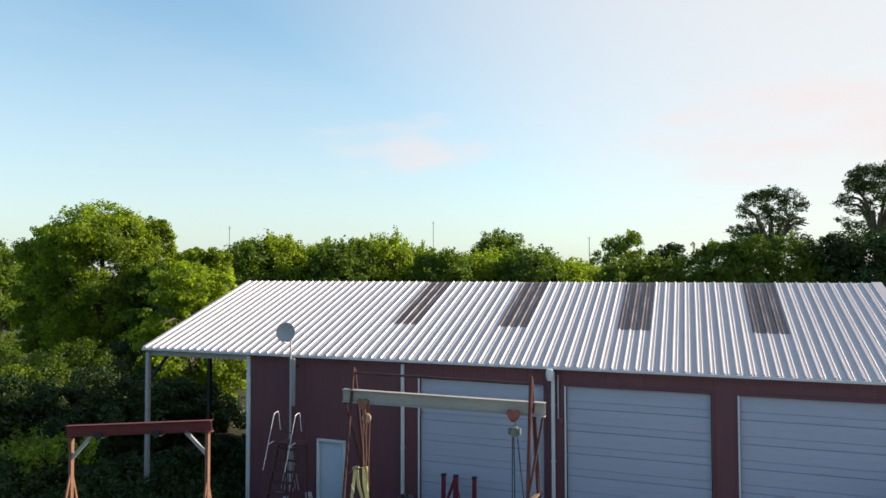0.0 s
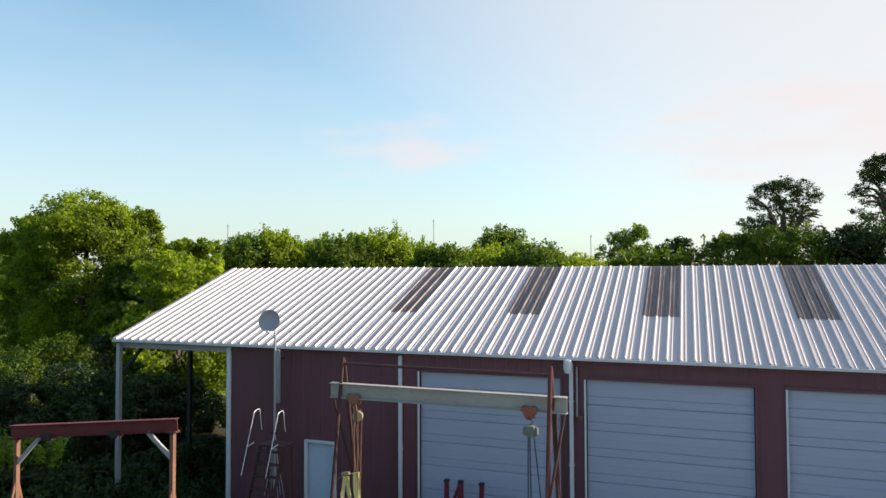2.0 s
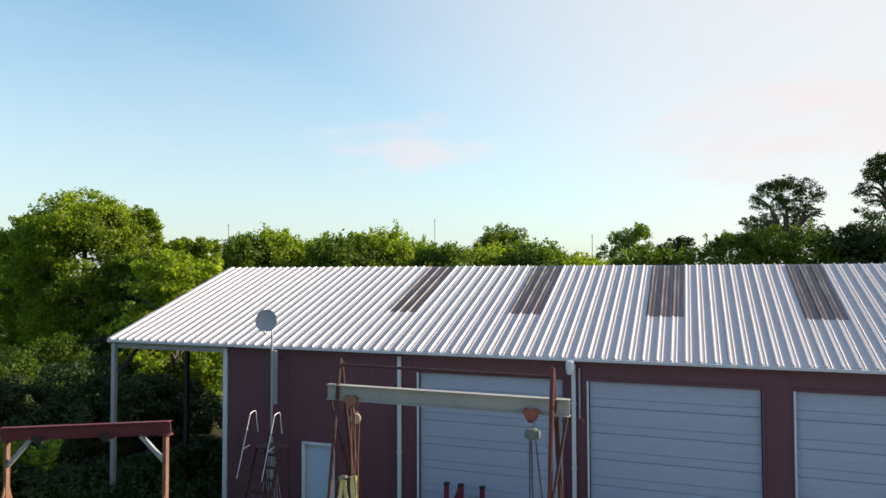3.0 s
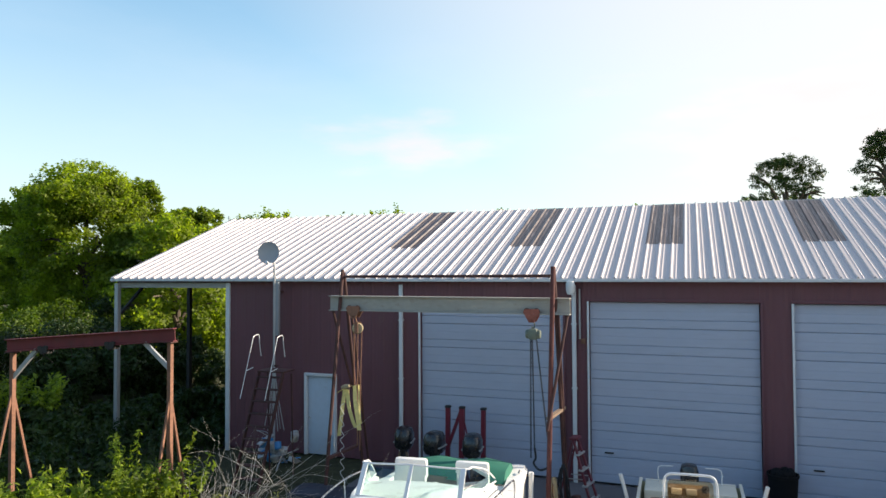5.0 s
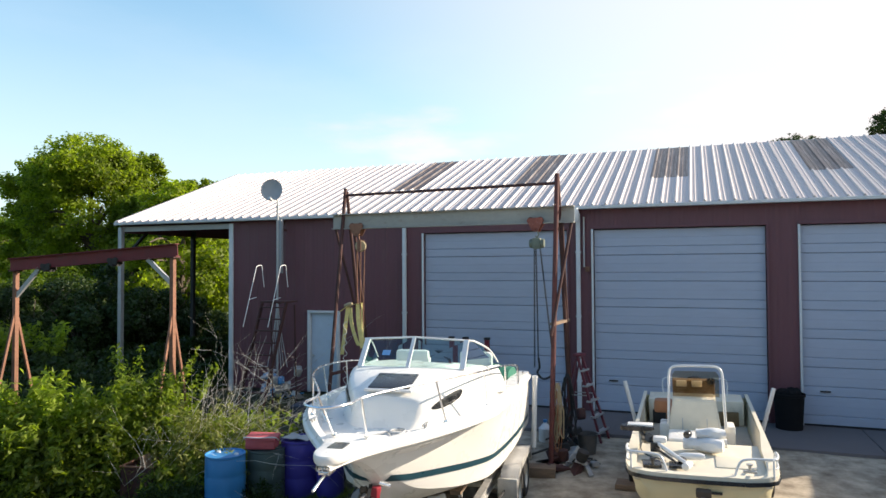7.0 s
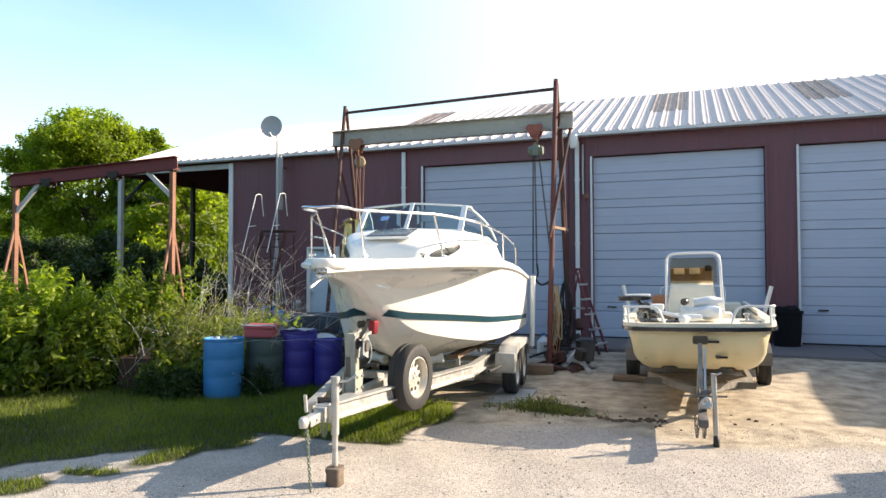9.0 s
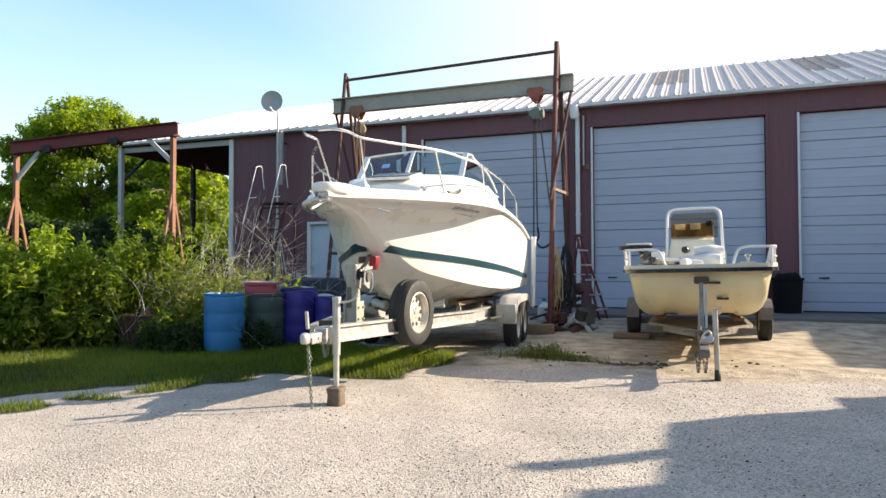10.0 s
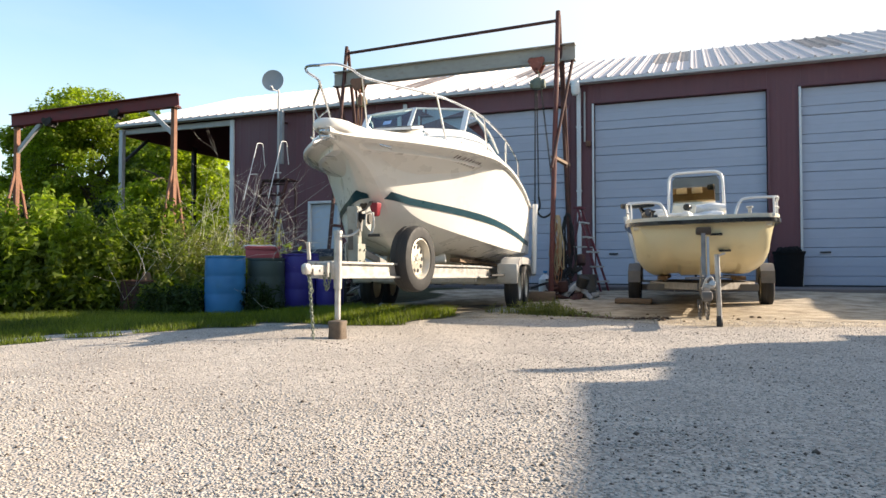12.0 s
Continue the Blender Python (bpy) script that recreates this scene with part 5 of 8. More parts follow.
    loft(bm, [[Vector((0.055 + x * k, 0.91 + y * k, z - 0.05)) for x, y in ((-0.055, -0.03), (0.03, -0.05), (0.062, 0.0), (0.04, 0.06), (-0.05, 0.05))] for k, z in ((0.55, 1.185), (0.75, 1.20), (0.85, 1.25), (1.05, 1.30), (1.0, 1.325))], closed=True, caps=True)
    bmesh.ops.bevel(bm, geom=list(bm.edges), offset=0.006, segments=2, affect="EDGES")
    part("bow_stop", bm, M_RED, t, "red rubber bow stop")
    bm = bmesh.new()
    lathe(bm, [(0, -0.04), (0.03, -0.04), (0.044, -0.025), (0.036, 0), (0.044, 0.025), (0.03, 0.04), (0, 0.04)], 16, pose(-0.07, 0.90, 1.235, 0, 85, 8))
    part("bow_roller", bm, M_BROWNSTOP, t, "dark worn bow roller")
    wheel(t, "spare_wheel", (0.44, 1.00, 0.69), 0.345, 0.205, -12.0)
    bm = bmesh.new()
    bar(bm, (0.38, 1.02, 0.56), (0.38, 1.02, 0.72), 0.05)
    part("spare_bracket", bm, M_GALV, t)
    for sgn in (1, -1):
        bm = bmesh.new()
        lathe(bm, [(0, -0.11), (0.05, -0.11), (0.062, -0.09), (0.045, 0), (0.062, 0.09), (0.05, 0.11), (0, 0.11)], 12, pose(sgn * 0.36, 2.30, 0.70, 0, 80, 90 - 70 * sgn))
        part("keel_roller", bm, M_FRAMEWHITE, t)


build_cruiser_trailer()

# ---- the centre-console skiff ----
M_AMBER = glass_material("amber_screen", (0.62, 0.53, 0.40), 0.03, 1.3)
M_SKFLOOR = material("worn_deck_paint", (0.44, 0.40, 0.325), 0.6, vary=0.14, grain=7, coarse=0.9, stain=(0.28, 0.24, 0.19), stain_amount=0.3)
M_DASH = material("brown_dash", (0.20, 0.13, 0.06), 0.5, vary=0.2)
SKIFF = (12.46, -7.62, -0.045)
SKIFF_RZ = 0.7
SK_S = np.array([0.0, 0.06, 0.20, 0.45, 0.8, 1.4, 2.5, 5.2])
SK_B = np.array([0.72, 0.77, 0.80, 0.81, 0.82, 0.83, 0.86, 0.88])
SK_BOT = np.array([1.02, 0.90, 0.76, 0.66, 0.60, 0.56, 0.54, 0.53])


def build_skiff():
    t = thing("centre_console_skiff", "cream flat-bowed fishing skiff with white centre console", "boat", SKIFF, SKIFF_RZ)
    heel = pose(0, 0, 0, 0, -1.2, 0)
    t.matrix_basis = t.matrix_basis @ heel
    top = 1.17
    bm = bmesh.new()
    rings = []
    for s in np.concatenate([np.linspace(0, 0.8, 9), np.linspace(1.1, 5.2, 8)]):
        b, z0 = float(np.interp(s, SK_S, SK_B)), float(np.interp(s, SK_S, SK_BOT))
        r = min(0.24, (top - z0) * 0.8)
        half = [Vector((0, s, z0 + 0.0)), Vector((b * 0.28, s, z0)), Vector((b * 0.33, s, z0 + 0.03)), Vector((b * 0.5, s, z0 + 0.03)), Vector((b * 0.55, s, z0))]
        bb = b - 0.05
        for k in range(6):
            a = k / 5 * math.pi / 2
            half.append(Vector((bb - r + r * math.sin(a), s, z0 + r - r * math.cos(a))))
        half += [Vector((b, s, top))]
        rings.append([Vector((-p.x, p.y, p.z)) for p in half[:0:-1]] + half)
    loft(bm, rings)
    bm.verts.ensure_lookup_table()
    n = len(rings[0])
    bm.faces.new([bm.verts[k] for k in range(n)])
    bm.faces.new([bm.verts[len(bm.verts) - n + k] for k in range(n)])
    part("hull", bm, M_CREAM, t)

    def rim(off, s):
        # plan of the gunwale: squared bow with rounded corners
        return float(np.interp(s, [-0.13, -0.11, -0.05, 0.06, 0.25, 0.6, 5.2], [0.0, 0.50, 0.70, 0.81, 0.865, 0.885, 0.92])) + off
    svals = np.array([-0.125, -0.11, -0.08, -0.03, 0.06, 0.16, 0.3, 0.6, 1.2, 2.2, 3.2, 4.2, 5.22])
    for nm, mat, z0, z1, off in (("rubrail", M_COWL, 1.145, 1.19, 0.0), ("gunwale_lip", M_DECK, 1.19, 1.235, -0.012)):
        bm = bmesh.new()
        line = [(rim(off, s), s + (0.012 if off else 0)) for s in svals]
        full_line = [(-x, y) for x, y in line[::-1]] + line[1:] if line[0][0] < 0.02 else [(-x, y) for x, y in line[::-1]] + line
        inner = []
        for x, y in full_line:
            inner.append((x - math.copysign(min(float(np.interp(y, [1.3, 1.9], [0.13, 0.055])), abs(x)), x), max(y, 0.02)))
        loft(bm, [[Vector((o[0], o[1], z0)), Vector((o[0], o[1], z1)), Vector((i[0], i[1], z1)), Vector((i[0], i[1], z0))] for o, i in zip(full_line, inner)], closed=True)
        part(nm, bm, mat, t, "dark rubber rubrail" if mat is M_COWL else "")
    # inside: casting deck, floor, liners, rear lockers
    bm = bmesh.new()
    box(bm, (0, 0.85, 1.135), (1.50, 1.66, 0.07), bevel=0.02)
    part("casting_deck", bm, M_DECK, t)
    bm = bmesh.new()
    box(bm, (0, 3.4, 0.78), (1.62, 3.5, 0.06))
    part("cockpit_floor", bm, M_SKFLOOR, t, "worn grey cockpit floor")
    for sgn in (1, -1):
        bm = bmesh.new()
        loft(bm, [[Vector((sgn * (x + 0.012 * (y - 1.65)), y, z)) for x, z in ((0.770, 0.76), (0.80, 0.80), (0.838, 1.19), (0.862, 1.19), (0.82, 0.76))] for y in (1.64, 2.5, 3.4, 4.3, 5.12)], closed=True, caps=True)
        part("side_liner", bm, M_DECK, t)
        bm = bmesh.new()
        box(bm, (sgn * 0.54, 4.80, 1.02), (0.50, 0.62, 0.42), bevel=0.03)
        part("stern_locker", bm, M_DECK, t)
    for x, s, w in ((-0.42, 0.75, 0.46), (0.42, 0.75, 0.46)):
        bm = bmesh.new()
        box(bm, (x, s, 1.176), (w, 0.5, 0.014), bevel=0.006)
        part("deck_hatch", bm, M_DECK, t)
    bm = bmesh.new()
    box(bm, (0, 5.16, 0.92), (1.60, 0.10, 0.62), bevel=0.02)
    part("transom", bm, M_DECK, t)
    # console, front seat, screen, grab rail
    bm = bmesh.new()
    sec = [(-0.02, 0.73), (0.06, 1.22), (0.16, 1.60), (0.30, 1.68), (0.58, 1.62), (0.66, 1.30), (0.66, 0.73)]
    loft(bm, [[Vector((-0.03 + sgn * float(np.interp(z, [0.73, 1.2, 1.62], [0.40, 0.365, 0.30])), 2.35 + y, z)) for y, z in sec] for sgn in (-1, 1)], closed=True, caps=True)
    bmesh.ops.bevel(bm, geom=list(bm.edges), offset=0.02, segments=2, affect="EDGES")
    part("console", bm, M_DECK, t, "off-white moulded console")
    for x in (-0.20, 0.14):
        bm = bmesh.new()
        box(bm, (x, 2.385, 1.18), (0.012, 0.02, 0.34), pose(0, 0, 0, 0, 0, 0))
        part("console_seam", bm, M_STEEL, t)
    bm = bmesh.new()
    box(bm, (-0.03, 1.98, 0.93), (0.74, 0.62, 0.42), bevel=0.04)
    part("cooler_seat", bm, M_DECK, t)
    bm = bmesh.new()
    box(bm, (-0.03, 1.98, 1.17), (0.73, 0.58, 0.08), bevel=0.035)
    part("seat_cushion", bm, M_GEL, t)
    for sgn in (1, -1):
        bm = bmesh.new()
        box(bm, (sgn * 0.47, 2.9, 0.98), (0.14, 0.36, 0.40), bevel=0.03)
        part("side_pocket", bm, M_GEL, t)
    bm = bmesh.new()
    tube(bm, bend([(-0.40, 2.50, 1.20), (-0.385, 2.56, 1.70), (-0.375, 2.60, 1.98), (-0.32, 2.61, 2.07), (-0.2, 2.61, 2.09), (0.2, 2.61, 2.09), (0.32, 2.61, 2.07), (0.375, 2.60, 1.98), (0.385, 2.56, 1.70), (0.40, 2.50, 1.20)], 4), 0.021, 10)
    part("grab_rail", bm, M_FRAMEWHITE, t, "white tubular console rail")
    bm = bmesh.new()
    loft(bm, [[Vector((x, 2.56 + d, z)) for x, z in ((-0.33, 1.64), (0.33, 1.64), (0.33, 1.96), (0.29, 2.02), (-0.29, 2.02), (-0.33, 1.96))] for d in (0, 0.008)], closed=True, caps=True)
    part("console_screen", bm, M_AMBER, t, "amber smoked console windscreen").visible_shadow = False
    bm = bmesh.new()
    lathe(bm, [(0.17, -0.014), (0.185, 0), (0.17, 0.014), (0.155, 0), (0.17, -0.014)], 20, pose(0.08, 3.06, 1.50, 60, 0, 0))
    box(bm, (0.08, 3.04, 1.48), (0.30, 0.02, 0.03))
    part("steering_wheel", bm, M_COWL, t)
    bm = bmesh.new()
    box(bm, (-0.03, 2.76, 1.755), (0.60, 0.20, 0.23), bevel=0.02)
    part("dash_panel", bm, M_DASH, t, "brown helm dash")
    for x in (-0.2, 0.02):
        bm = bmesh.new()
        box(bm, (x, 2.64, 1.82), (0.15, 0.05, 0.09), bevel=0.012)
        part("gauge_box", bm, M_DECK, t)
    bm = bmesh.new()
    lathe(bm, [(0, -0.05), (0.05, -0.04), (0.06, 0), (0.05, 0.04), (0, 0.05)], 12, pose(0.22, 2.68, 1.86))
    part("compass", bm, M_COWL, t)
    # small bow rails
    for sgn, sx in ((1, 0.0), (-1, 0.0)):
        bm = bmesh.new()
        tube(bm, bend([(sgn * 0.36, -0.02, 1.22), (sgn * 0.42, 0.0, 1.38), (sgn * 0.52, 0.02, 1.42), (sgn * 0.75, 0.06, 1.42), (sgn * 0.82, 0.14, 1.42), (sgn * 0.845, 0.42, 1.40), (sgn * 0.85, 0.68, 1.34), (sgn * 0.85, 0.74, 1.22)], 4), 0.014, 8)
        for x, y in ((0.77, 0.05), (0.84, 0.40)):
            tube(bm, [(sgn * x, y, 1.21), (sgn * x, y, 1.42)], 0.012, 7)
        tube(bm, bend([(sgn * 0.775, 0.08, 1.31), (sgn * 0.83, 0.18, 1.31), (sgn * 0.85, 0.72, 1.29)], 3), 0.010, 6)
        part("bow_rail", bm, M_FRAMEWHITE, t)
        bm = bmesh.new()
        box(bm, (sgn * 0.53, 0.15, 1.245), (0.15, 0.06, 0.022), bevel=0.006)
        lathe(bm, [(0, 0.09), (0.036, 0.085), (0.036, 0.07), (0.018, 0.06), (0.016, 0.0)], 12, pose(sgn * 0.53, 0.15, 1.25))
        part("cleat", bm, M_COWL if sgn < 0 else M_GALV, t)
        bm = bmesh.new()
        tube(bm, bend([(sgn * 0.55, 5.05, 1.22), (sgn * 0.55, 5.05, 1.50), (sgn * 0.35, 5.05, 1.53), (sgn * 0.28, 5.05, 1.53)], 3), 0.011, 6)
        part("stern_rail", bm, M_FRAMEWHITE, t)
    # trolling motor folded down on the bow
    bm = bmesh.new()
    tube(bm, [(-0.57, 1.02, 1.335), (-0.13, 0.17, 1.275)], 0.024, 12)
    part("motor_shaft", bm, M_FRAMEWHITE, t, "white trolling motor shaft lying on the bow")
    bm = bmesh.new()
    loft(bm, [[Vector((x + 0.03, 1.04 + y * d, 1.485 + z * h)) for y, z in ((-1, -1), (1, -1), (1, 0.6), (0.6, 1), (-0.6, 1), (-1, 0.6))] for x, d, h in ((-1.0, 0.05, 0.026), (-0.97, 0.07, 0.034), (-0.80, 0.08, 0.036), (-0.62, 0.07, 0.026), (-0.57, 0.04, 0.016))], closed=True, caps=True)
    part("steering_head", bm, M_COWL, t, "black trolling motor steering head")
    bm = bmesh.new()
    box(bm, (-0.72, 1.06, 1.520), (0.32, 0.15, 0.030), bevel=0.012)
    part("head_cover", bm, M_FRAMEWHITE, t)
    bm = bmesh.new()
    tube(bm, [(-0.72, 1.04, 1.46), (-0.68, 1.02, 1.38), (-0.62, 0.97, 1.35)], 0.026, 10)
    part("head_bracket", bm, M_COWL, t)
    bm = bmesh.new()
    lathe(bm, [(0, -0.06), (0.06, -0.055), (0.072, 0), (0.06, 0.055), (0, 0.06)], 14, pose(-0.63, 0.97, 1.36, 70, 0, 30))
    box(bm, (-0.53, 0.90, 1.28), (0.12, 0.14, 0.12), bevel=0.02)
    part("pivot", bm, M_COWL, t)
    bm = bmesh.new()
    box(bm, (-0.47, 0.92, 1.37), (0.17, 0.14, 0.08), bevel=0.03)
    part("motor_cover", bm, M_FRAMEWHITE, t)
    bm = bmesh.new()
    for dx in (-0.045, 0.045):
        bar(bm, (-0.50 + dx, 0.86, 1.285), (-0.20 + dx, 0.26, 1.25), 0.014, 0.03)
    box(bm, (-0.27, 0.30, 1.225), (0.16, 0.20, 0.04), bevel=0.012)
    lathe(bm, [(0, -0.05), (0.038, -0.045), (0.045, 0), (0.038, 0.045), (0, 0.05)], 12, pose(-0.20, 0.36, 1.27, 90, 0, 25))
    part("mount_frame", bm, M_COWL, t)
    bm = bmesh.new()
    lathe(bm, [(0, -0.16), (0.025, -0.15), (0.042, -0.09), (0.044, 0.09), (0.03, 0.15), (0, 0.16)], 16, pose(-0.09, 0.62, 1.255, 0, 90, 6))
    part("lower_unit", bm, M_FRAMEWHITE, t)
    bm = bmesh.new()
    lathe(bm, [(0, -0.12), (0.03, -0.11), (0.045, -0.05), (0.045, 0.07), (0, 0.09)], 14, pose(-0.14, 0.16, 1.265, 90, 0, -20))
    part("motor_tip", bm, M_FRAMEWHITE, t)
    bm = bmesh.new()
    box(bm, (0, 0, 0), (0.22, 0.17, 0.045), pose(-0.55, 0.25, 1.235, 8, 0, 12), 0.014)
    part("foot_pedal", bm, M_COWL, t, "black foot pedal on the bow deck")
    bm = bmesh.new()
    tube(bm, bend([(-0.50, 0.30, 1.22), (-0.40, 0.55, 1.20), (-0.62, 0.75, 1.20), (-0.72, 1.0, 1.22), (-0.70, 1.4, 1.26)], 4), 0.009, 6)
    part("pedal_cable", bm, M_COWL, t)
    # bundled white canvas on the seat, loose gear by the helm
    bm = bmesh.new()
    for k, (x, y, z, rr, ln, rz) in enumerate(((0.06, 1.12, 1.285, 0.100, 0.48, -10), (0.15, 1.20, 1.41, 0.085, 0.36, 6), (0.16, 1.30, 1.27, 0.085, 0.38, 2))):
        ring = []
        for j in range(9):
            u = j / 8 - 0.5
            q = rr * (1 + 0.14 * math.sin(7 * u + k)) * (1 - 1.2 * abs(u) ** 4)
            m = pose(x, y, z, 0, 0, rz)
            ring.append([m @ Vector((u * ln, q * math.cos(a * math.tau / 12) * (1 + 0.1 * math.sin(3 * a + j)), q * 0.85 * math.sin(a * math.tau / 12))) for a in range(12)])
        loft(bm, ring, closed=True, caps=True)
    part("rolled_canvas", bm, M_TOWEL, t, "bundle of rolled white canvas")
    bm = bmesh.new()
    lathe(bm, [(0, -0.05), (0.040, -0.05), (0.046, -0.04), (0.046, 0.04), (0.040, 0.05), (0, 0.05)], 16, pose(-0.13, 1.02, 1.43, 90, 0, -18))
    part("dark_roll", bm, M_COWL, t, "black core at the end of the canvas roll")
    bm = bmesh.new()
    box(bm, (-0.50, 3.35, 1.34), (0.28, 0.30, 0.20), bevel=0.05)
    part("seat_back", bm, M_ORANGE, t, "orange gear bag")
    bm = bmesh.new()
    box(bm, (-0.1, 3.7, 1.20), (0.74, 0.42, 0.28), bevel=0.04)
    part("leaning_seat", bm, M_WOOD, t, "brown leaning-post cushion")
    bm = bmesh.new()
    box(bm, (-0.1, 3.7, 0.89), (0.62, 0.36, 0.36), bevel=0.02)
    part("seat_base", bm, M_DECK, t)
    bm = bmesh.new()
    box(bm, (-0.50, 4.44, 0.93), (0.44, 0.10, 0.24), bevel=0.015)
    part("battery_box", bm, M_BLACK, t, "black battery box at the stern")
    bm = bmesh.new()
    box(bm, (0.50, 4.46, 0.93), (0.40, 0.06, 0.24), bevel=0.01)
    part("locker_opening", bm, M_DASH, t, "brown locker door at the stern")
    # outboard motor
    bm = bmesh.new()
    ring = []
    for z, w, y0, y1 in ((1.12, 0.15, 5.26, 5.60), (1.18, 0.17, 5.24, 5.66), (1.36, 0.17, 5.26, 5.64), (1.46, 0.14, 5.30, 5.58), (1.49, 0.08, 5.36, 5.52)):
        c, l = (y0 + y1) / 2, (y1 - y0) / 2
        ring.append([Vector((w * math.copysign(abs(math.cos(a)) ** 0.6, math.cos(a)), c + l * math.copysign(abs(math.sin(a)) ** 0.6, math.sin(a)), z)) for a in [k * math.tau / 16 for k in range(16)]])
    loft(bm, ring, closed=True, caps=True)
    part("outboard_cowl", bm, M_COWL, t, "black outboard motor cowl")
    bm = bmesh.new()
    box(bm, (0, 5.42, 0.98), (0.16, 0.26, 0.66), bevel=0.04)
    box(bm, (0, 5.30, 1.20), (0.26, 0.22, 0.22), bevel=0.03)
    box(bm, (0, 5.50, 0.58), (0.04, 0.34, 0.24), bevel=0.015)
    part("outboard_leg", bm, M_COWL, t)
    # bow eye and registration bars
    for x0, z0 in ((0.16, 1.02), (0.25, 0.835)):
        bm = bmesh.new()
        box(bm, (x0, -0.002 if z0 > 0.9 else 0.098, z0), (0.13, 0.03, 0.026))
        part("mark_bar", bm, M_COWL, t)
    return t


build_skiff()


def build_skiff_trailer():
    t = thing("skiff_trailer", "rusty galvanised single-axle trailer under the skiff", "trailer", SKIFF, SKIFF_RZ)
    for sgn in (1, -1):
        bm = bmesh.new()
        bar(bm, (sgn * 0.04, 0.20, 0.42), (sgn * 0.62, 1.3, 0.42), 0.06, 0.08)
        bar(bm, (sgn * 0.62, 1.3, 0.42), (sgn * 0.62, 4.9, 0.40), 0.06, 0.08)
        part("side_rail", bm, M_GALV_MID, t)
        bm = bmesh.new()
        bar(bm, (sgn * 0.50, 1.5, 0.505), (sgn * 0.50, 4.9, 0.50), 0.12, 0.05)
        part("bunk", bm, M_WOOD, t)
        wheel(t, "wheel", (sgn * 0.965, 3.15, 0.36), 0.29, 0.185, 0 if sgn > 0 else 180)
        bm = bmesh.new()
        arc = [(2.74, 0.42), (2.78, 0.60), (2.95, 0.70), (3.15, 0.72), (3.35, 0.70), (3.52, 0.60), (3.56, 0.42)]
        loft(bm, [[Vector((sgn * x, y, z)) for y, z in arc] for x in (0.86, 1.05)])
        part("mudguard", bm, M_GALV_DARK, t)
        bm = bmesh.new()
        bar(bm, (sgn * 0.6, 4.2, 0.40), (sgn * 1.0, 4.2, 0.42), 0.045)
        tube(bm, [(sgn * 0.99, 4.2, 0.38), (sgn * 1.02, 4.2, 0.84)], 0.018, 8)
        part("guide_bracket", bm, M_GALV_DARK, t)
        bm = bmesh.new()
        tube(bm, [(sgn * 1.0, 4.2, 0.74), (sgn * 1.20, 4.15, 1.56)], 0.034, 12)
        part("guide_pole", bm, M_FRAMEWHITE, t, "white plastic guide pole")
    for s, z, w in ((0.95, 0.40, 0.66), (1.6, 0.38, 0.66), (3.15, 0.34, 0.86), (4.7, 0.40, 0.62)):
        bm = bmesh.new()
        bar(bm, (-w, s, z), (w, s, z), 0.07, 0.08)
        part("cross_member", bm, M_GALV_DARK, t)
    bm = bmesh.new()
    bar(bm, (0.0, -1.15, 0.36), (0.0, 1.0, 0.40), 0.08, 0.10)
    part("tongue", bm, M_GALV_DARK, t)
    bm = bmesh.new()
    box(bm, (0, -1.22, 0.37), (0.10, 0.24, 0.09), bevel=0.03)
    part("coupler", bm, M_GALV_DARK, t)
    bm = bmesh.new()
    bar(bm, (-0.005, -0.42, 0.36), (-0.005, -0.20, 1.02), 0.045, 0.06)
    part("winch_stand", bm, M_GALV_MID, t)
    bm = bmesh.new()
    bar(bm, (0.04, -0.45, 0.36), (0.042, -0.23, 0.98), 0.025, 0.03)
    bar(bm, (-0.02, 0.1, 0.40), (-0.01, -0.26, 0.75), 0.05)
    part("stand_brace", bm, M_GALV, t)
    bm = bmesh.new()
    tube(bm, [(-0.20, -0.80, 0.535), (0.24, -0.80, 0.55)], 0.010, 8)
    part("cross_handle", bm, M_GALV_DARK, t)
    bm = bmesh.new()
    box(bm, (0.03, -0.88, 0.46), (0.10, 0.14, 0.05), bevel=0.012)
    tube(bm, bend([(-0.03, -0.92, 0.42), (0.0, -0.95, 0.52), (0.05, -0.94, 0.55), (0.08, -0.92, 0.46)], 4), 0.012, 8)
    lathe(bm, [(0, 0.03), (0.03, 0.025), (0.034, 0.0), (0, 0.0)], 12, pose(0.06, -0.93, 0.48, 70, 0, 0))
    part("jack_swivel", bm, M_GALV, t)
    bm = bmesh.new()
    box(bm, (0.0, -0.16, 1.055), (0.165, 0.14, 0.085), bevel=0.025)
    part("bow_stop", bm, M_BROWNSTOP, t, "brown worn bow stop")
    bm = bmesh.new()
    lathe(bm, [(0, -0.05), (0.075, -0.05), (0.045, -0.04), (0.045, 0.04), (0.075, 0.05), (0, 0.05)], 14, pose(0.03, -0.42, 0.50, 0, 90, 0))
    tube(bm, bend([(0.08, -0.42, 0.5), (0.12, -0.43, 0.58), (0.16, -0.44, 0.62)], 3), 0.008, 6)
    part("winch", bm, M_GALV_DARK, t)
    bm = bmesh.new()
    tube(bm, [(0.13, -0.80, 0.12), (0.11, -0.80, 0.78)], 0.027, 12)
    tube(bm, [(0.11, -0.80, 0.76), (0.19, -0.80, 0.79)], 0.010, 6)
    part("jack", bm, M_GALV, t)
    bm = bmesh.new()
    lathe(bm, [(0, -0.028), (0.07, -0.028), (0.082, -0.014), (0.082, 0.014), (0.07, 0.028), (0, 0.028)], 18, pose(0.13, -0.80, 0.075, 0, 90, 0))
    part("jack_wheel", bm, M_BLACK, t)
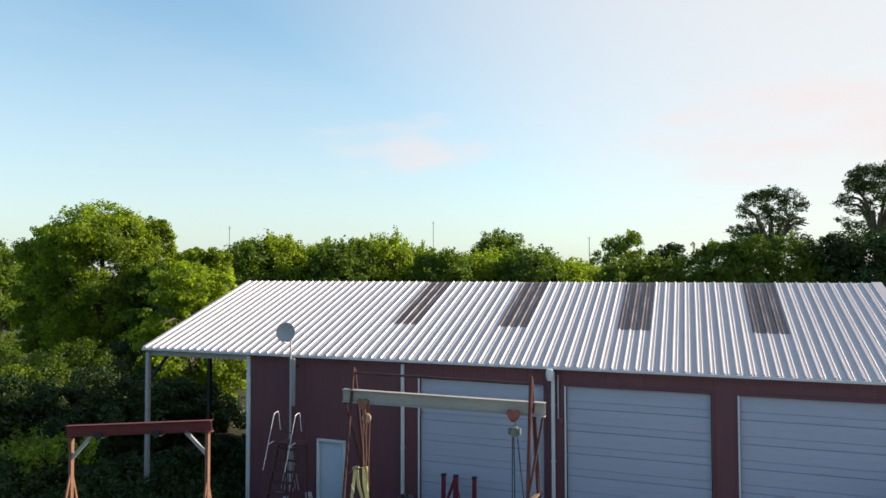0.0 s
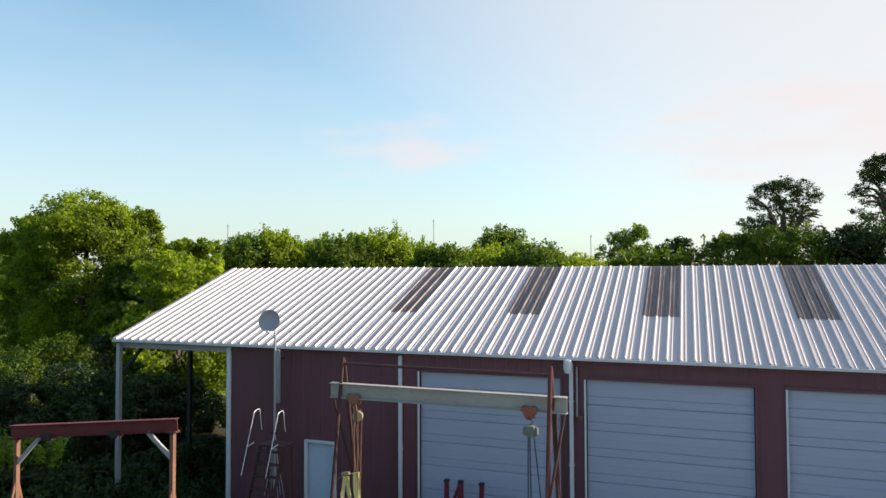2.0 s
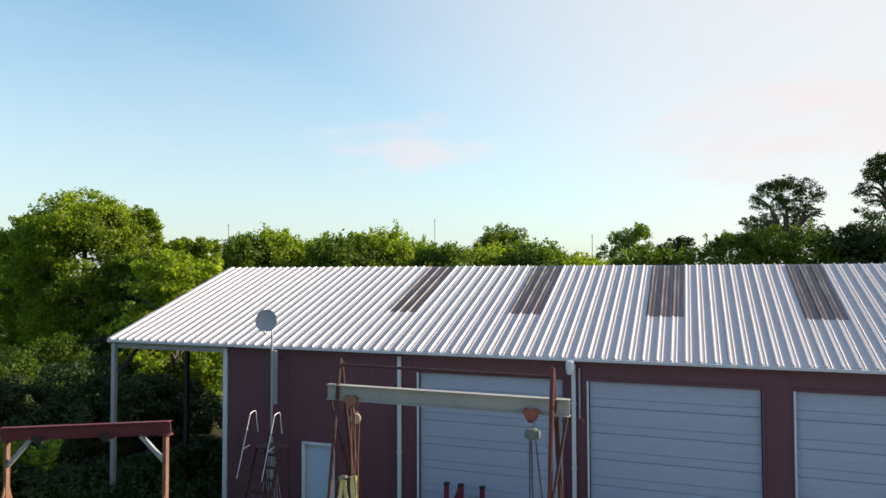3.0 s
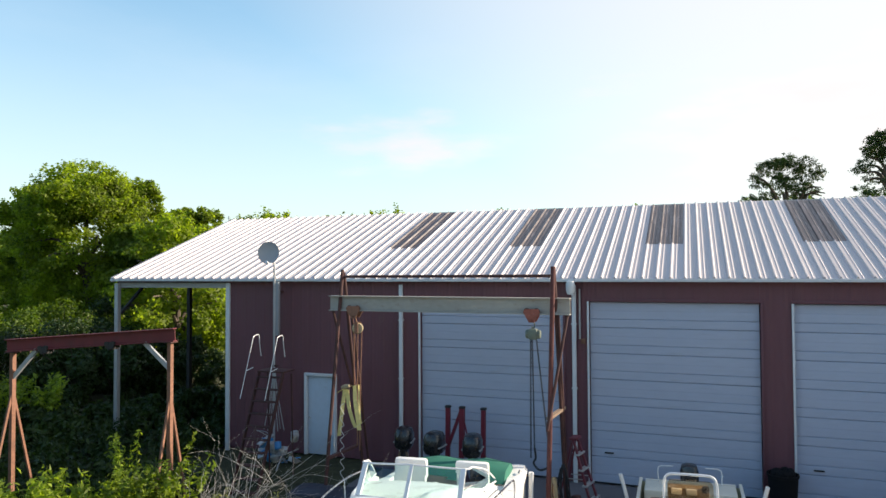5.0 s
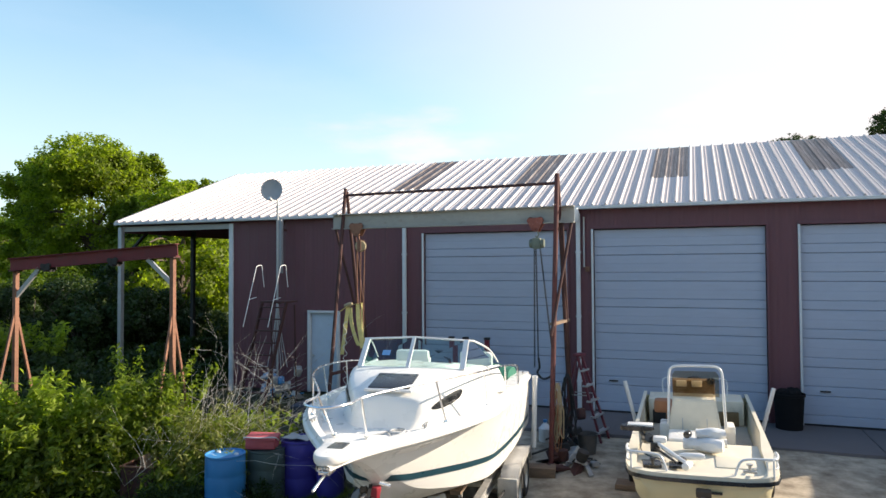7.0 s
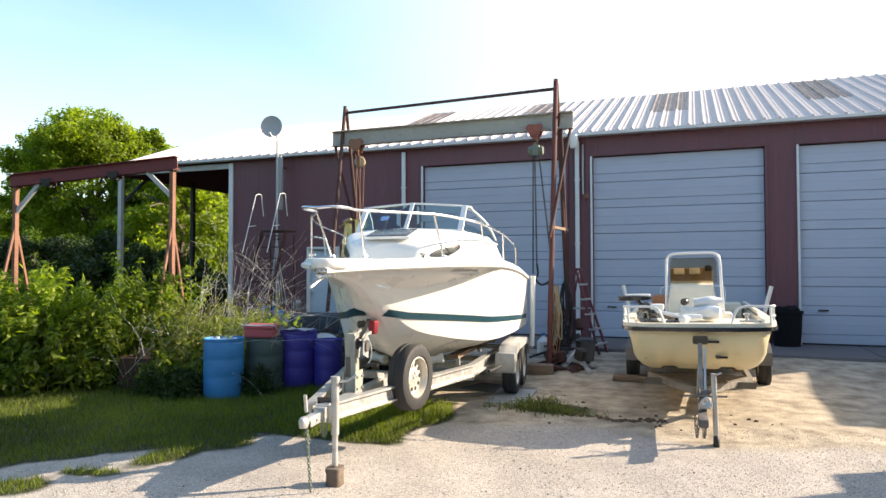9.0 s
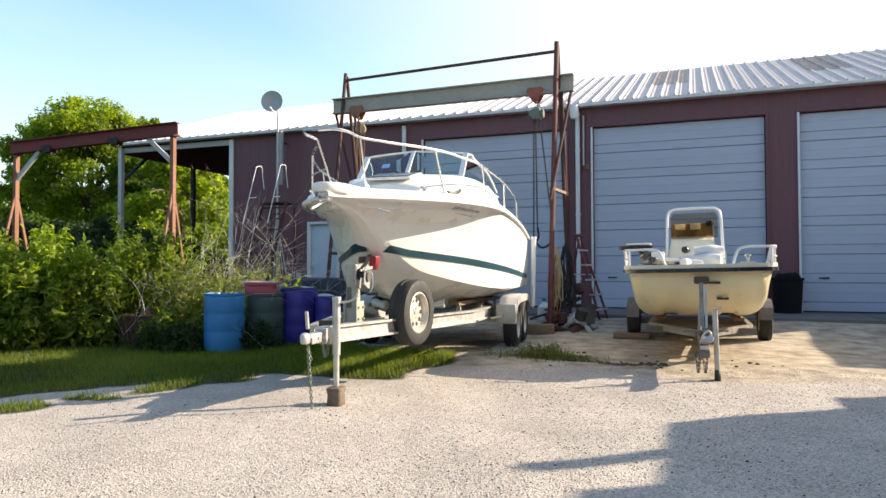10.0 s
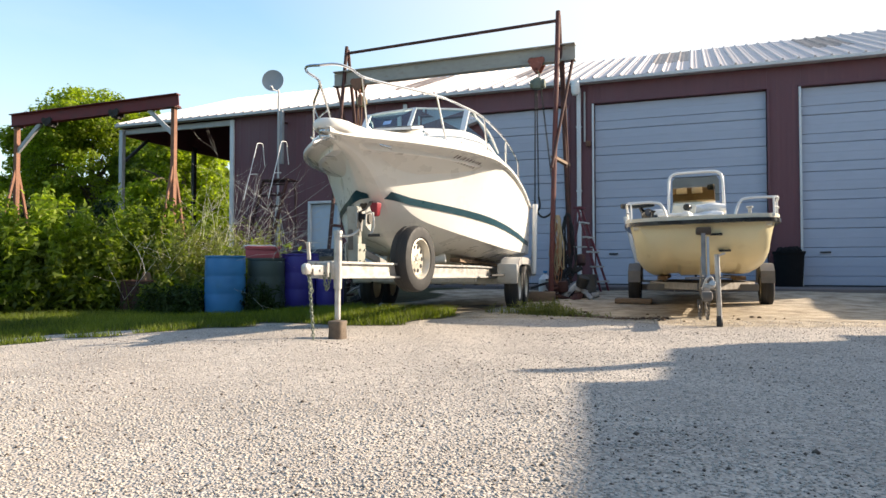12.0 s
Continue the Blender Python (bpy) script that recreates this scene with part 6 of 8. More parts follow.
    for x in (-0.04, 0.03):
        bm = bmesh.new()
        chain(bm, (x, -0.95, 0.33), (x - 0.03, -0.62, 0.30), 0.20, 14, 0.005, 0.024)
        part("safety_chain", bm, M_GALV_DARK, t)


build_skiff_trailer()


# ---- boat hoist gantry ----
def trolley(parent, at, mat):
    x, y, z = at
    tr = new("trolley")
    tr.parent = parent
    tr.matrix_basis = pose(x, y, z)
    bm = bmesh.new()
    for sgn in (1, -1):
        ring = [(-0.16, 0.04), (-0.13, 0.10), (0.13, 0.10), (0.16, 0.04), (0.05, -0.15), (-0.05, -0.15)]
        loft(bm, [[Vector((u, sgn * d, v)) for u, v in ring] for d in (0.085, 0.10)], closed=True, caps=True)
    tube(bm, [(0, -0.10, -0.11), (0, 0.10, -0.11)], 0.022, 10)
    part("plate", bm, mat, tr)
    for sx in (-0.09, 0.09):
        for sy in (-0.055, 0.055):
            bm = bmesh.new()
            lathe(bm, [(0, -0.02), (0.05, -0.02), (0.055, 0.01), (0.065, 0.02), (0, 0.02)], 14, pose(sx, sy, 0.05, 90, 0, 0))
            part("roller", bm, M_RUST, tr)
    return tr


M_LEGRED = material("dull_red_leg_paint", (0.115, 0.030, 0.026), 0.65, vary=0.3, grain=12, coarse=2, stain=(0.16, 0.07, 0.045), stain_amount=0.25)


def build_hoist():
    t = thing("boat_hoist_gantry", "tall rust-brown steel gantry with beige beam and chain hoists", "hoist")
    bm = bmesh.new()
    ibeam(bm, (5.38, -3.61, 4.51), (10.38, -3.71, 4.51), 0.31, 0.16, 0.010, 0.018)
    part("beam", bm, M_BEAM, t, "beige painted steel I-beam")
    bm = bmesh.new()
    tube(bm, [(5.63, -3.55, 5.06), (10.10, -3.85, 5.07)], 0.030, 10)
    part("top_pipe", bm, M_RUST, t)
    legs = [
        ((5.63, -3.55, 5.20), (5.60, -4.35, 0.03), 0.038), ((5.65, -3.53, 5.14), (5.78, -2.75, 0.05), 0.036), ((5.44, -3.62, 4.36), (5.76, -2.95, 1.9), 0.028), ((5.86, -3.60, 4.36), (5.80, -2.70, 1.0), 0.027),
        ((10.10, -3.85, 5.24), (10.03, -4.30, 0.03), 0.044), ((10.11, -3.83, 5.18), (10.14, -2.85, 0.08), 0.036), ((10.33, -3.71, 4.36), (10.04, -4.22, 2.35), 0.028), ((10.16, -3.72, 4.36), (10.15, -2.95, 1.2), 0.027),
    ]
    for a, b, r in legs:
        bm = bmesh.new()
        tube(bm, [a, b], r, 10)
        part("leg", bm, M_LEGRED if r == 0.044 else M_RUST, t)
    for x0, y0, z in ((5.61, -4.12, 1.45), (10.05, -4.15, 2.55)):
        bm = bmesh.new()
        bar(bm, (x0, y0, z), (x0 + 0.09, y0 + 1.05, z), 0.08, 0.05)
        part("strut", bm, M_WOOD if x0 > 8 else M_RUST, t)
    for x, y in ((5.60, -4.35), (5.78, -2.75), (10.03, -4.30), (10.12, -2.85)):
        bm = bmesh.new()
        box(bm, (x, y, float(ground_height(x, y)) + 0.02), (0.26, 0.26, 0.05), bevel=0.008)
        part("foot_plate", bm, M_RUST, t)
    # left trolley with wooden pulley and rope falls
    trolley(t, (5.96, -3.63, 4.36), M_ORANGE_RUST)
    blk = new("pulley_block")
    blk.parent = t
    bm = bmesh.new()
    lathe(bm, [(0, -0.05), (0.10, -0.05), (0.115, -0.03), (0.09, 0), (0.115, 0.03), (0.10, 0.05), (0, 0.05)], 20, pose(6.02, -3.63, 4.00, 90, 0, 20))
    part("sheave", bm, M_ROPE, blk)
    bm = bmesh.new()
    tube(bm, [(5.97, -3.63, 4.22), (6.0, -3.63, 4.08)], 0.018, 8)
    box(bm, (6.02, -3.70, 4.02), (0.08, 0.014, 0.22))
    box(bm, (6.02, -3.56, 4.02), (0.08, 0.014, 0.22))
    part("strap", bm, M_ORANGE_RUST, blk)
    for dx, z1 in ((-0.09, 2.25), (0.0, 1.6), (0.09, 1.5)):
        bm = bmesh.new()
        tube(bm, bend([(6.02 + dx, -3.63, 3.96), (6.0 + dx * 0.8, -3.61, 3.0), (5.98 + dx * 0.6, -3.58, z1)], 4), 0.013, 6)
        part("rope_fall", bm, M_ORANGE_RUST, t)
    # right trolley with chain block
    trolley(t, (9.68, -3.70, 4.36), material("red_worn_paint", (0.27, 0.075, 0.05), 0.6, vary=0.4, grain=30, coarse=6, stain=(0.55, 0.45, 0.38), stain_amount=0.15))
    cb = new("chain_block")
    cb.parent = t
    bm = bmesh.new()
    tube(bm, bend([(9.68, -3.70, 4.24), (9.72, -3.70, 4.16), (9.69, -3.70, 4.10), (9.66, -3.70, 4.13)], 3), 0.014, 6)
    box(bm, (9.69, -3.70, 3.99), (0.16, 0.17, 0.20), bevel=0.03)
    for s in (1, -1):
        lathe(bm, [(0, 0.06), (0.075, 0.055), (0.085, 0.03), (0.085, 0)], 18, pose(9.69 + s * 0.08, -3.70, 3.99, 0, 90 * s, 0))
    part("body", bm, M_BLOCKGREEN, cb, "grey-green chain hoist body")
    for x0, x1, z1, sag in ((9.64, 9.63, 1.72, 0), (9.67, 9.70, 1.9, 0), (9.75, 10.02, 2.0, 0.0)):
        bm = bmesh.new()
        n = int((3.88 - z1) / 0.05)
        chain(bm, (x0, -3.70, 3.88), (x1, -3.72 if x1 < 10 else -4.0, z1), sag, int(n * 1.3), 0.006, 0.026)
        part("chain", bm, M_BLACK, cb)
    bm = bmesh.new()
    tube(bm, bend([(9.70, -3.72, 1.9), (9.72, -3.72, 1.72), (9.68, -3.72, 1.62), (9.80, -3.76, 1.52), (9.98, -3.85, 1.62), (10.04, -4.0, 1.85)], 4), 0.02, 7)
    part("hook_chain", bm, M_BLACK, cb)
    return t


build_hoist()


def draped_strap(bm, pts, w, rot):
    """A flat webbing band hung along a line."""
    d = Vector((math.cos(rot), math.sin(rot), 0)) * w / 2
    nrm = Vector((-math.sin(rot), math.cos(rot), 0)) * 0.004
    line = bend(pts, 4)
    loft(bm, [[p - d - nrm, p + d - nrm, p + d + nrm, p - d + nrm] for p in line], closed=True, caps=True)


sl = thing("lifting_slings", "pale yellow lifting slings hung on the gantry leg", "sling")
for pts, w, rr in ((((5.74, -3.66, 2.76), (5.70, -3.67, 2.45), (5.64, -3.66, 2.05), (5.59, -3.64, 1.78)), 0.075, 0.3),
                   (((5.78, -3.64, 2.74), (5.83, -3.66, 2.40), (5.92, -3.65, 2.10), (5.97, -3.62, 1.97)), 0.085, -0.1),
                   (((5.95, -3.62, 2.82), (5.97, -3.64, 2.5), (6.01, -3.63, 2.2), (6.04, -3.60, 1.92)), 0.085, 0.5),
                   (((6.03, -3.60, 2.84), (6.05, -3.61, 2.5), (6.05, -3.61, 2.2), (6.06, -3.58, 2.05)), 0.05, 0.9),
                   (((5.56, -3.66, 2.66), (5.66, -3.69, 2.72), (5.82, -3.68, 2.80), (6.05, -3.62, 2.85)), 0.06, 1.4)):
    bm = bmesh.new()
    draped_strap(bm, pts, w, rr)
    part("band", bm, M_YELLOW, sl)
bm = bmesh.new()
lathe(bm, [(0, -0.10), (0.035, -0.09), (0.05, 0), (0.035, 0.09), (0, 0.10)], 12, pose(5.76, -3.67, 2.80, 0, 75, 0))
part("knot", bm, M_ROPE, sl)
bm = bmesh.new()
tube(bm, bend([(5.66, -3.72, 2.5 - 0.11 * k) if k % 2 else (5.73, -3.68, 2.46 - 0.11 * k) for k in range(15)], 3), 0.006, 5)
part("cord", bm, M_FRAMEWHITE, sl, "thin pale knotted cord")


def coil(name, label, cat, at, mat, r, drop, turns, seed):
    """A coil of hose or rope hung over a hook."""
    rnd = random.Random(seed)
    t = thing(name, label, cat, at)
    for k in range(turns):
        bm = bmesh.new()
        q = r * rnd.uniform(0.8, 1.15)
        dd = drop * rnd.uniform(0.8, 1.1)
        oy = rnd.uniform(-0.05, 0.05)
        ox = rnd.uniform(-0.05, 0.05)
        pts = []
        for j in range(13):
            a = j / 12 * math.tau
            pts.append((ox * (1 - math.cos(a)) + q * math.sin(a) + 0.03 * rnd.uniform(-1, 1), oy + 0.02 * math.cos(3 * a), -dd / 2 + dd / 2 * math.cos(a)))
        tube(bm, bend(pts, 2), 0.010, 6, cap=False)
        part("loop", bm, mat, t)
    return t


coil("hose_coil", "tan garden hose coiled over the gantry leg", "hose", (10.12, -4.14, 1.52), M_ROPE, 0.055, 1.0, 9, 4)
coil("orange_cord_coil", "orange extension cord looped over the gantry leg", "cable", (10.05, -4.13, 1.44), M_ORANGE, 0.05, 1.10, 4, 5)
coil("dark_cable_coil", "dark cable and strap bundle hung on the gantry", "cable", (10.20, -3.6, 1.60), M_BLACK, 0.09, 1.15, 8, 6)


# ---- red gantry in the weeds ----
def build_red_gantry():
    t = thing("red_gantry", "faded red steel gantry on rusty braced posts", "hoist")
    a, b = Vector((-0.93, -5.94, 3.66)), Vector((2.81, -5.26, 3.93))
    bm = bmesh.new()
    ibeam(bm, a, b, 0.26, 0.15, 0.008, 0.016)
    part("beam", bm, M_RED_BEAM, t, "faded red steel I-beam")
    d = (b - a).normalized()
    across = Vector((-d.y, d.x, 0)).normalized()
    for p, inner in ((a + d * 0.14, 1), (b - d * 0.10, -1)):
        top = p - Vector((0, 0, 0.13))
        bm = bmesh.new()
        bar(bm, top, (top.x, top.y, -0.10), 0.085, 0.085)
        part("post", bm, M_ORANGE_RUST, t)
        for s in (1, -1):
            bm = bmesh.new()
            foot = Vector((top.x, top.y, -0.10)) + across * s * 0.75
            bar(bm, (top.x, top.y, 2.75), foot, 0.045, 0.045)
            part("brace", bm, M_ORANGE_RUST, t)
        bm = bmesh.new()
        bar(bm, top + d * inner * 0.55 + Vector((0, 0, 0.0)), top + Vector((0, 0, -0.55)), 0.06, 0.08)
        part("knee_brace", bm, M_STEEL, t)
        bm = bmesh.new()
        box(bm, (top.x, top.y, top.z - 0.01), (0.20, 0.20, 0.02))
        part("cap_plate", bm, M_RUST, t)
    for f in (0.24, 0.64):
        p = a.lerp(b, f)
        bm = bmesh.new()
        for s in (-1, 1):
            for o in (-0.07, 0.07):
                lathe(bm, [(0, -0.02), (0.04, -0.02), (0.05, 0.02), (0, 0.02)], 12, Matrix.Translation(p + d * o + across * s * 0.09 - Vector((0, 0, 0.09))) @ pose(0, 0, 0, 90, 0, 10))
            box(bm, tuple(p + across * s * 0.10 - Vector((0, 0, 0.12))), (0.22, 0.015, 0.12))
        box(bm, tuple(p - Vector((0, 0, 0.19))), (0.06, 0.22, 0.05))
        part("trolley", bm, M_DARK, t)
    return t


build_red_gantry()


# ---- satellite dish on its mast ----
def build_dish():
    t = thing("satellite_dish", "grey satellite dish on a tall steel mast by the wall", "antenna", (1.84, -0.42, 0.0))
    bm = bmesh.new()
    tube(bm, [(0, 0, 0.1), (0, 0, 5.28)], 0.030, 10)
    part("mast", bm, M_STEEL, t)
    bm = bmesh.new()
    box(bm, (0.05, 0.06, 4.15), (0.13, 0.10, 1.45), bevel=0.015)
    part("mast_sleeve", bm, M_DISH, t)
    bm = bmesh.new()
    box(bm, (0.0, 0.0, 2.62), (0.22, 0.05, 0.05))
    box(bm, (0, 0.2, 4.6), (0.05, 0.42, 0.05))
    part("wall_bracket", bm, M_RUST, t)
    for k in range(6):
        bm = bmesh.new()
        a = k * math.tau / 6 + 0.2
        tube(bm, bend([(0.02 * math.cos(a), 0.02 * math.sin(a), 2.6), (0.10 * math.cos(a), 0.07 * math.sin(a), 1.9), (0.30 * math.cos(a), 0.16 * math.sin(a) , 0.9)], 3), 0.010, 5)
        part("guy_rod", bm, M_STEEL, t)
    aim = look((-0.13, -0.07, 5.66), (4.2, -9.0, 7.6)) @ pose(0, 0, 0, 180, 0, 0)
    bm = bmesh.new()
    prof = [(0.0, 0.0), (0.10, 0.008), (0.20, 0.032), (0.27, 0.058), (0.285, 0.066), (0.288, 0.058), (0.20, 0.018), (0.10, -0.010), (0.0, -0.018)]
    lathe(bm, [(r, z) for r, z in prof], 32, aim @ Matrix.Diagonal((1, 1.08, 1, 1)))
    part("reflector", bm, M_DISH, t)
    bm = bmesh.new()
    tube(bm, bend([(0, 0, 5.25), (-0.02, 0.02, 5.40), (-0.10, 0.0, 5.60)], 4), 0.025, 8)
    box(bm, (-0.11, -0.01, 5.62), (0.09, 0.07, 0.14), bevel=0.01)
    part("dish_bracket", bm, M_STEEL, t)
    bm = bmesh.new()
    tube(bm, [(-0.04, -0.03, 5.40), (0.05, -0.38, 5.36)], 0.014, 6)
    lathe(bm, [(0, -0.06), (0.025, -0.06), (0.035, 0.05), (0, 0.06)], 10, pose(0.05, -0.40, 5.40, 60, 0, 0))
    part("feed_arm", bm, M_FRAMEWHITE, t)


build_dish()


# ---- boarding stairs by the wall ----
def build_stairs():
    t = thing("boarding_stairs", "steel boarding stairs with white tubular handrails", "stairs", (0, 0, 0))
    x0, x1 = 2.52, 3.20
    top_y, top_z = -2.05, 2.72
    foot_y, foot_z = -3.15, 0.0
    for x in (x0, x1):
        bm = bmesh.new()
        bar(bm, (x, top_y, top_z), (x, foot_y, foot_z), 0.035, 0.09)
        part("stringer", bm, M_RUST, t)
        bm = bmesh.new()
        tube(bm, bend([(x, -2.80, 2.20), (x, -2.56, 2.86), (x, -2.33, 3.50), (x, -2.28, 3.60), (x, -2.14, 3.63), (x, -2.07, 3.60), (x, -2.04, 3.40), (x, -1.98, 3.1)], 4), 0.0095, 8)
        part("handrail", bm, M_FRAMEWHITE, t, "white tubular handrail")
        bm = bmesh.new()
        tube(bm, [(x, -2.58, 2.82), (x, -2.30, 2.86)], 0.0095, 6)
        part("rail_strut", bm, M_FRAMEWHITE, t)
        bm = bmesh.new()
        bar(bm, (x, -1.70, 2.66), (x, -1.60, 0.0), 0.028)
        part("rear_leg", bm, M_RUST, t)
    for k in range(10):
        f = (k + 0.5) / 10
        bm = bmesh.new()
        box(bm, ((x0 + x1) / 2, foot_y + (top_y - foot_y) * f, foot_z + (top_z - foot_z) * f + 0.03), (x1 - x0 - 0.05, 0.17, 0.022), bevel=0.005)
        part("tread", bm, M_RUST, t)
    bm = bmesh.new()
    box(bm, ((x0 + x1) / 2, -1.85, top_z + 0.02), (x1 - x0 + 0.06, 0.5, 0.04), bevel=0.006)
    part("platform", bm, M_RUST, t)


build_stairs()


# ---- drums and clutter by the verge ----
def drum(name, label, at, r, h, mat, ring_mat=None):
    t = thing(name, label, "drum", (at[0], at[1], float(ground_height(at[0], at[1])) - 0.01), 0.0, "drums by the verge")
    bm = bmesh.new()
    lathe(bm, [(0, 0), (r * 0.95, 0), (r * 0.985, 0.02), (r * 0.99, h * 0.22), (r * 1.0, h * 0.34), (r * 0.985, h * 0.36), (r * 1.0, h * 0.38), (r * 1.0, h * 0.64), (r * 0.985, h * 0.66), (r, h * 0.68), (r * 0.985, h * 0.93), (r * 0.96, h * 0.955),
               (r * 1.0, h * 0.965), (r * 1.0, h), (r * 0.95, h), (r * 0.94, h - 0.025), (0, h - 0.02)], 36)
    part("body", bm, mat, t)
    for dx in (0.55, -0.55):
        bm = bmesh.new()
        lathe(bm, [(0, 0.02), (0.028, 0.02), (0.034, 0.0), (0.034, -0.01)], 12, pose(dx * r, 0.05, h - 0.018))
        part("bung", bm, M_FRAMEWHITE if mat is M_BLUE else mat, t)
    return t


drum("blue_drum", "bright blue plastic drum with closed lid", (5.74, -7.50), 0.295, 0.885, M_BLUE)
drum("green_drum", "dull green drum with red cooler on it", (6.07, -6.93), 0.29, 0.84, M_GREENDRUM)
drum("indigo_drum", "dark indigo plastic drum full of scraps", (6.42, -6.52), 0.30, 0.885, M_PURPLE)
drum("small_blue_drum", "smaller dark blue plastic drum", (6.93, -6.45), 0.22, 0.74, M_PURPLE)

cool_z = float(ground_height(6.07, -6.93)) + 0.82
c = thing("red_cooler", "faded red plastic cooler on the green drum", "cooler", (6.0, -6.93, cool_z), 18)
bm = bmesh.new()
box(bm, (0, 0, 0.08), (0.46, 0.32, 0.15), bevel=0.03)
part("body", bm, M_REDFADE, c)
bm = bmesh.new()
box(bm, (0.0, 0, 0.175), (0.48, 0.34, 0.05), pose(0, 0, 0, 3, 2, 0), 0.02)
part("lid", bm, M_REDFADE, c)
bm = bmesh.new()
tube(bm, bend([(-0.25, 0, 0.12), (-0.24, -0.17, 0.20), (0, -0.20, 0.20), (0.24, -0.17, 0.20), (0.25, 0, 0.12)], 3), 0.010, 6)
part("handle", bm, M_FRAMEWHITE, c)

top = float(ground_height(6.42, -6.52)) + 0.865
s = thing("scrap_sheet", "crumpled pale plastic sheet on the indigo drum", "sheet", (6.42, -6.52, top))
bm = bmesh.new()
loft(bm, [[Vector((x, y, 0.012 + 0.035 * noise.noise((x * 7, y * 7, 3.1)) + 0.02)) for x in np.linspace(-0.26, 0.24, 9)] for y in np.linspace(-0.17, 0.17, 7)])
part("sheet", bm, M_STEEL, s)

bz = float(ground_height(3.95, -7.25))
b = thing("rusty_planter", "rust-brown metal box half hidden in weeds", "box", (3.95, -7.22, bz - 0.02), 12)
for sx, sy, wx, wy in ((0, -0.26, 0.56, 0.02), (0, 0.26, 0.56, 0.02), (-0.27, 0, 0.02, 0.50), (0.27, 0, 0.02, 0.50)):
    bm = bmesh.new()
    box(bm, (sx, sy, 0.26), (wx, wy, 0.52), bevel=0.004)
    part("side", bm, M_RUST, b)
    bm = bmesh.new()
    box(bm, (sx, sy, 0.525), (wx + 0.03, wy + 0.03, 0.02), bevel=0.005)
    part("rim", bm, M_ORANGE_RUST, b)
bm = bmesh.new()
box(bm, (0, 0, 0.40), (0.52, 0.50, 0.03))
part("soil", bm, M_DARK, b)
bm = bmesh.new()
loft(bm, [[Vector((-0.08, -0.1, 0.42)), Vector((0.08, -0.1, 0.42)), Vector((0.0, -0.1, 0.66))], [Vector((-0.08, 0.1, 0.42)), Vector((0.08, 0.1, 0.42)), Vector((0.0, 0.1, 0.66))]], closed=True, caps=True)
part("stone_wedge", bm, M_WOOD, b)

w = thing("white_basin", "white enamel basin turned on its side", "basin", (6.55, -5.9, float(ground_height(6.55, -5.9)) + 0.64), 20)
bm = bmesh.new()
lathe(bm, [(0, -0.06), (0.12, -0.06), (0.19, 0.03), (0.21, 0.035), (0.20, 0.045), (0.13, -0.045), (0, -0.045)], 24, pose(0, 0, 0, 24, 10, 0))
part("bowl", bm, M_FRAMEWHITE, w)
bm = bmesh.new()
box(bm, (0, 0.05, -0.36), (0.6, 0.45, 0.58), bevel=0.02)
part("crate", bm, M_DARK, w)


# stacked scrap between the drums and the wall
def pile(name, label, cat, at, n, mats, seed, span=(0.8, 0.5, 0.5)):
    rnd = random.Random(seed)
    t = thing(name, label, cat, at)
    for k in range(n):
        bm = bmesh.new()
        m = pose(rnd.uniform(-1, 1) * span[0], rnd.uniform(-1, 1) * span[1], 0.03 + rnd.random() ** 1.6 * span[2], rnd.uniform(-30, 30), rnd.uniform(-30, 30), rnd.uniform(0, 180))
        kind = rnd.random()
        if kind < 0.35:
            box(bm, (0, 0, 0), (rnd.uniform(.15, .6), rnd.uniform(.06, .25), rnd.uniform(.02, .12)), m, 0.006)
        elif kind < 0.7:
            tube(bm, [m @ Vector(p) for p in bend([(-0.3, 0, 0), (0, rnd.uniform(-.1, .1), 0.03), (rnd.uniform(.2, .4), 0.05, 0)], 3)], rnd.uniform(0.008, 0.025), 6)
        else:
            lathe(bm, [(0, 0), (0.08, 0), (0.1, 0.05), (0.1, 0.18), (0.06, 0.2), (0, 0.2)], 12, m)
        part("scrap", bm, rnd.choice(mats), t)
    return t


pile("scrap_pile", "pile of scrap pipe and boards behind the drums", "scrap", (6.3, -4.6, 0.02), 26, [M_DARK, M_RUST, M_WOOD, M_STEEL, M_BLACK], 11, (0.9, 0.7, 0.75))
pile("tool_clutter", "loose tools and offcuts heaped at the gantry foot", "clutter", (10.30, -4.05, 0.05), 22, [M_STEEL, M_RUST, M_BLACK, M_DARK, M_GALV], 12, (0.42, 0.35, 0.22))
pile("engine_parts", "dark engine parts piled at the gantry foot", "clutter", (10.12, -3.15, 0.10), 18, [M_DARK, M_BLACK, M_RUST, M_COWL], 13, (0.3, 0.35, 0.75))
pile("wall_clutter", "pale cans and cable heaped by the entry door", "clutter", (2.35, -0.95, 0.2), 26, [M_STEEL, M_DISH, M_GALV, M_BLUE], 14, (0.42, 0.25, 0.75))

# dark workbench under a tarpaulin between the drums and the wall
M_TARP = material("dark_blue_tarpaulin", (0.020, 0.024, 0.040), 0.55, vary=0.3, grain=6, coarse=1.5, bump=0.3, bump_scale=12)
wb = thing("workbench", "dark steel workbench draped with a dark blue tarpaulin", "bench", (6.0, -4.45, float(ground_height(6.0, -4.45))), 4)
bm = bmesh.new()
box(bm, (0, 0, 0.93), (1.66, 0.62, 0.05), bevel=0.006)
part("top", bm, M_DARK, wb)
for x in (-0.76, 0.76):
    for y in (-0.26, 0.26):
        bm = bmesh.new()
        bar(bm, (x, y, -0.02), (x, y, 0.91), 0.05)
        part("leg", bm, M_RUST, wb)
bm = bmesh.new()
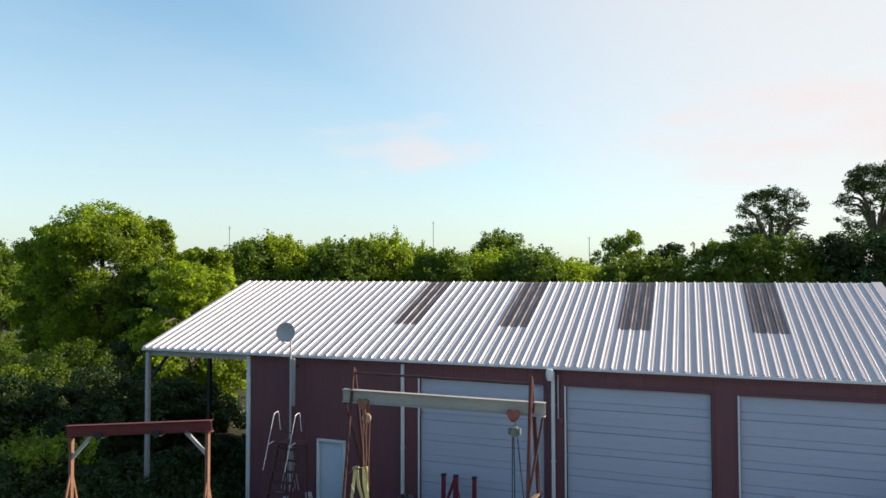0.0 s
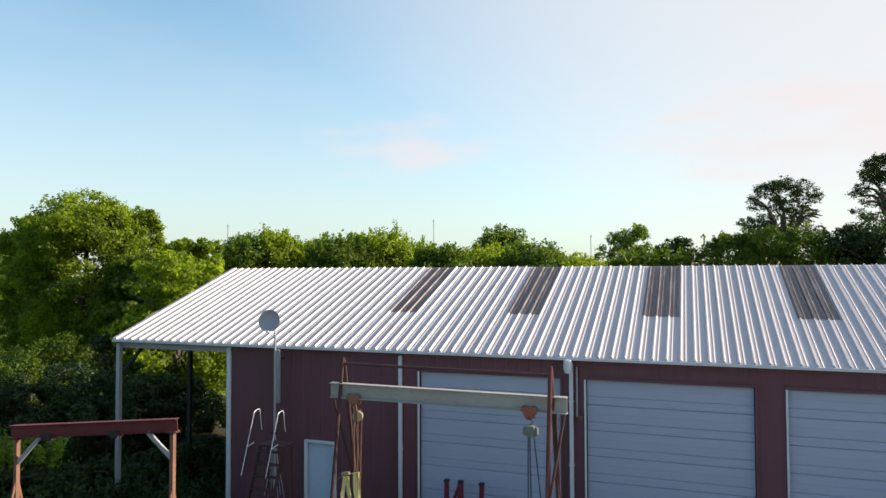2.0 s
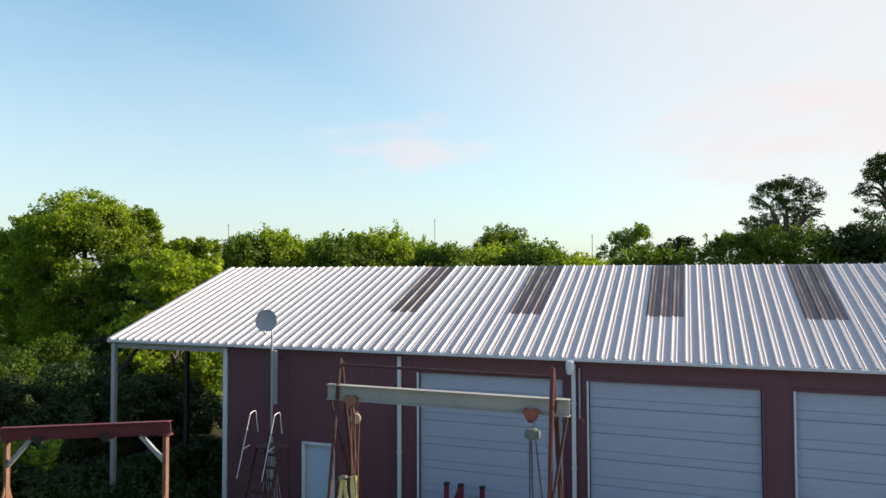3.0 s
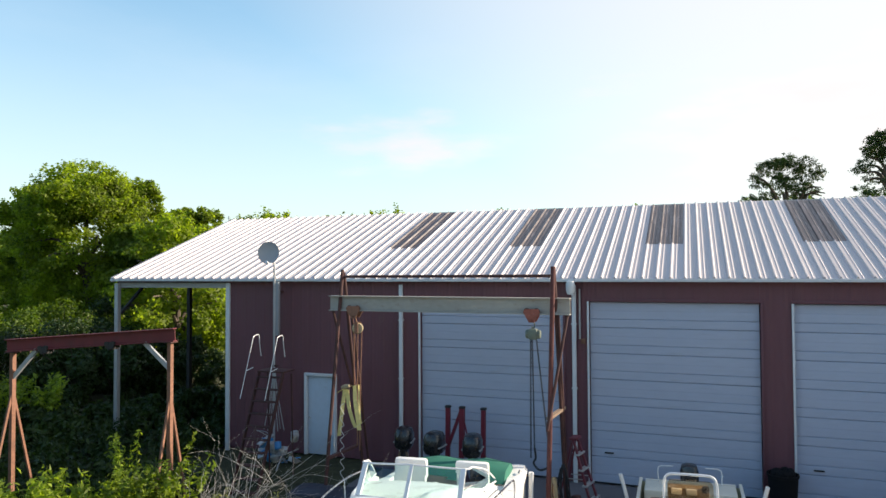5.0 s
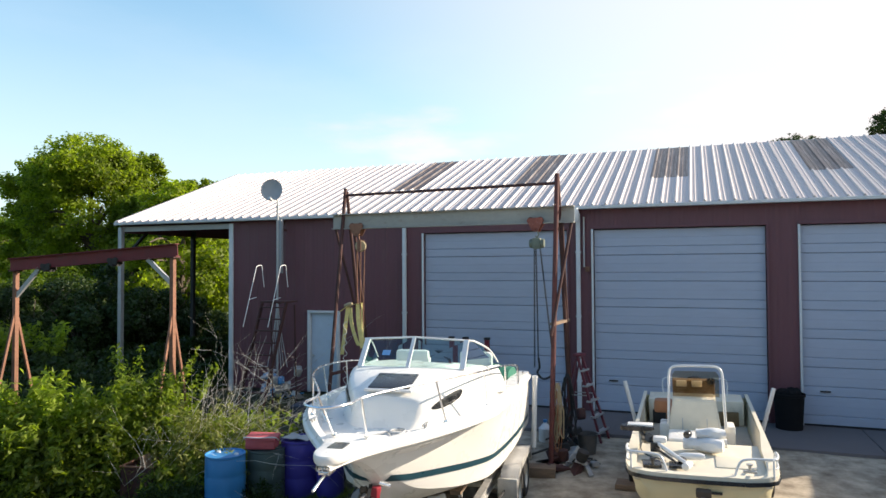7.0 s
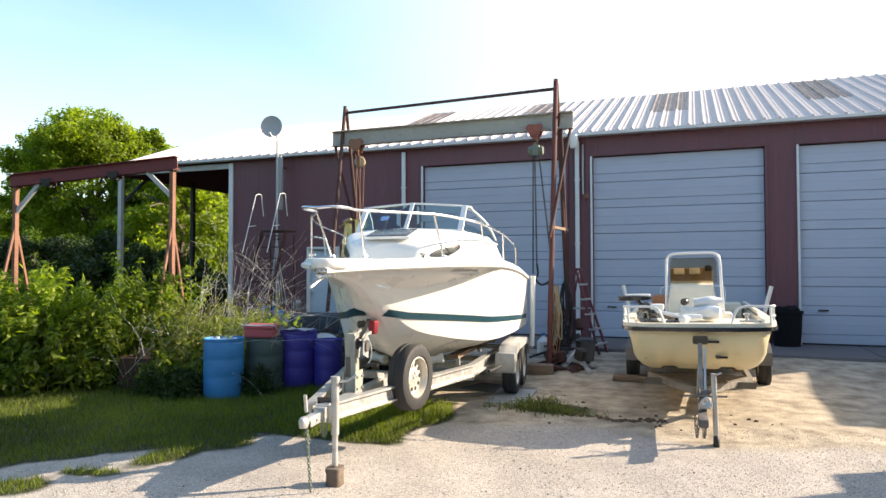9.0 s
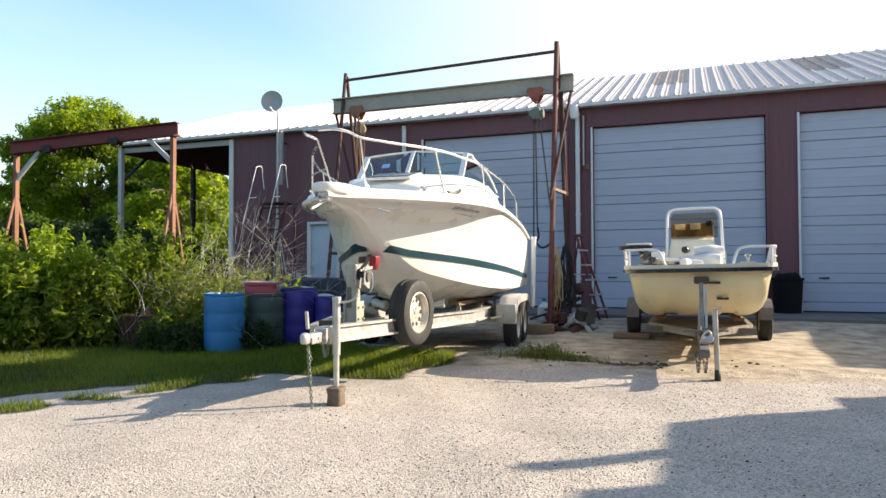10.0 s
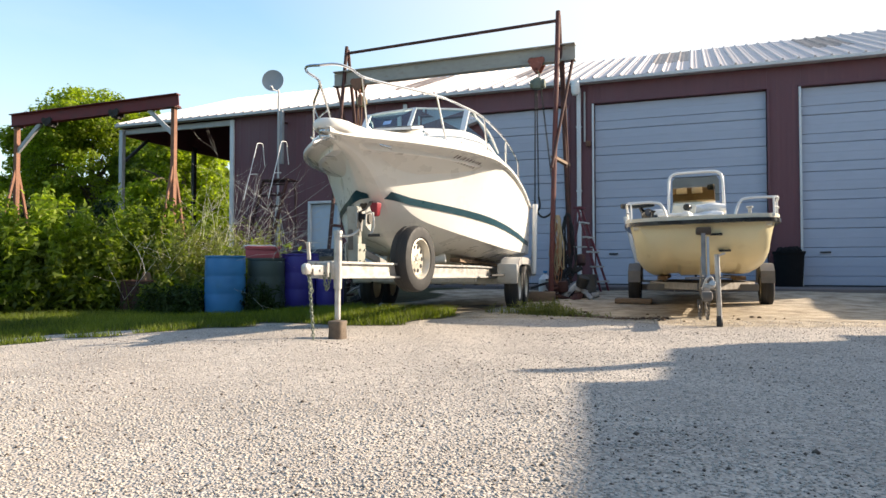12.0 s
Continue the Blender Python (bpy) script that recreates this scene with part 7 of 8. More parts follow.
box(bm, (0, 0.02, 0.30), (1.56, 0.50, 0.03), bevel=0.004)
part("shelf", bm, M_DARK, wb)
bm = bmesh.new()
rows = []
for u in np.linspace(-0.88, 0.88, 23):
    line = []
    for y, z in ((-0.40, 0.62), (-0.37, 0.80), (-0.335, 0.955), (-0.30, 0.985), (0.0, 1.0), (0.30, 0.985), (0.335, 0.955), (0.36, 0.78)):
        sway = noise.noise((u * 4.0, y * 3.0, z * 2.0))
        hang = max(0.0, 0.95 - z)
        line.append(Vector((u, y + 0.10 * hang * sway, z + 0.03 * sway * (1 if z > 0.9 else 2.5))))
    rows.append(line)
loft(bm, rows)
part("tarpaulin", bm, M_TARP, wb, "dark blue tarpaulin hanging over the edge")
for x, w, h, mat in ((-0.5, 0.42, 0.30, M_BLACK), (0.05, 0.50, 0.24, M_RUST), (0.55, 0.34, 0.34, M_COWL)):
    bm = bmesh.new()
    box(bm, (x, 0.0, 0.315 + h / 2), (w, 0.36, h), bevel=0.03)
    part("stored_box", bm, mat, wb)

# timber sill and plywood on the ground
for nm, lb, at, size, rz, mat in (("timber_block", "dark timber block under the gantry leg", (9.86, -4.62, 0.09), (0.62, 0.30, 0.17), 8, M_WOOD),
                                  ("plywood_sheet", "grey weathered plywood sheet lying on the dirt", (9.62, -6.05, 0.025), (1.0, 0.6, 0.02), -18, M_CONCRETE),
                                  ("paver_block", "flat timber block chocking the trailer wheel", (11.45, -4.75, 0.06), (0.55, 0.35, 0.08), 0, M_WOOD)):
    o = thing(nm, lb, "board", (at[0], at[1], float(ground_height(at[0], at[1])) + at[2] - 0.02), rz)
    bm = bmesh.new()
    box(bm, (0, 0, 0), size, bevel=0.008)
    part("board", bm, mat, o)

bk = thing("grey_bucket", "dull dark galvanised bucket standing by the stepladder", "bucket", (10.50, -3.25, float(ground_height(10.5, -3.25)) - 0.01))
bm = bmesh.new()
lathe(bm, [(0, 0), (0.15, 0), (0.19, 0.36), (0.20, 0.37), (0.185, 0.37), (0.145, 0.02), (0, 0.02)], 24)
part("body", bm, M_GALV_DARK, bk)
bm = bmesh.new()
tube(bm, bend([(-0.19, 0, 0.34), (-0.15, 0.12, 0.30), (0, 0.2, 0.26), (0.15, 0.12, 0.30), (0.19, 0, 0.34)], 3), 0.006, 6)
part("handle", bm, M_RUST, bk)

jg = thing("white_jug", "white plastic jug with blue cap by the gantry", "jug", (9.60, -2.7, float(ground_height(9.6, -2.7)) - 0.01))
bm = bmesh.new()
lathe(bm, [(0, 0), (0.12, 0), (0.13, 0.03), (0.13, 0.26), (0.06, 0.34), (0.035, 0.36), (0.035, 0.40), (0, 0.40)], 20)
part("body", bm, M_FRAMEWHITE, jg)
bm = bmesh.new()
lathe(bm, [(0.04, 0.38), (0.042, 0.43), (0, 0.43)], 14)
part("cap", bm, M_BLUE, jg)

M_BIN = material("matt_black_plastic", (0.009, 0.009, 0.010), 0.85, vary=0.2, spec=0.2)
bn = thing("black_bin", "black plastic bin against the door pillar", "bin", (14.18, -0.42, APRON))
bm = bmesh.new()
lathe(bm, [(0, 0), (0.25, 0), (0.29, 0.66), (0.31, 0.67), (0.31, 0.72), (0.28, 0.72), (0.24, 0.03), (0, 0.03)], 24)
part("body", bm, M_BIN, bn)
bm = bmesh.new()
for k in range(14):
    a = k * 2.4
    lathe(bm, [(0, -0.09), (0.08, -0.05), (0.10, 0.0), (0.06, 0.06), (0, 0.08)], 8, pose(0.15 * math.cos(a), 0.15 * math.sin(a), 0.70 + 0.02 * (k % 3), 20 * (k % 5), 13 * k, 0))
part("bag", bm, M_BIN, bn, "crumpled black rubbish bag")


# ---- red stepladder ----
M_LADDER = material("dark_red_fibreglass", (0.14, 0.022, 0.032), 0.5, vary=0.15)


def build_stepladder():
    t = thing("stepladder", "red fibreglass stepladder with pale treads", "ladder", (10.22, -2.3, 0.12))
    run = Vector((0.50, -0.05, 0))
    up = 1.66
    side = Vector((0.09, 0.36, 0))
    top = Vector((0, 0, up))
    for s in (0.36, -0.36):
        bm = bmesh.new()
        bar(bm, top + side * s * 0.75, run + side * s * 1.6, 0.038, 0.09)
        part("front_rail", bm, M_LADDER, t)
        bm = bmesh.new()
        bar(bm, top + side * s * 0.7 + Vector((-0.03, 0, -0.05)), Vector((-0.36, 0.03, 0)) + side * s * 1.6, 0.028, 0.05)
        part("rear_rail", bm, M_LADDER, t)
    for k in range(5):
        f = 0.17 + k * 0.175
        c = top.lerp(run, f)
        bm = bmesh.new()
        w = 0.40 * (0.75 + 0.85 * f)
        box(bm, (0, 0, 0), (0.10, w, 0.034), Matrix.Translation(c) @ pose(0, 0, 0, 0, 0, -12), 0.005)
        part("tread", bm, M_GALV, t, "pale aluminium tread")
    bm = bmesh.new()
    box(bm, (0, 0, up + 0.02), (0.16, 0.30, 0.05), pose(0, 0, 0, 0, 0, -12), 0.012)
    part("top_cap", bm, M_LADDER, t)
    for s in (0.36, -0.36):
        bm = bmesh.new()
        bar(bm, Vector((0.22, 0, 0.9)) + side * s * 1.2, Vector((-0.17, 0, 0.9)) + side * s * 1.2, 0.012, 0.02)
        part("spreader", bm, M_GALV, t)


build_stepladder()


# ---- outboards on stands and red jack before the first door ----
def outboard(at, rz, s=1.0):
    t = thing("outboard_motor", "black outboard motor standing before the shop door", "engine", at, rz, "outboard motors")
    bm = bmesh.new()
    ring = []
    for z, w, y0, y1 in ((0.98, 0.17, -0.24, 0.22), (1.06, 0.21, -0.28, 0.28), (1.30, 0.21, -0.27, 0.26), (1.42, 0.17, -0.20, 0.20), (1.46, 0.08, -0.1, 0.1)):
        c, l = (y0 + y1) / 2, (y1 - y0) / 2
        ring.append([Vector((s * w * math.copysign(abs(math.cos(a)) ** 0.6, math.cos(a)), s * (c + l * math.copysign(abs(math.sin(a)) ** 0.6, math.sin(a))), z)) for a in [k * math.tau / 18 for k in range(18)]])
    loft(bm, ring, closed=True, caps=True)
    part("cowl", bm, M_COWL, t)
    bm = bmesh.new()
    loft(bm, [[Vector((s * 0.215 * sx, y, z)) for y, z in ((-0.2, 1.12), (0.2, 1.12), (0.2, 1.15), (-0.2, 1.15))] for sx in (-1.0, 1.0)], closed=True, caps=True)
    part("decal_band", bm, M_STEEL, t, "grey stripe on the cowl")
    bm = bmesh.new()
    box(bm, (0, 0, 0.72), (0.18, 0.24, 0.56), bevel=0.04)
    box(bm, (0, 0.04, 0.28), (0.05, 0.34, 0.30), bevel=0.015)
    part("leg", bm, M_COWL, t)
    bm = bmesh.new()
    bar(bm, (-0.23, -0.23, 0.12), (-0.08, -0.1, 0.9), 0.05)
    bar(bm, (0.23, -0.23, 0.12), (0.08, -0.1, 0.9), 0.05)
    bar(bm, (0, 0.29, 0.12), (0, 0.08, 0.85), 0.05)
    part("stand", bm, M_WOOD, t)
    return t


outboard((6.15, -1.55, APRON - 0.12), 10)
outboard((6.98, -1.75, APRON - 0.12), -6)
outboard((7.86, -1.7, APRON - 0.12), 5)

rj = thing("red_engine_hoist", "red steel engine hoist standing before the first door", "hoist", (7.2, -0.45, APRON))
for a, b, w in (((-0.38, 0, 0), (-0.36, 0, 1.62), 0.10), ((0.52, 0, 0), (0.54, 0, 1.60), 0.10), ((-0.40, 0, 0.55), (0.0, -0.02, 1.62), 0.07), ((-0.0, 0.0, 1.64), (0.02, -0.1, 0.45), 0.12), ((0.02, -0.05, 1.5), (0.28, -0.1, 0.5), 0.03)):
    bm = bmesh.new()
    bar(bm, a, b, w)
    part("post", bm, M_CRIMSON, rj)
for x in (-0.36, 0.0, 0.54):
    bm = bmesh.new()
    box(bm, (x, 0, 1.63), (0.13, 0.13, 0.05), bevel=0.01)
    part("cap", bm, M_BLACK, rj)
bm = bmesh.new()
bar(bm, (-0.5, 0, 0.05), (0.65, 0, 0.05), 0.10)
part("base", bm, M_CRIMSON, rj)

# wall fittings
wl = thing("wall_lamp", "white wall-mounted security lamp under the eave", "lamp", (9.82, -0.30, 4.66))
bm = bmesh.new()
lathe(bm, [(0, 0.26), (0.085, 0.25), (0.105, 0.16), (0.10, 0.03), (0.07, -0.06), (0, -0.065)], 20)
part("shade", bm, M_FRAMEWHITE, wl)
bm = bmesh.new()
box(bm, (0, 0.17, 0.08), (0.07, 0.22, 0.07), bevel=0.01)
part("bracket", bm, M_STEEL, wl)
cd = thing("conduit", "grey conduit with rusty junction box on the wall", "conduit", (9.99, -0.045, 0))
bm = bmesh.new()
tube(bm, [(0, 0, 3.55), (0, 0, 4.72)], 0.022, 8)
part("pipe", bm, M_STEEL, cd)
bm = bmesh.new()
box(bm, (0.08, 0, 3.5), (0.10, 0.07, 0.12), bevel=0.01)
part("junction_box", bm, M_ORANGE_RUST, cd)


M_SHED = material("dull_brown_shed_sheet", (0.115, 0.10, 0.095), 0.7, vary=0.2, grain=4, coarse=0.5)


# ---- neighbouring sheds that shade the yard from outside the view ----
nb = thing("neighbour_shed", "plain dull brown stepped shed beside the yard", "building", (0, 0, 0))
for x0, x1, y0, y1, h in ((17.6, 21.5, -6.76, -6.22, 2.36), (17.52, 21.5, -8.34, -6.78, 3.06), (19.13, 22.5, -3.3, 1.9, 2.99)):
    bm = bmesh.new()
    box(bm, ((x0 + x1) / 2, (y0 + y1) / 2, h / 2 - 0.05), (x1 - x0, y1 - y0, h + 0.1), bevel=0.02)
    part("wing", bm, M_SHED, nb)
bm = bmesh.new()
loft(bm, [[Vector((x, -8.36, -0.1)), Vector((x, -8.36, 3.25)), Vector((x, -23.5, 2.16)), Vector((x, -23.5, -0.1))] for x in (17.46, 22.0)], closed=True, caps=True)
part("wing", bm, M_SHED, nb)
bm = bmesh.new()
bar(bm, (17.54, -7.68, 2.99), (17.54, -7.75, 3.48), 0.14)
part("vent_pipe", bm, M_SHED, nb)


# ---- trees ----
CREST = 483.0


def away(column, depth, row=None):
    """A place by its bearing and depth from the walk's start, and the height that stands on a given line of sight."""
    side = (column - 784) / 1193 * depth
    x = 13.34 - 0.341 * depth + 0.9395 * side
    y = -18.38 + 0.9395 * depth + 0.341 * side
    return x, y, (7.5 + (CREST - row) / 1193 * depth if row is not None else 0.0)


def place_tree(label, column, depth, row, spread, leaves, leaf, mat, seed, **more):
    x, y, h = away(column, depth, row)
    return tree("broadleaf_tree", label, (x, y, -0.05), h, spread, leaves, leaf, mat, seed=seed, **more)


place_tree("large bright green tree with broad rounded crown", 186, 46, 355, 4.5, 64000, 0.22, M_TREE_A, 3, clumps=110, low=0.12)
place_tree("large bright green tree with broad rounded crown", 104, 48, 392, 2.8, 34000, 0.23, M_TREE_A, 4, clumps=90, low=0.12)
place_tree("dark green tree behind the thicket", 14, 130, 414, 9.0, 18000, 0.62, M_TREE_B, 5, clumps=46, low=0.12)
place_tree("dark green tree behind the thicket", -90, 130, 424, 9.4, 14000, 0.66, M_TREE_B, 25, clumps=46, low=0.12)
place_tree("low green tree at the edge of the thicket", 4, 60, 462, 3.2, 14000, 0.28, M_TREE_B, 26, clumps=46, low=0.03)
place_tree("low green tree at the edge of the thicket", -70, 60, 466, 3.2, 12000, 0.28, M_TREE_B, 27, clumps=46, low=0.03)
place_tree("large bright green tree with broad rounded crown", 262, 47, 372, 2.4, 22000, 0.22, M_TREE_A, 8, clumps=60, low=0.30)
place_tree("mid green tree beside the workshop", 350, 45, 424, 2.6, 26000, 0.23, M_TREE_A, 6, clumps=50, low=0.10)
place_tree("mid green tree beside the workshop", 285, 44, 455, 2.9, 24000, 0.23, M_TREE_B, 7, clumps=46, low=0.10)
for k, (c, r) in enumerate(((432, 428), (492, 420), (548, 430), (606, 425), (668, 418), (724, 432), (775, 446), (826, 450), (880, 444), (942, 440), (1000, 462), (1052, 468))):
    d = 84 + 4.0 * ((k * 7) % 3)
    place_tree("bright green scrub tree in the line behind the roof", c, d, r - 5, 5.0 + 0.5 * (k % 3), 17000, 0.36, M_TREE_A if k % 3 else M_TREE_B, 40 + k, clumps=90, low=0.35, limbs=5, shoots=60)
place_tree("dome-shaped tree far behind the scrub", 884, 104, 396, 4.6, 9000, 0.38, M_TREE_B, 60, low=0.45)
place_tree("dome-shaped tree far behind the scrub", 1106, 80, 394, 3.4, 9000, 0.30, M_TREE_B, 61, low=0.40)
# trees against the sun: their shade is put into the darker leaf colours
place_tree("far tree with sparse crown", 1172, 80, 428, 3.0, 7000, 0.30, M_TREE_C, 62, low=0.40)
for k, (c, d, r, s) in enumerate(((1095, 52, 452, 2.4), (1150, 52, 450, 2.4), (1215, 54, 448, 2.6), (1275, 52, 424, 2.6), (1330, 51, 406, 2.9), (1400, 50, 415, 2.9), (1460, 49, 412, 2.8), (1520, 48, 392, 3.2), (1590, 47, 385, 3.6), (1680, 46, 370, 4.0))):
    place_tree("tree at the edge of the yard with backlit shade in its leaf colour", c, d + 9, r, s * 1.2, 13000, 0.28, M_TREE_B if k < 6 else M_TREE_C, 70 + k, clumps=66, low=0.15, limbs=5, shoots=14)
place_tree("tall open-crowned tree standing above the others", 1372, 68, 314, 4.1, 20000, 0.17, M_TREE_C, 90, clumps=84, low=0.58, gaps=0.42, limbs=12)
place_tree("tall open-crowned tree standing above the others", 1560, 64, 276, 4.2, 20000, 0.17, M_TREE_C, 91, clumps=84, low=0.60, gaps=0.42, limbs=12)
tree("broadleaf_tree", "mid green tree behind the open bay", (-12.5, 12.0, -0.05), 8.4, 3.2, 16000, 0.24, M_TREE_A, clumps=56, low=0.10, seed=96)
# trees that close the yard behind the path
for k in range(9):
    tree("broadleaf_tree", "tall tree closing the yard", (-22 + 8.0 * k, -44 - 3 * (k % 2), -0.05), 13 + (k * 5) % 4, 5.0, 3500, 0.8, M_TREE_C, clumps=36, low=0.08, limbs=5, seed=110 + k)
for k, (x, y) in enumerate(((-24, -34), (-27, -24), (-24, -14), (-30, -5), (-36, 6))):
    tree("broadleaf_tree", "tall tree closing the yard", (x, y, -0.05), 11 + k % 3, 4.8, 4500, 0.6, M_TREE_B, clumps=36, low=0.08, limbs=5, seed=130 + k)


def shrub(label, at, height, spread, leaves, leaf, mat, seed, group="shrubs"):
    rnd = random.Random(seed)
    t = thing("shrub", label, "shrub", (at[0], at[1], float(ground_height(*at)) - 0.03), 0.0, group)
    cs, rs = [], []
    for k in range(7):
        bm = bmesh.new()
        a = rnd.uniform(0, math.tau)
        end = (math.cos(a) * spread * 0.6, math.sin(a) * spread * 0.6, height * rnd.uniform(.5, .85))
        tube(bm, bend([(0, 0, 0), (end[0] * .3, end[1] * .3, end[2] * .55), end], 3), 0.03, 5, taper=0.3)
        part("stem", bm, M_BARK, t)
    for k in range(34):
        a = rnd.uniform(0, math.tau)
        u = math.sqrt(rnd.random())
        zz = rnd.random()
        rad = spread * u * (1 - 0.55 * zz ** 2)
        cs.append((math.cos(a) * rad, math.sin(a) * rad, height * (0.10 + 0.80 * zz) * (1 - 0.25 * u * u)))
        rs.append(min(spread, height) * rnd.uniform(.16, .30))
    pts, out = clump_points(np.array(cs), np.array(rs), leaves)
    pts[:, 2] = np.abs(pts[:, 2]) + 0.02
    v, f = leaf_cards(pts, out + np.array([0, 0, 0.5]), leaf, leaf * 0.5)
    arrays("foliage", v, f, mat, t)
    return t


# M_TREE_C shrubs carry the thicket's shade in their leaf colour
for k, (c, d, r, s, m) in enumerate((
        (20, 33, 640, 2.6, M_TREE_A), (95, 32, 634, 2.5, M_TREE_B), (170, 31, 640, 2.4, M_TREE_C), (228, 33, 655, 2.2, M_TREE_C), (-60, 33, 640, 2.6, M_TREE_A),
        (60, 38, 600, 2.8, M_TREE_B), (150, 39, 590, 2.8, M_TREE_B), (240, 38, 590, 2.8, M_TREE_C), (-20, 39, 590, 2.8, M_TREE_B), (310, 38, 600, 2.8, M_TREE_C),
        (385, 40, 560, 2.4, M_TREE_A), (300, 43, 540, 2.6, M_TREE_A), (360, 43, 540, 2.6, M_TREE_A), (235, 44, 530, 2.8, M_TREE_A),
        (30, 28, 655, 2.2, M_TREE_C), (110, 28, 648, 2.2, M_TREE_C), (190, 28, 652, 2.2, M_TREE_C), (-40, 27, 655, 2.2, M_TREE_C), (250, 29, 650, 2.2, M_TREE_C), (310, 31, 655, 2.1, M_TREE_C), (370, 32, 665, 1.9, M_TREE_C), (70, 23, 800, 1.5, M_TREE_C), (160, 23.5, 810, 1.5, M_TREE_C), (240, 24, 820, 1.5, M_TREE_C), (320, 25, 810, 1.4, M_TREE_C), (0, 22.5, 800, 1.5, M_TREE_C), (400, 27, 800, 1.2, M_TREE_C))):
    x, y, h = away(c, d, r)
    shrub("sunlit green shrub in the thicket" if m is not M_TREE_C else "thicket shrub with shade in its dark leaf colour", (x, y), max(1.1, h), s, 7500, 0.17, m, 200 + k)


# added shrubs; the bay's shade is put into their dark leaves
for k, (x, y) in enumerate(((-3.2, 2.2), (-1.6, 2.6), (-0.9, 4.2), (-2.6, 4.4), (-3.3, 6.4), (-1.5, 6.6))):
    shrub("open-bay undergrowth with shade in its dark leaf colour", (x, y), 1.5 + 0.15 * (k % 3), 1.1, 5000, 0.15, M_TREE_C, 260 + k)


# ---- weeds, grass, dead brush ----
def weed_stems(points, heights, per_metre, leaf, lean=0.18):
    """Upright weed stems with lance-shaped leaves all along them."""
    sv, sf, lp, lo = [], [], [], []
    n0 = 0
    for (x, y), h in zip(points, heights):
        z0 = float(ground_height(x, y))
        dx, dy = RNG.normal(0, lean, 2) * h
        k = 5
        tt = np.linspace(0, 1, k)
        line = np.stack([x + dx * tt ** 1.6, y + dy * tt ** 1.6, z0 + h * tt], axis=1)
        rad = 0.008 * (1 - 0.7 * tt)
        for a in range(3):
            ang = a * math.tau / 3
            sv.append(line + np.stack([np.cos(ang) * rad, np.sin(ang) * rad, 0 * rad], axis=1))
        base = n0
        for j in range(k - 1):
            for a in range(3):
                b2 = (a + 1) % 3
                sf.append((base + a * k + j, base + b2 * k + j, base + b2 * k + j + 1, base + a * k + j + 1))
        n0 += 3 * k
        m = max(6, int(per_metre * h))
        u = RNG.uniform(0.12, 1.0, m)
        ang = RNG.uniform(0, math.tau, m)
        reach = leaf * RNG.uniform(0.3, 1.0, m) * (1.25 - 0.6 * u)
        p = np.stack([x + dx * u ** 1.6 + np.cos(ang) * reach, y + dy * u ** 1.6 + np.sin(ang) * reach, z0 + h * u + RNG.normal(0, 0.02, m)], axis=1)
        lp.append(p)
        lo.append(np.stack([np.cos(ang) * 0.5, np.sin(ang) * 0.5, np.full(m, 0.8)], axis=1))
    return np.concatenate(sv), np.array(sf), np.concatenate(lp), np.concatenate(lo)


def weeds(name, label, pts, hts, per_metre, leaf, mat, width=0.34):
    t = thing(name, label, "weeds", kind="stuff")
    sv, sf, lp, lo = weed_stems(pts, hts, per_metre, leaf)
    arrays("stems", sv, sf, mat, t)["kind"] = "stuff"
    v, f = leaf_cards(lp, lo, leaf, leaf * width, 0.95)
    arrays("leaves", v, f, mat, t)["kind"] = "stuff"
    return t


def scatter(n, x0, x1, y0, y1, keep):
    x, y = RNG.uniform(x0, x1, n), RNG.uniform(y0, y1, n)
    ok = keep(x, y)
    return np.stack([x[ok], y[ok]], axis=1)


def front_line(x):
    """The near edge of the weeds."""
    return -9.9 + (x - 1.2) * 0.56 + 0.62 * np.exp(-((x - 3.7) / 0.75) ** 2)


pts = scatter(4200, -3.2, 5.35, -12.4, -4.6, lambda x, y: (y > front_line(x)) & (y < front_line(x) + 2.1) & ((abs(x - 3.95) > 0.34) | (y > -6.95)))
depth = pts[:, 1] - front_line(pts[:, 0])
hts = (0.55 + 1.15 * np.clip(depth / 1.2, 0, 1)) * RNG.uniform(0.62, 1.10, len(pts)) * np.where(pts[:, 0] > 3.7, 0.60, 1.0)
hts *= 1.0 + 0.13 * np.sin(1.9 * pts[:, 0] + 0.6) * np.sin(2.6 * pts[:, 1])
weeds("tall_weeds", "dense bright green tall weeds along the verge", pts, hts, 46, 0.145, M_WEED, 0.37)
pts = np.concatenate([np.array([2.3, -5.9]) + RNG.normal(0, 1, (7, 2)) * [0.10, 0.08], np.array([2.85, -5.7]) + RNG.normal(0, 1, (8, 2)) * [0.10, 0.08], np.array([3.7, -6.4]) + RNG.normal(0, 1, (9, 2)) * [0.16, 0.12]])
weeds("climbing_weeds", "tall leafy weeds climbing the gantry post", pts, RNG.uniform(1.45, 2.3, len(pts)), 46, 0.11, M_WEED, 0.4)
pts = np.array([4.85, -6.8]) + RNG.normal(0, 1, (150, 2)) * [0.5, 0.4]
weeds("dry_weeds", "yellowing weeds among the dead brush", pts, RNG.uniform(0.5, 1.5, len(pts)), 36, 0.10, M_DRYWEED, 0.22)
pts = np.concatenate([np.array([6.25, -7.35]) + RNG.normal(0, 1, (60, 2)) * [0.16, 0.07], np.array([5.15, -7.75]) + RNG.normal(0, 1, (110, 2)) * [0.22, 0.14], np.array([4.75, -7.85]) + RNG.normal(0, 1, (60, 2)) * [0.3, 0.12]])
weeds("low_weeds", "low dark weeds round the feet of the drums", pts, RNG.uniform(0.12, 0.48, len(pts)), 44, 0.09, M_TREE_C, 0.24)
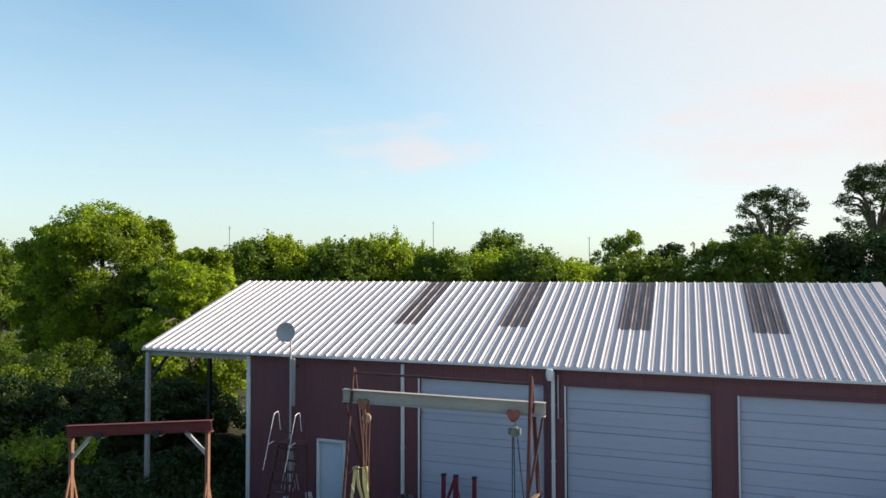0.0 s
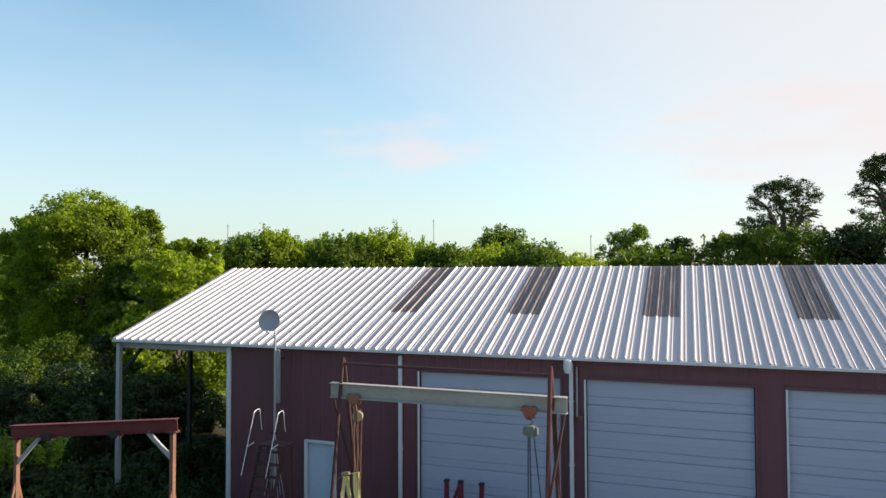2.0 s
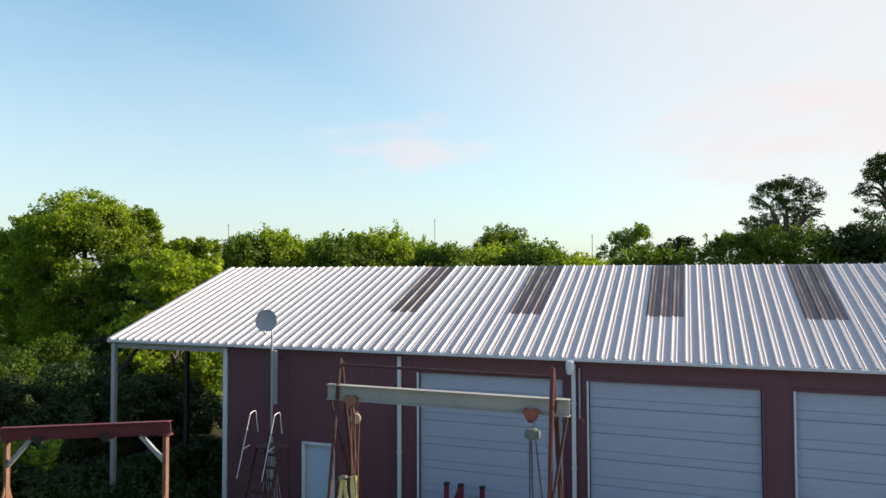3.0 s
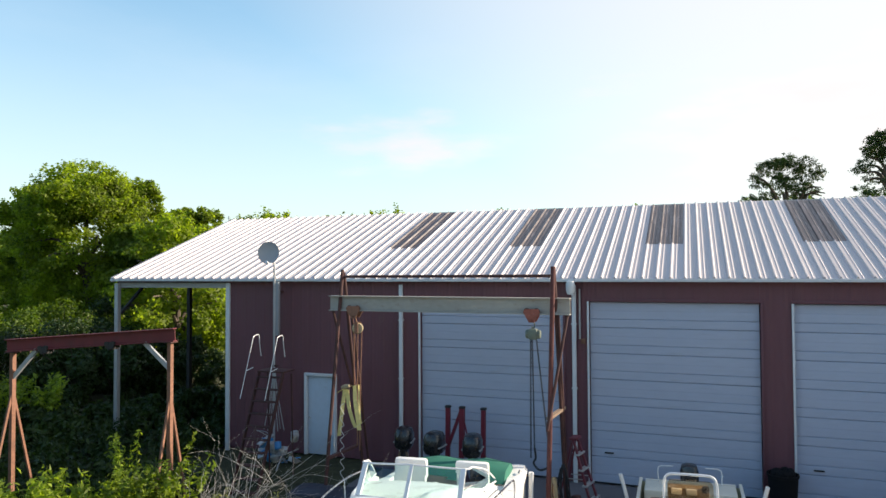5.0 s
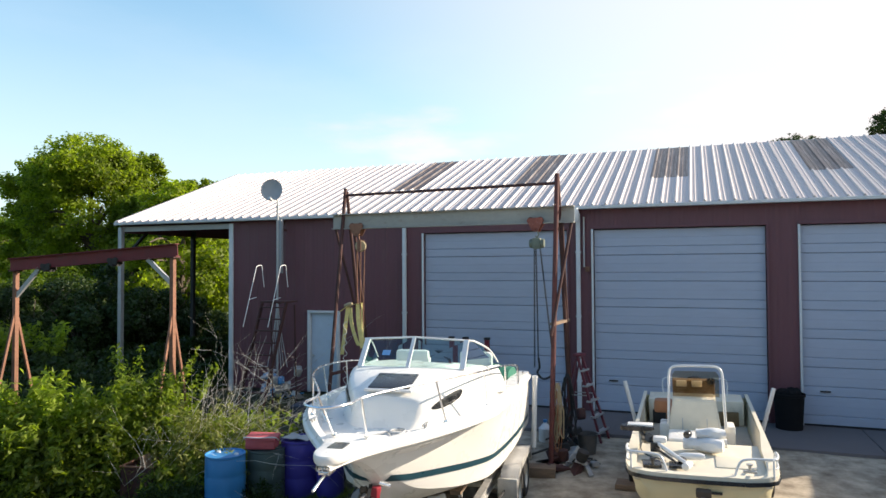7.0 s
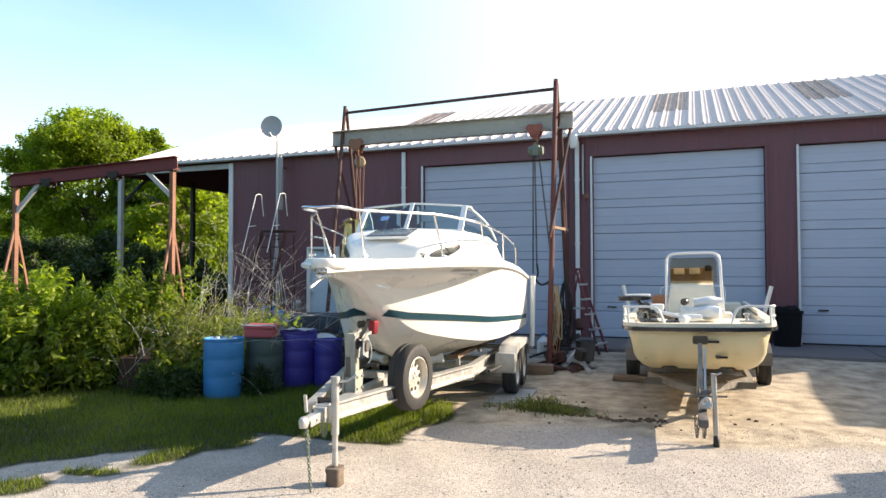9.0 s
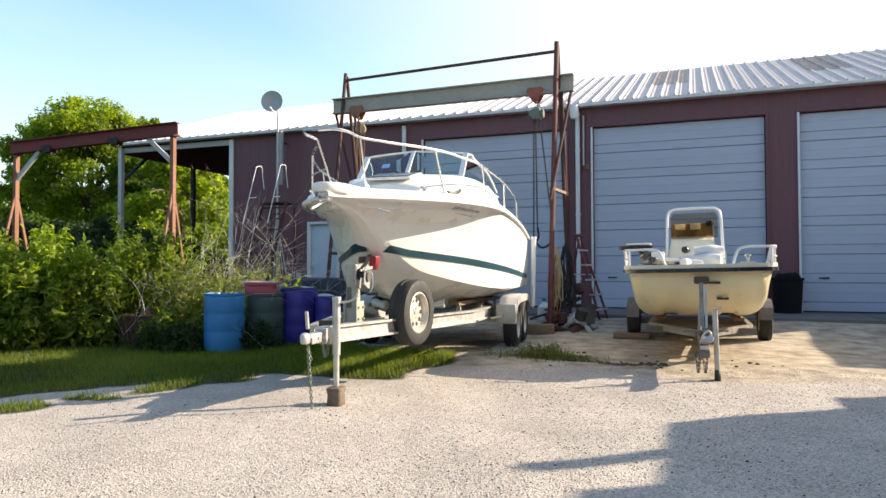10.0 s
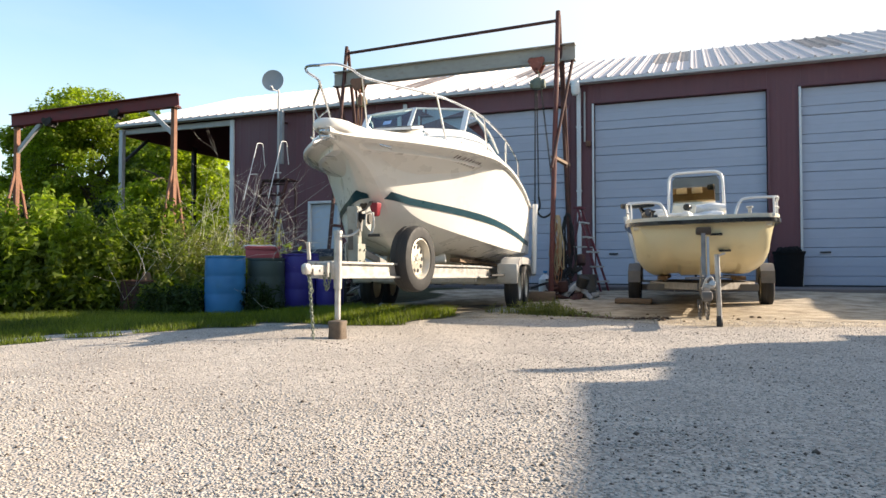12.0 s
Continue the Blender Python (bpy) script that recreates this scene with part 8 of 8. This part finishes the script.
pts = np.array([5.32, -6.15]) + RNG.normal(0, 1, (16, 2)) * [0.16, 0.14]
weeds("bright_weeds", "clump of bright weeds behind the drums", pts, RNG.uniform(0.85, 1.2, len(pts)), 36, 0.14, M_WEED, 0.3)


pts = np.array([10.62, -7.36]) + RNG.normal(0, 1, (190, 2)) * [0.30, 0.13]
weeds("grass_tuft", "ragged tuft of olive grass at the edge of the dirt", pts, RNG.uniform(0.06, 0.20, len(pts)) * np.exp(-((pts[:, 0] - 10.5) / 0.6) ** 2), 70, 0.07, M_DRYWEED, 0.12)
# undergrowth leaves are coloured dark for the shade below the thicket
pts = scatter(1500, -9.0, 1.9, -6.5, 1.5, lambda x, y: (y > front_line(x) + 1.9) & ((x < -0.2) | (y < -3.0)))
weeds("undergrowth", "undergrowth between the weeds and the thicket, shade in its dark leaf colour", pts, RNG.uniform(0.35, 0.95, len(pts)), 26, 0.17, M_TREE_C, 0.42)
pts = scatter(80, -10.0, -6.5, -2.2, 0.5, lambda x, y: x > -99)
weeds("verge_weeds", "sunlit broad-leaved weeds beside the red gantry", pts, RNG.uniform(1.3, 1.9, len(pts)), 30, 0.20, M_WEED, 0.42)


def dead_brush(at, n, seed, label, lean=(0.75, 0.0), reach=1.9, rise=(0.35, 1.2), fan=0.45):
    rnd = random.Random(seed)
    t = thing("dead_brush", label, "brush", (at[0], at[1], float(ground_height(*at))))

    def limb(bm, p, d, ln, r, depth):
        q = [p]
        v = d.copy()
        for _ in range(4):
            v = (v + Vector((rnd.gauss(0, .16), rnd.gauss(0, .16), rnd.gauss(0.0, .12)))).normalized()
            q.append(q[-1] + v * ln / 4)
        tube(bm, q, r, 5, taper=0.35)
        if depth:
            for _ in range(rnd.randint(2, 4)):
                s = rnd.randint(1, 4)
                w = (v + Vector((rnd.gauss(0, .6), rnd.gauss(0, .6), rnd.gauss(.1, .45)))).normalized()
                limb(bm, q[s], w, ln * rnd.uniform(.35, .6), r * .55, depth - 1)
    for k in range(n):
        d = Vector((lean[0] + rnd.gauss(0, fan), lean[1] + rnd.gauss(0, fan), rnd.uniform(*rise))).normalized()
        bm = bmesh.new()
        limb(bm, Vector((rnd.gauss(0, .35), rnd.gauss(0, .35), -0.03)), d, reach * rnd.uniform(.55, 1.0), rnd.uniform(.0030, .0065), 2)
        part("branch", bm, M_TWIG, t)


dead_brush((3.75, -6.45), 34, 21, "pale bare branches of dead brush by the drums", (1.0, 0.05), 2.9, (0.40, 0.85), 0.16)
dead_brush((5.2, -5.3), 30, 22, "pale bare branches of dead brush by the wall", (0.5, 0.2), 1.8, (0.28, 0.90))
dead_brush((-9.8, 2.2), 4, 23, "dead bare sapling in the thicket", (0.05, 0.0), 1.9)
dead_brush((-12.2, 2.0), 5, 24, "dead bare sapling in the thicket", (-0.05, 0.0), 2.8)

# grass blades
pts = scatter(150000, -1.0, 10.6, -13.5, -6.2, lambda x, y: (grass_amount(x, y) * RNG.uniform(0.55, 1.0, len(x)) > 0.5) & (RNG.uniform(0, 1, len(x)) < 0.25 + 0.75 * smooth(1.0, 4.5, x)))
n = len(pts)
z = ground_height(pts[:, 0], pts[:, 1])
h = RNG.uniform(0.03, 0.10, n) * (1 + 0.7 * np.exp(-((pts[:, 0] - 8.7) / 1.2) ** 2 - ((pts[:, 1] + 8.4) / 1.0) ** 2))
a = RNG.uniform(0, math.tau, n)
wd = RNG.uniform(0.003, 0.007, n)
base = np.stack([pts[:, 0], pts[:, 1], z - 0.005], axis=1)
side = np.stack([np.cos(a) * wd, np.sin(a) * wd, np.zeros(n)], axis=1)
tip = base + np.stack([RNG.normal(0, 0.35, n) * h, RNG.normal(0, 0.35, n) * h, h], axis=1)
verts = np.stack([base - side, base + side, tip], axis=1).reshape(-1, 3)
tagged(arrays("grass", verts, np.arange(3 * n, dtype=np.int32).reshape(-1, 3), M_GRASS), "short green grass on the verge and under the trailer", "grass", kind="stuff")


# loose stones on the gravel
def stones(name, label, n, lo, hi, mat, clumped=False):
    ang = RNG.uniform(-0.75, 0.95, n)
    dist = 1.2 + 8.0 * RNG.uniform(0, 1, n) ** 1.25
    bear = radians(110) - ang
    x, y = 12.37 + np.cos(bear) * dist, -15.88 + np.sin(bear) * dist
    ok = (grass_amount(x, y) < 0.4) & (y < -7.4)
    if clumped:
        drift = np.sin(2.3 * x + 1.4 * np.sin(1.9 * y)) + np.sin(3.1 * y - 1.1 * np.sin(2.7 * x + 0.6))
        ok &= drift > RNG.uniform(-1.3, 2.0, n)
    x, y, m = x[ok], y[ok], int(ok.sum())
    r = RNG.uniform(lo, hi, m) * RNG.uniform(0.6, 1.0, m)
    octa = np.array([(1, 0, 0), (0, 1, 0), (-1, 0, 0), (0, -1, 0), (0, 0, 0.62), (0, 0, -0.5)], dtype=float)
    tri = np.array([(0, 1, 4), (1, 2, 4), (2, 3, 4), (3, 0, 4), (1, 0, 5), (2, 1, 5), (3, 2, 5), (0, 3, 5)])
    v = octa[None] * RNG.uniform(0.65, 1.25, (m, 6, 3)) * r[:, None, None]
    th = RNG.uniform(0, math.tau, m)
    c, s = np.cos(th)[:, None], np.sin(th)[:, None]
    v = np.stack([v[..., 0] * c - v[..., 1] * s, v[..., 0] * s + v[..., 1] * c, v[..., 2]], axis=-1)
    v += np.stack([x, y, ground_height(x, y) + r * 0.18], axis=1)[:, None, :]
    f = (tri[None] + (np.arange(m) * 6)[:, None, None]).reshape(-1, 3)
    tagged(arrays(name, v.reshape(-1, 3), f, mat), label, "stones", kind="stuff")


M_STONE = material("limestone_chips", (0.47, 0.430, 0.385), 0.9, vary=0.32, grain=20, coarse=3, island=0.9)
M_CLOD = material("dark_earth_clod", (0.13, 0.085, 0.055), 0.95, vary=0.35, grain=20, coarse=3, bump=0.4)
M_STONE_DARK = material("dark_chips", (0.125, 0.102, 0.085), 0.9, vary=0.35, grain=20, coarse=3, island=0.9)
stones("gravel_chips", "loose pale limestone chips on the yard", 90000, 0.003, 0.009, M_STONE)
stones("pebbles", "scattered larger pale stones on the yard", 700, 0.009, 0.017, M_STONE)
stones("dark_chips", "scattered darker stones on the gravel", 11000, 0.0035, 0.010, M_STONE_DARK, True)
stones("dark_pebbles", "scattered larger dark stones on the gravel", 130, 0.010, 0.017, M_STONE_DARK)

# broken dark edge where the packed dirt meets the gravel
rnd = random.Random(77)
cl = thing("earth_clods", "dark broken clods along the packed dirt edge", "clods", kind="stuff")
bm = bmesh.new()
for k in range(260):
    u = rnd.random()
    x, y = 10.95 + 1.15 * u + rnd.gauss(0, 0.03), -7.42 - 0.06 * u + 0.05 * math.sin(9 * u) + rnd.gauss(0, 0.05)
    if rnd.random() < 0.15:
        x, y = rnd.uniform(10.6, 13.6), rnd.uniform(-8.0, -6.6)
    q = 0.006 + 0.028 * rnd.random() ** 3
    m = pose(x, y, float(ground_height(x, y)) + q * 0.2, rnd.uniform(-20, 20), rnd.uniform(-20, 20), rnd.uniform(0, 180))
    lathe(bm, [(0, q * 0.7), (q * 0.7, q * 0.5), (q * 1.1, 0), (q * 0.8, -q * 0.5), (0, -q * 0.6)], 6, m)
part("clods", bm, M_CLOD, cl)["kind"] = "stuff"
pl = thing("tyre_boards", "grey weathered boards under the trailer tyres", "boards")
for x, y, rz in ((10.42, -6.62, 4), (8.25, -6.2, 8)):
    bm = bmesh.new()
    box(bm, (0, 0, 0), (0.55, 1.15, 0.03), pose(x - 0.45, y, float(ground_height(x, y)) + 0.012, 0, 0, rz), 0.005)
    part("board", bm, M_STEEL, pl)

# far masts
for c, r0, d in ((406, 400, 220), (767, 392, 300), (1043, 420, 280)):
    x, y, h = away(c, d, r0)
    t = thing("radio_mast", "thin far radio mast above the trees", "mast", (x, y, 0), 0.0, "masts")
    bm = bmesh.new()
    tube(bm, [(0, 0, 0), (0, 0, h)], 0.16, 5)
    part("pole", bm, M_STEEL, t)
    bm = bmesh.new()
    bar(bm, (-0.7, 0, h * 0.97), (0.7, 0, h * 0.97), 0.12)
    part("crossarm", bm, M_STEEL, t)
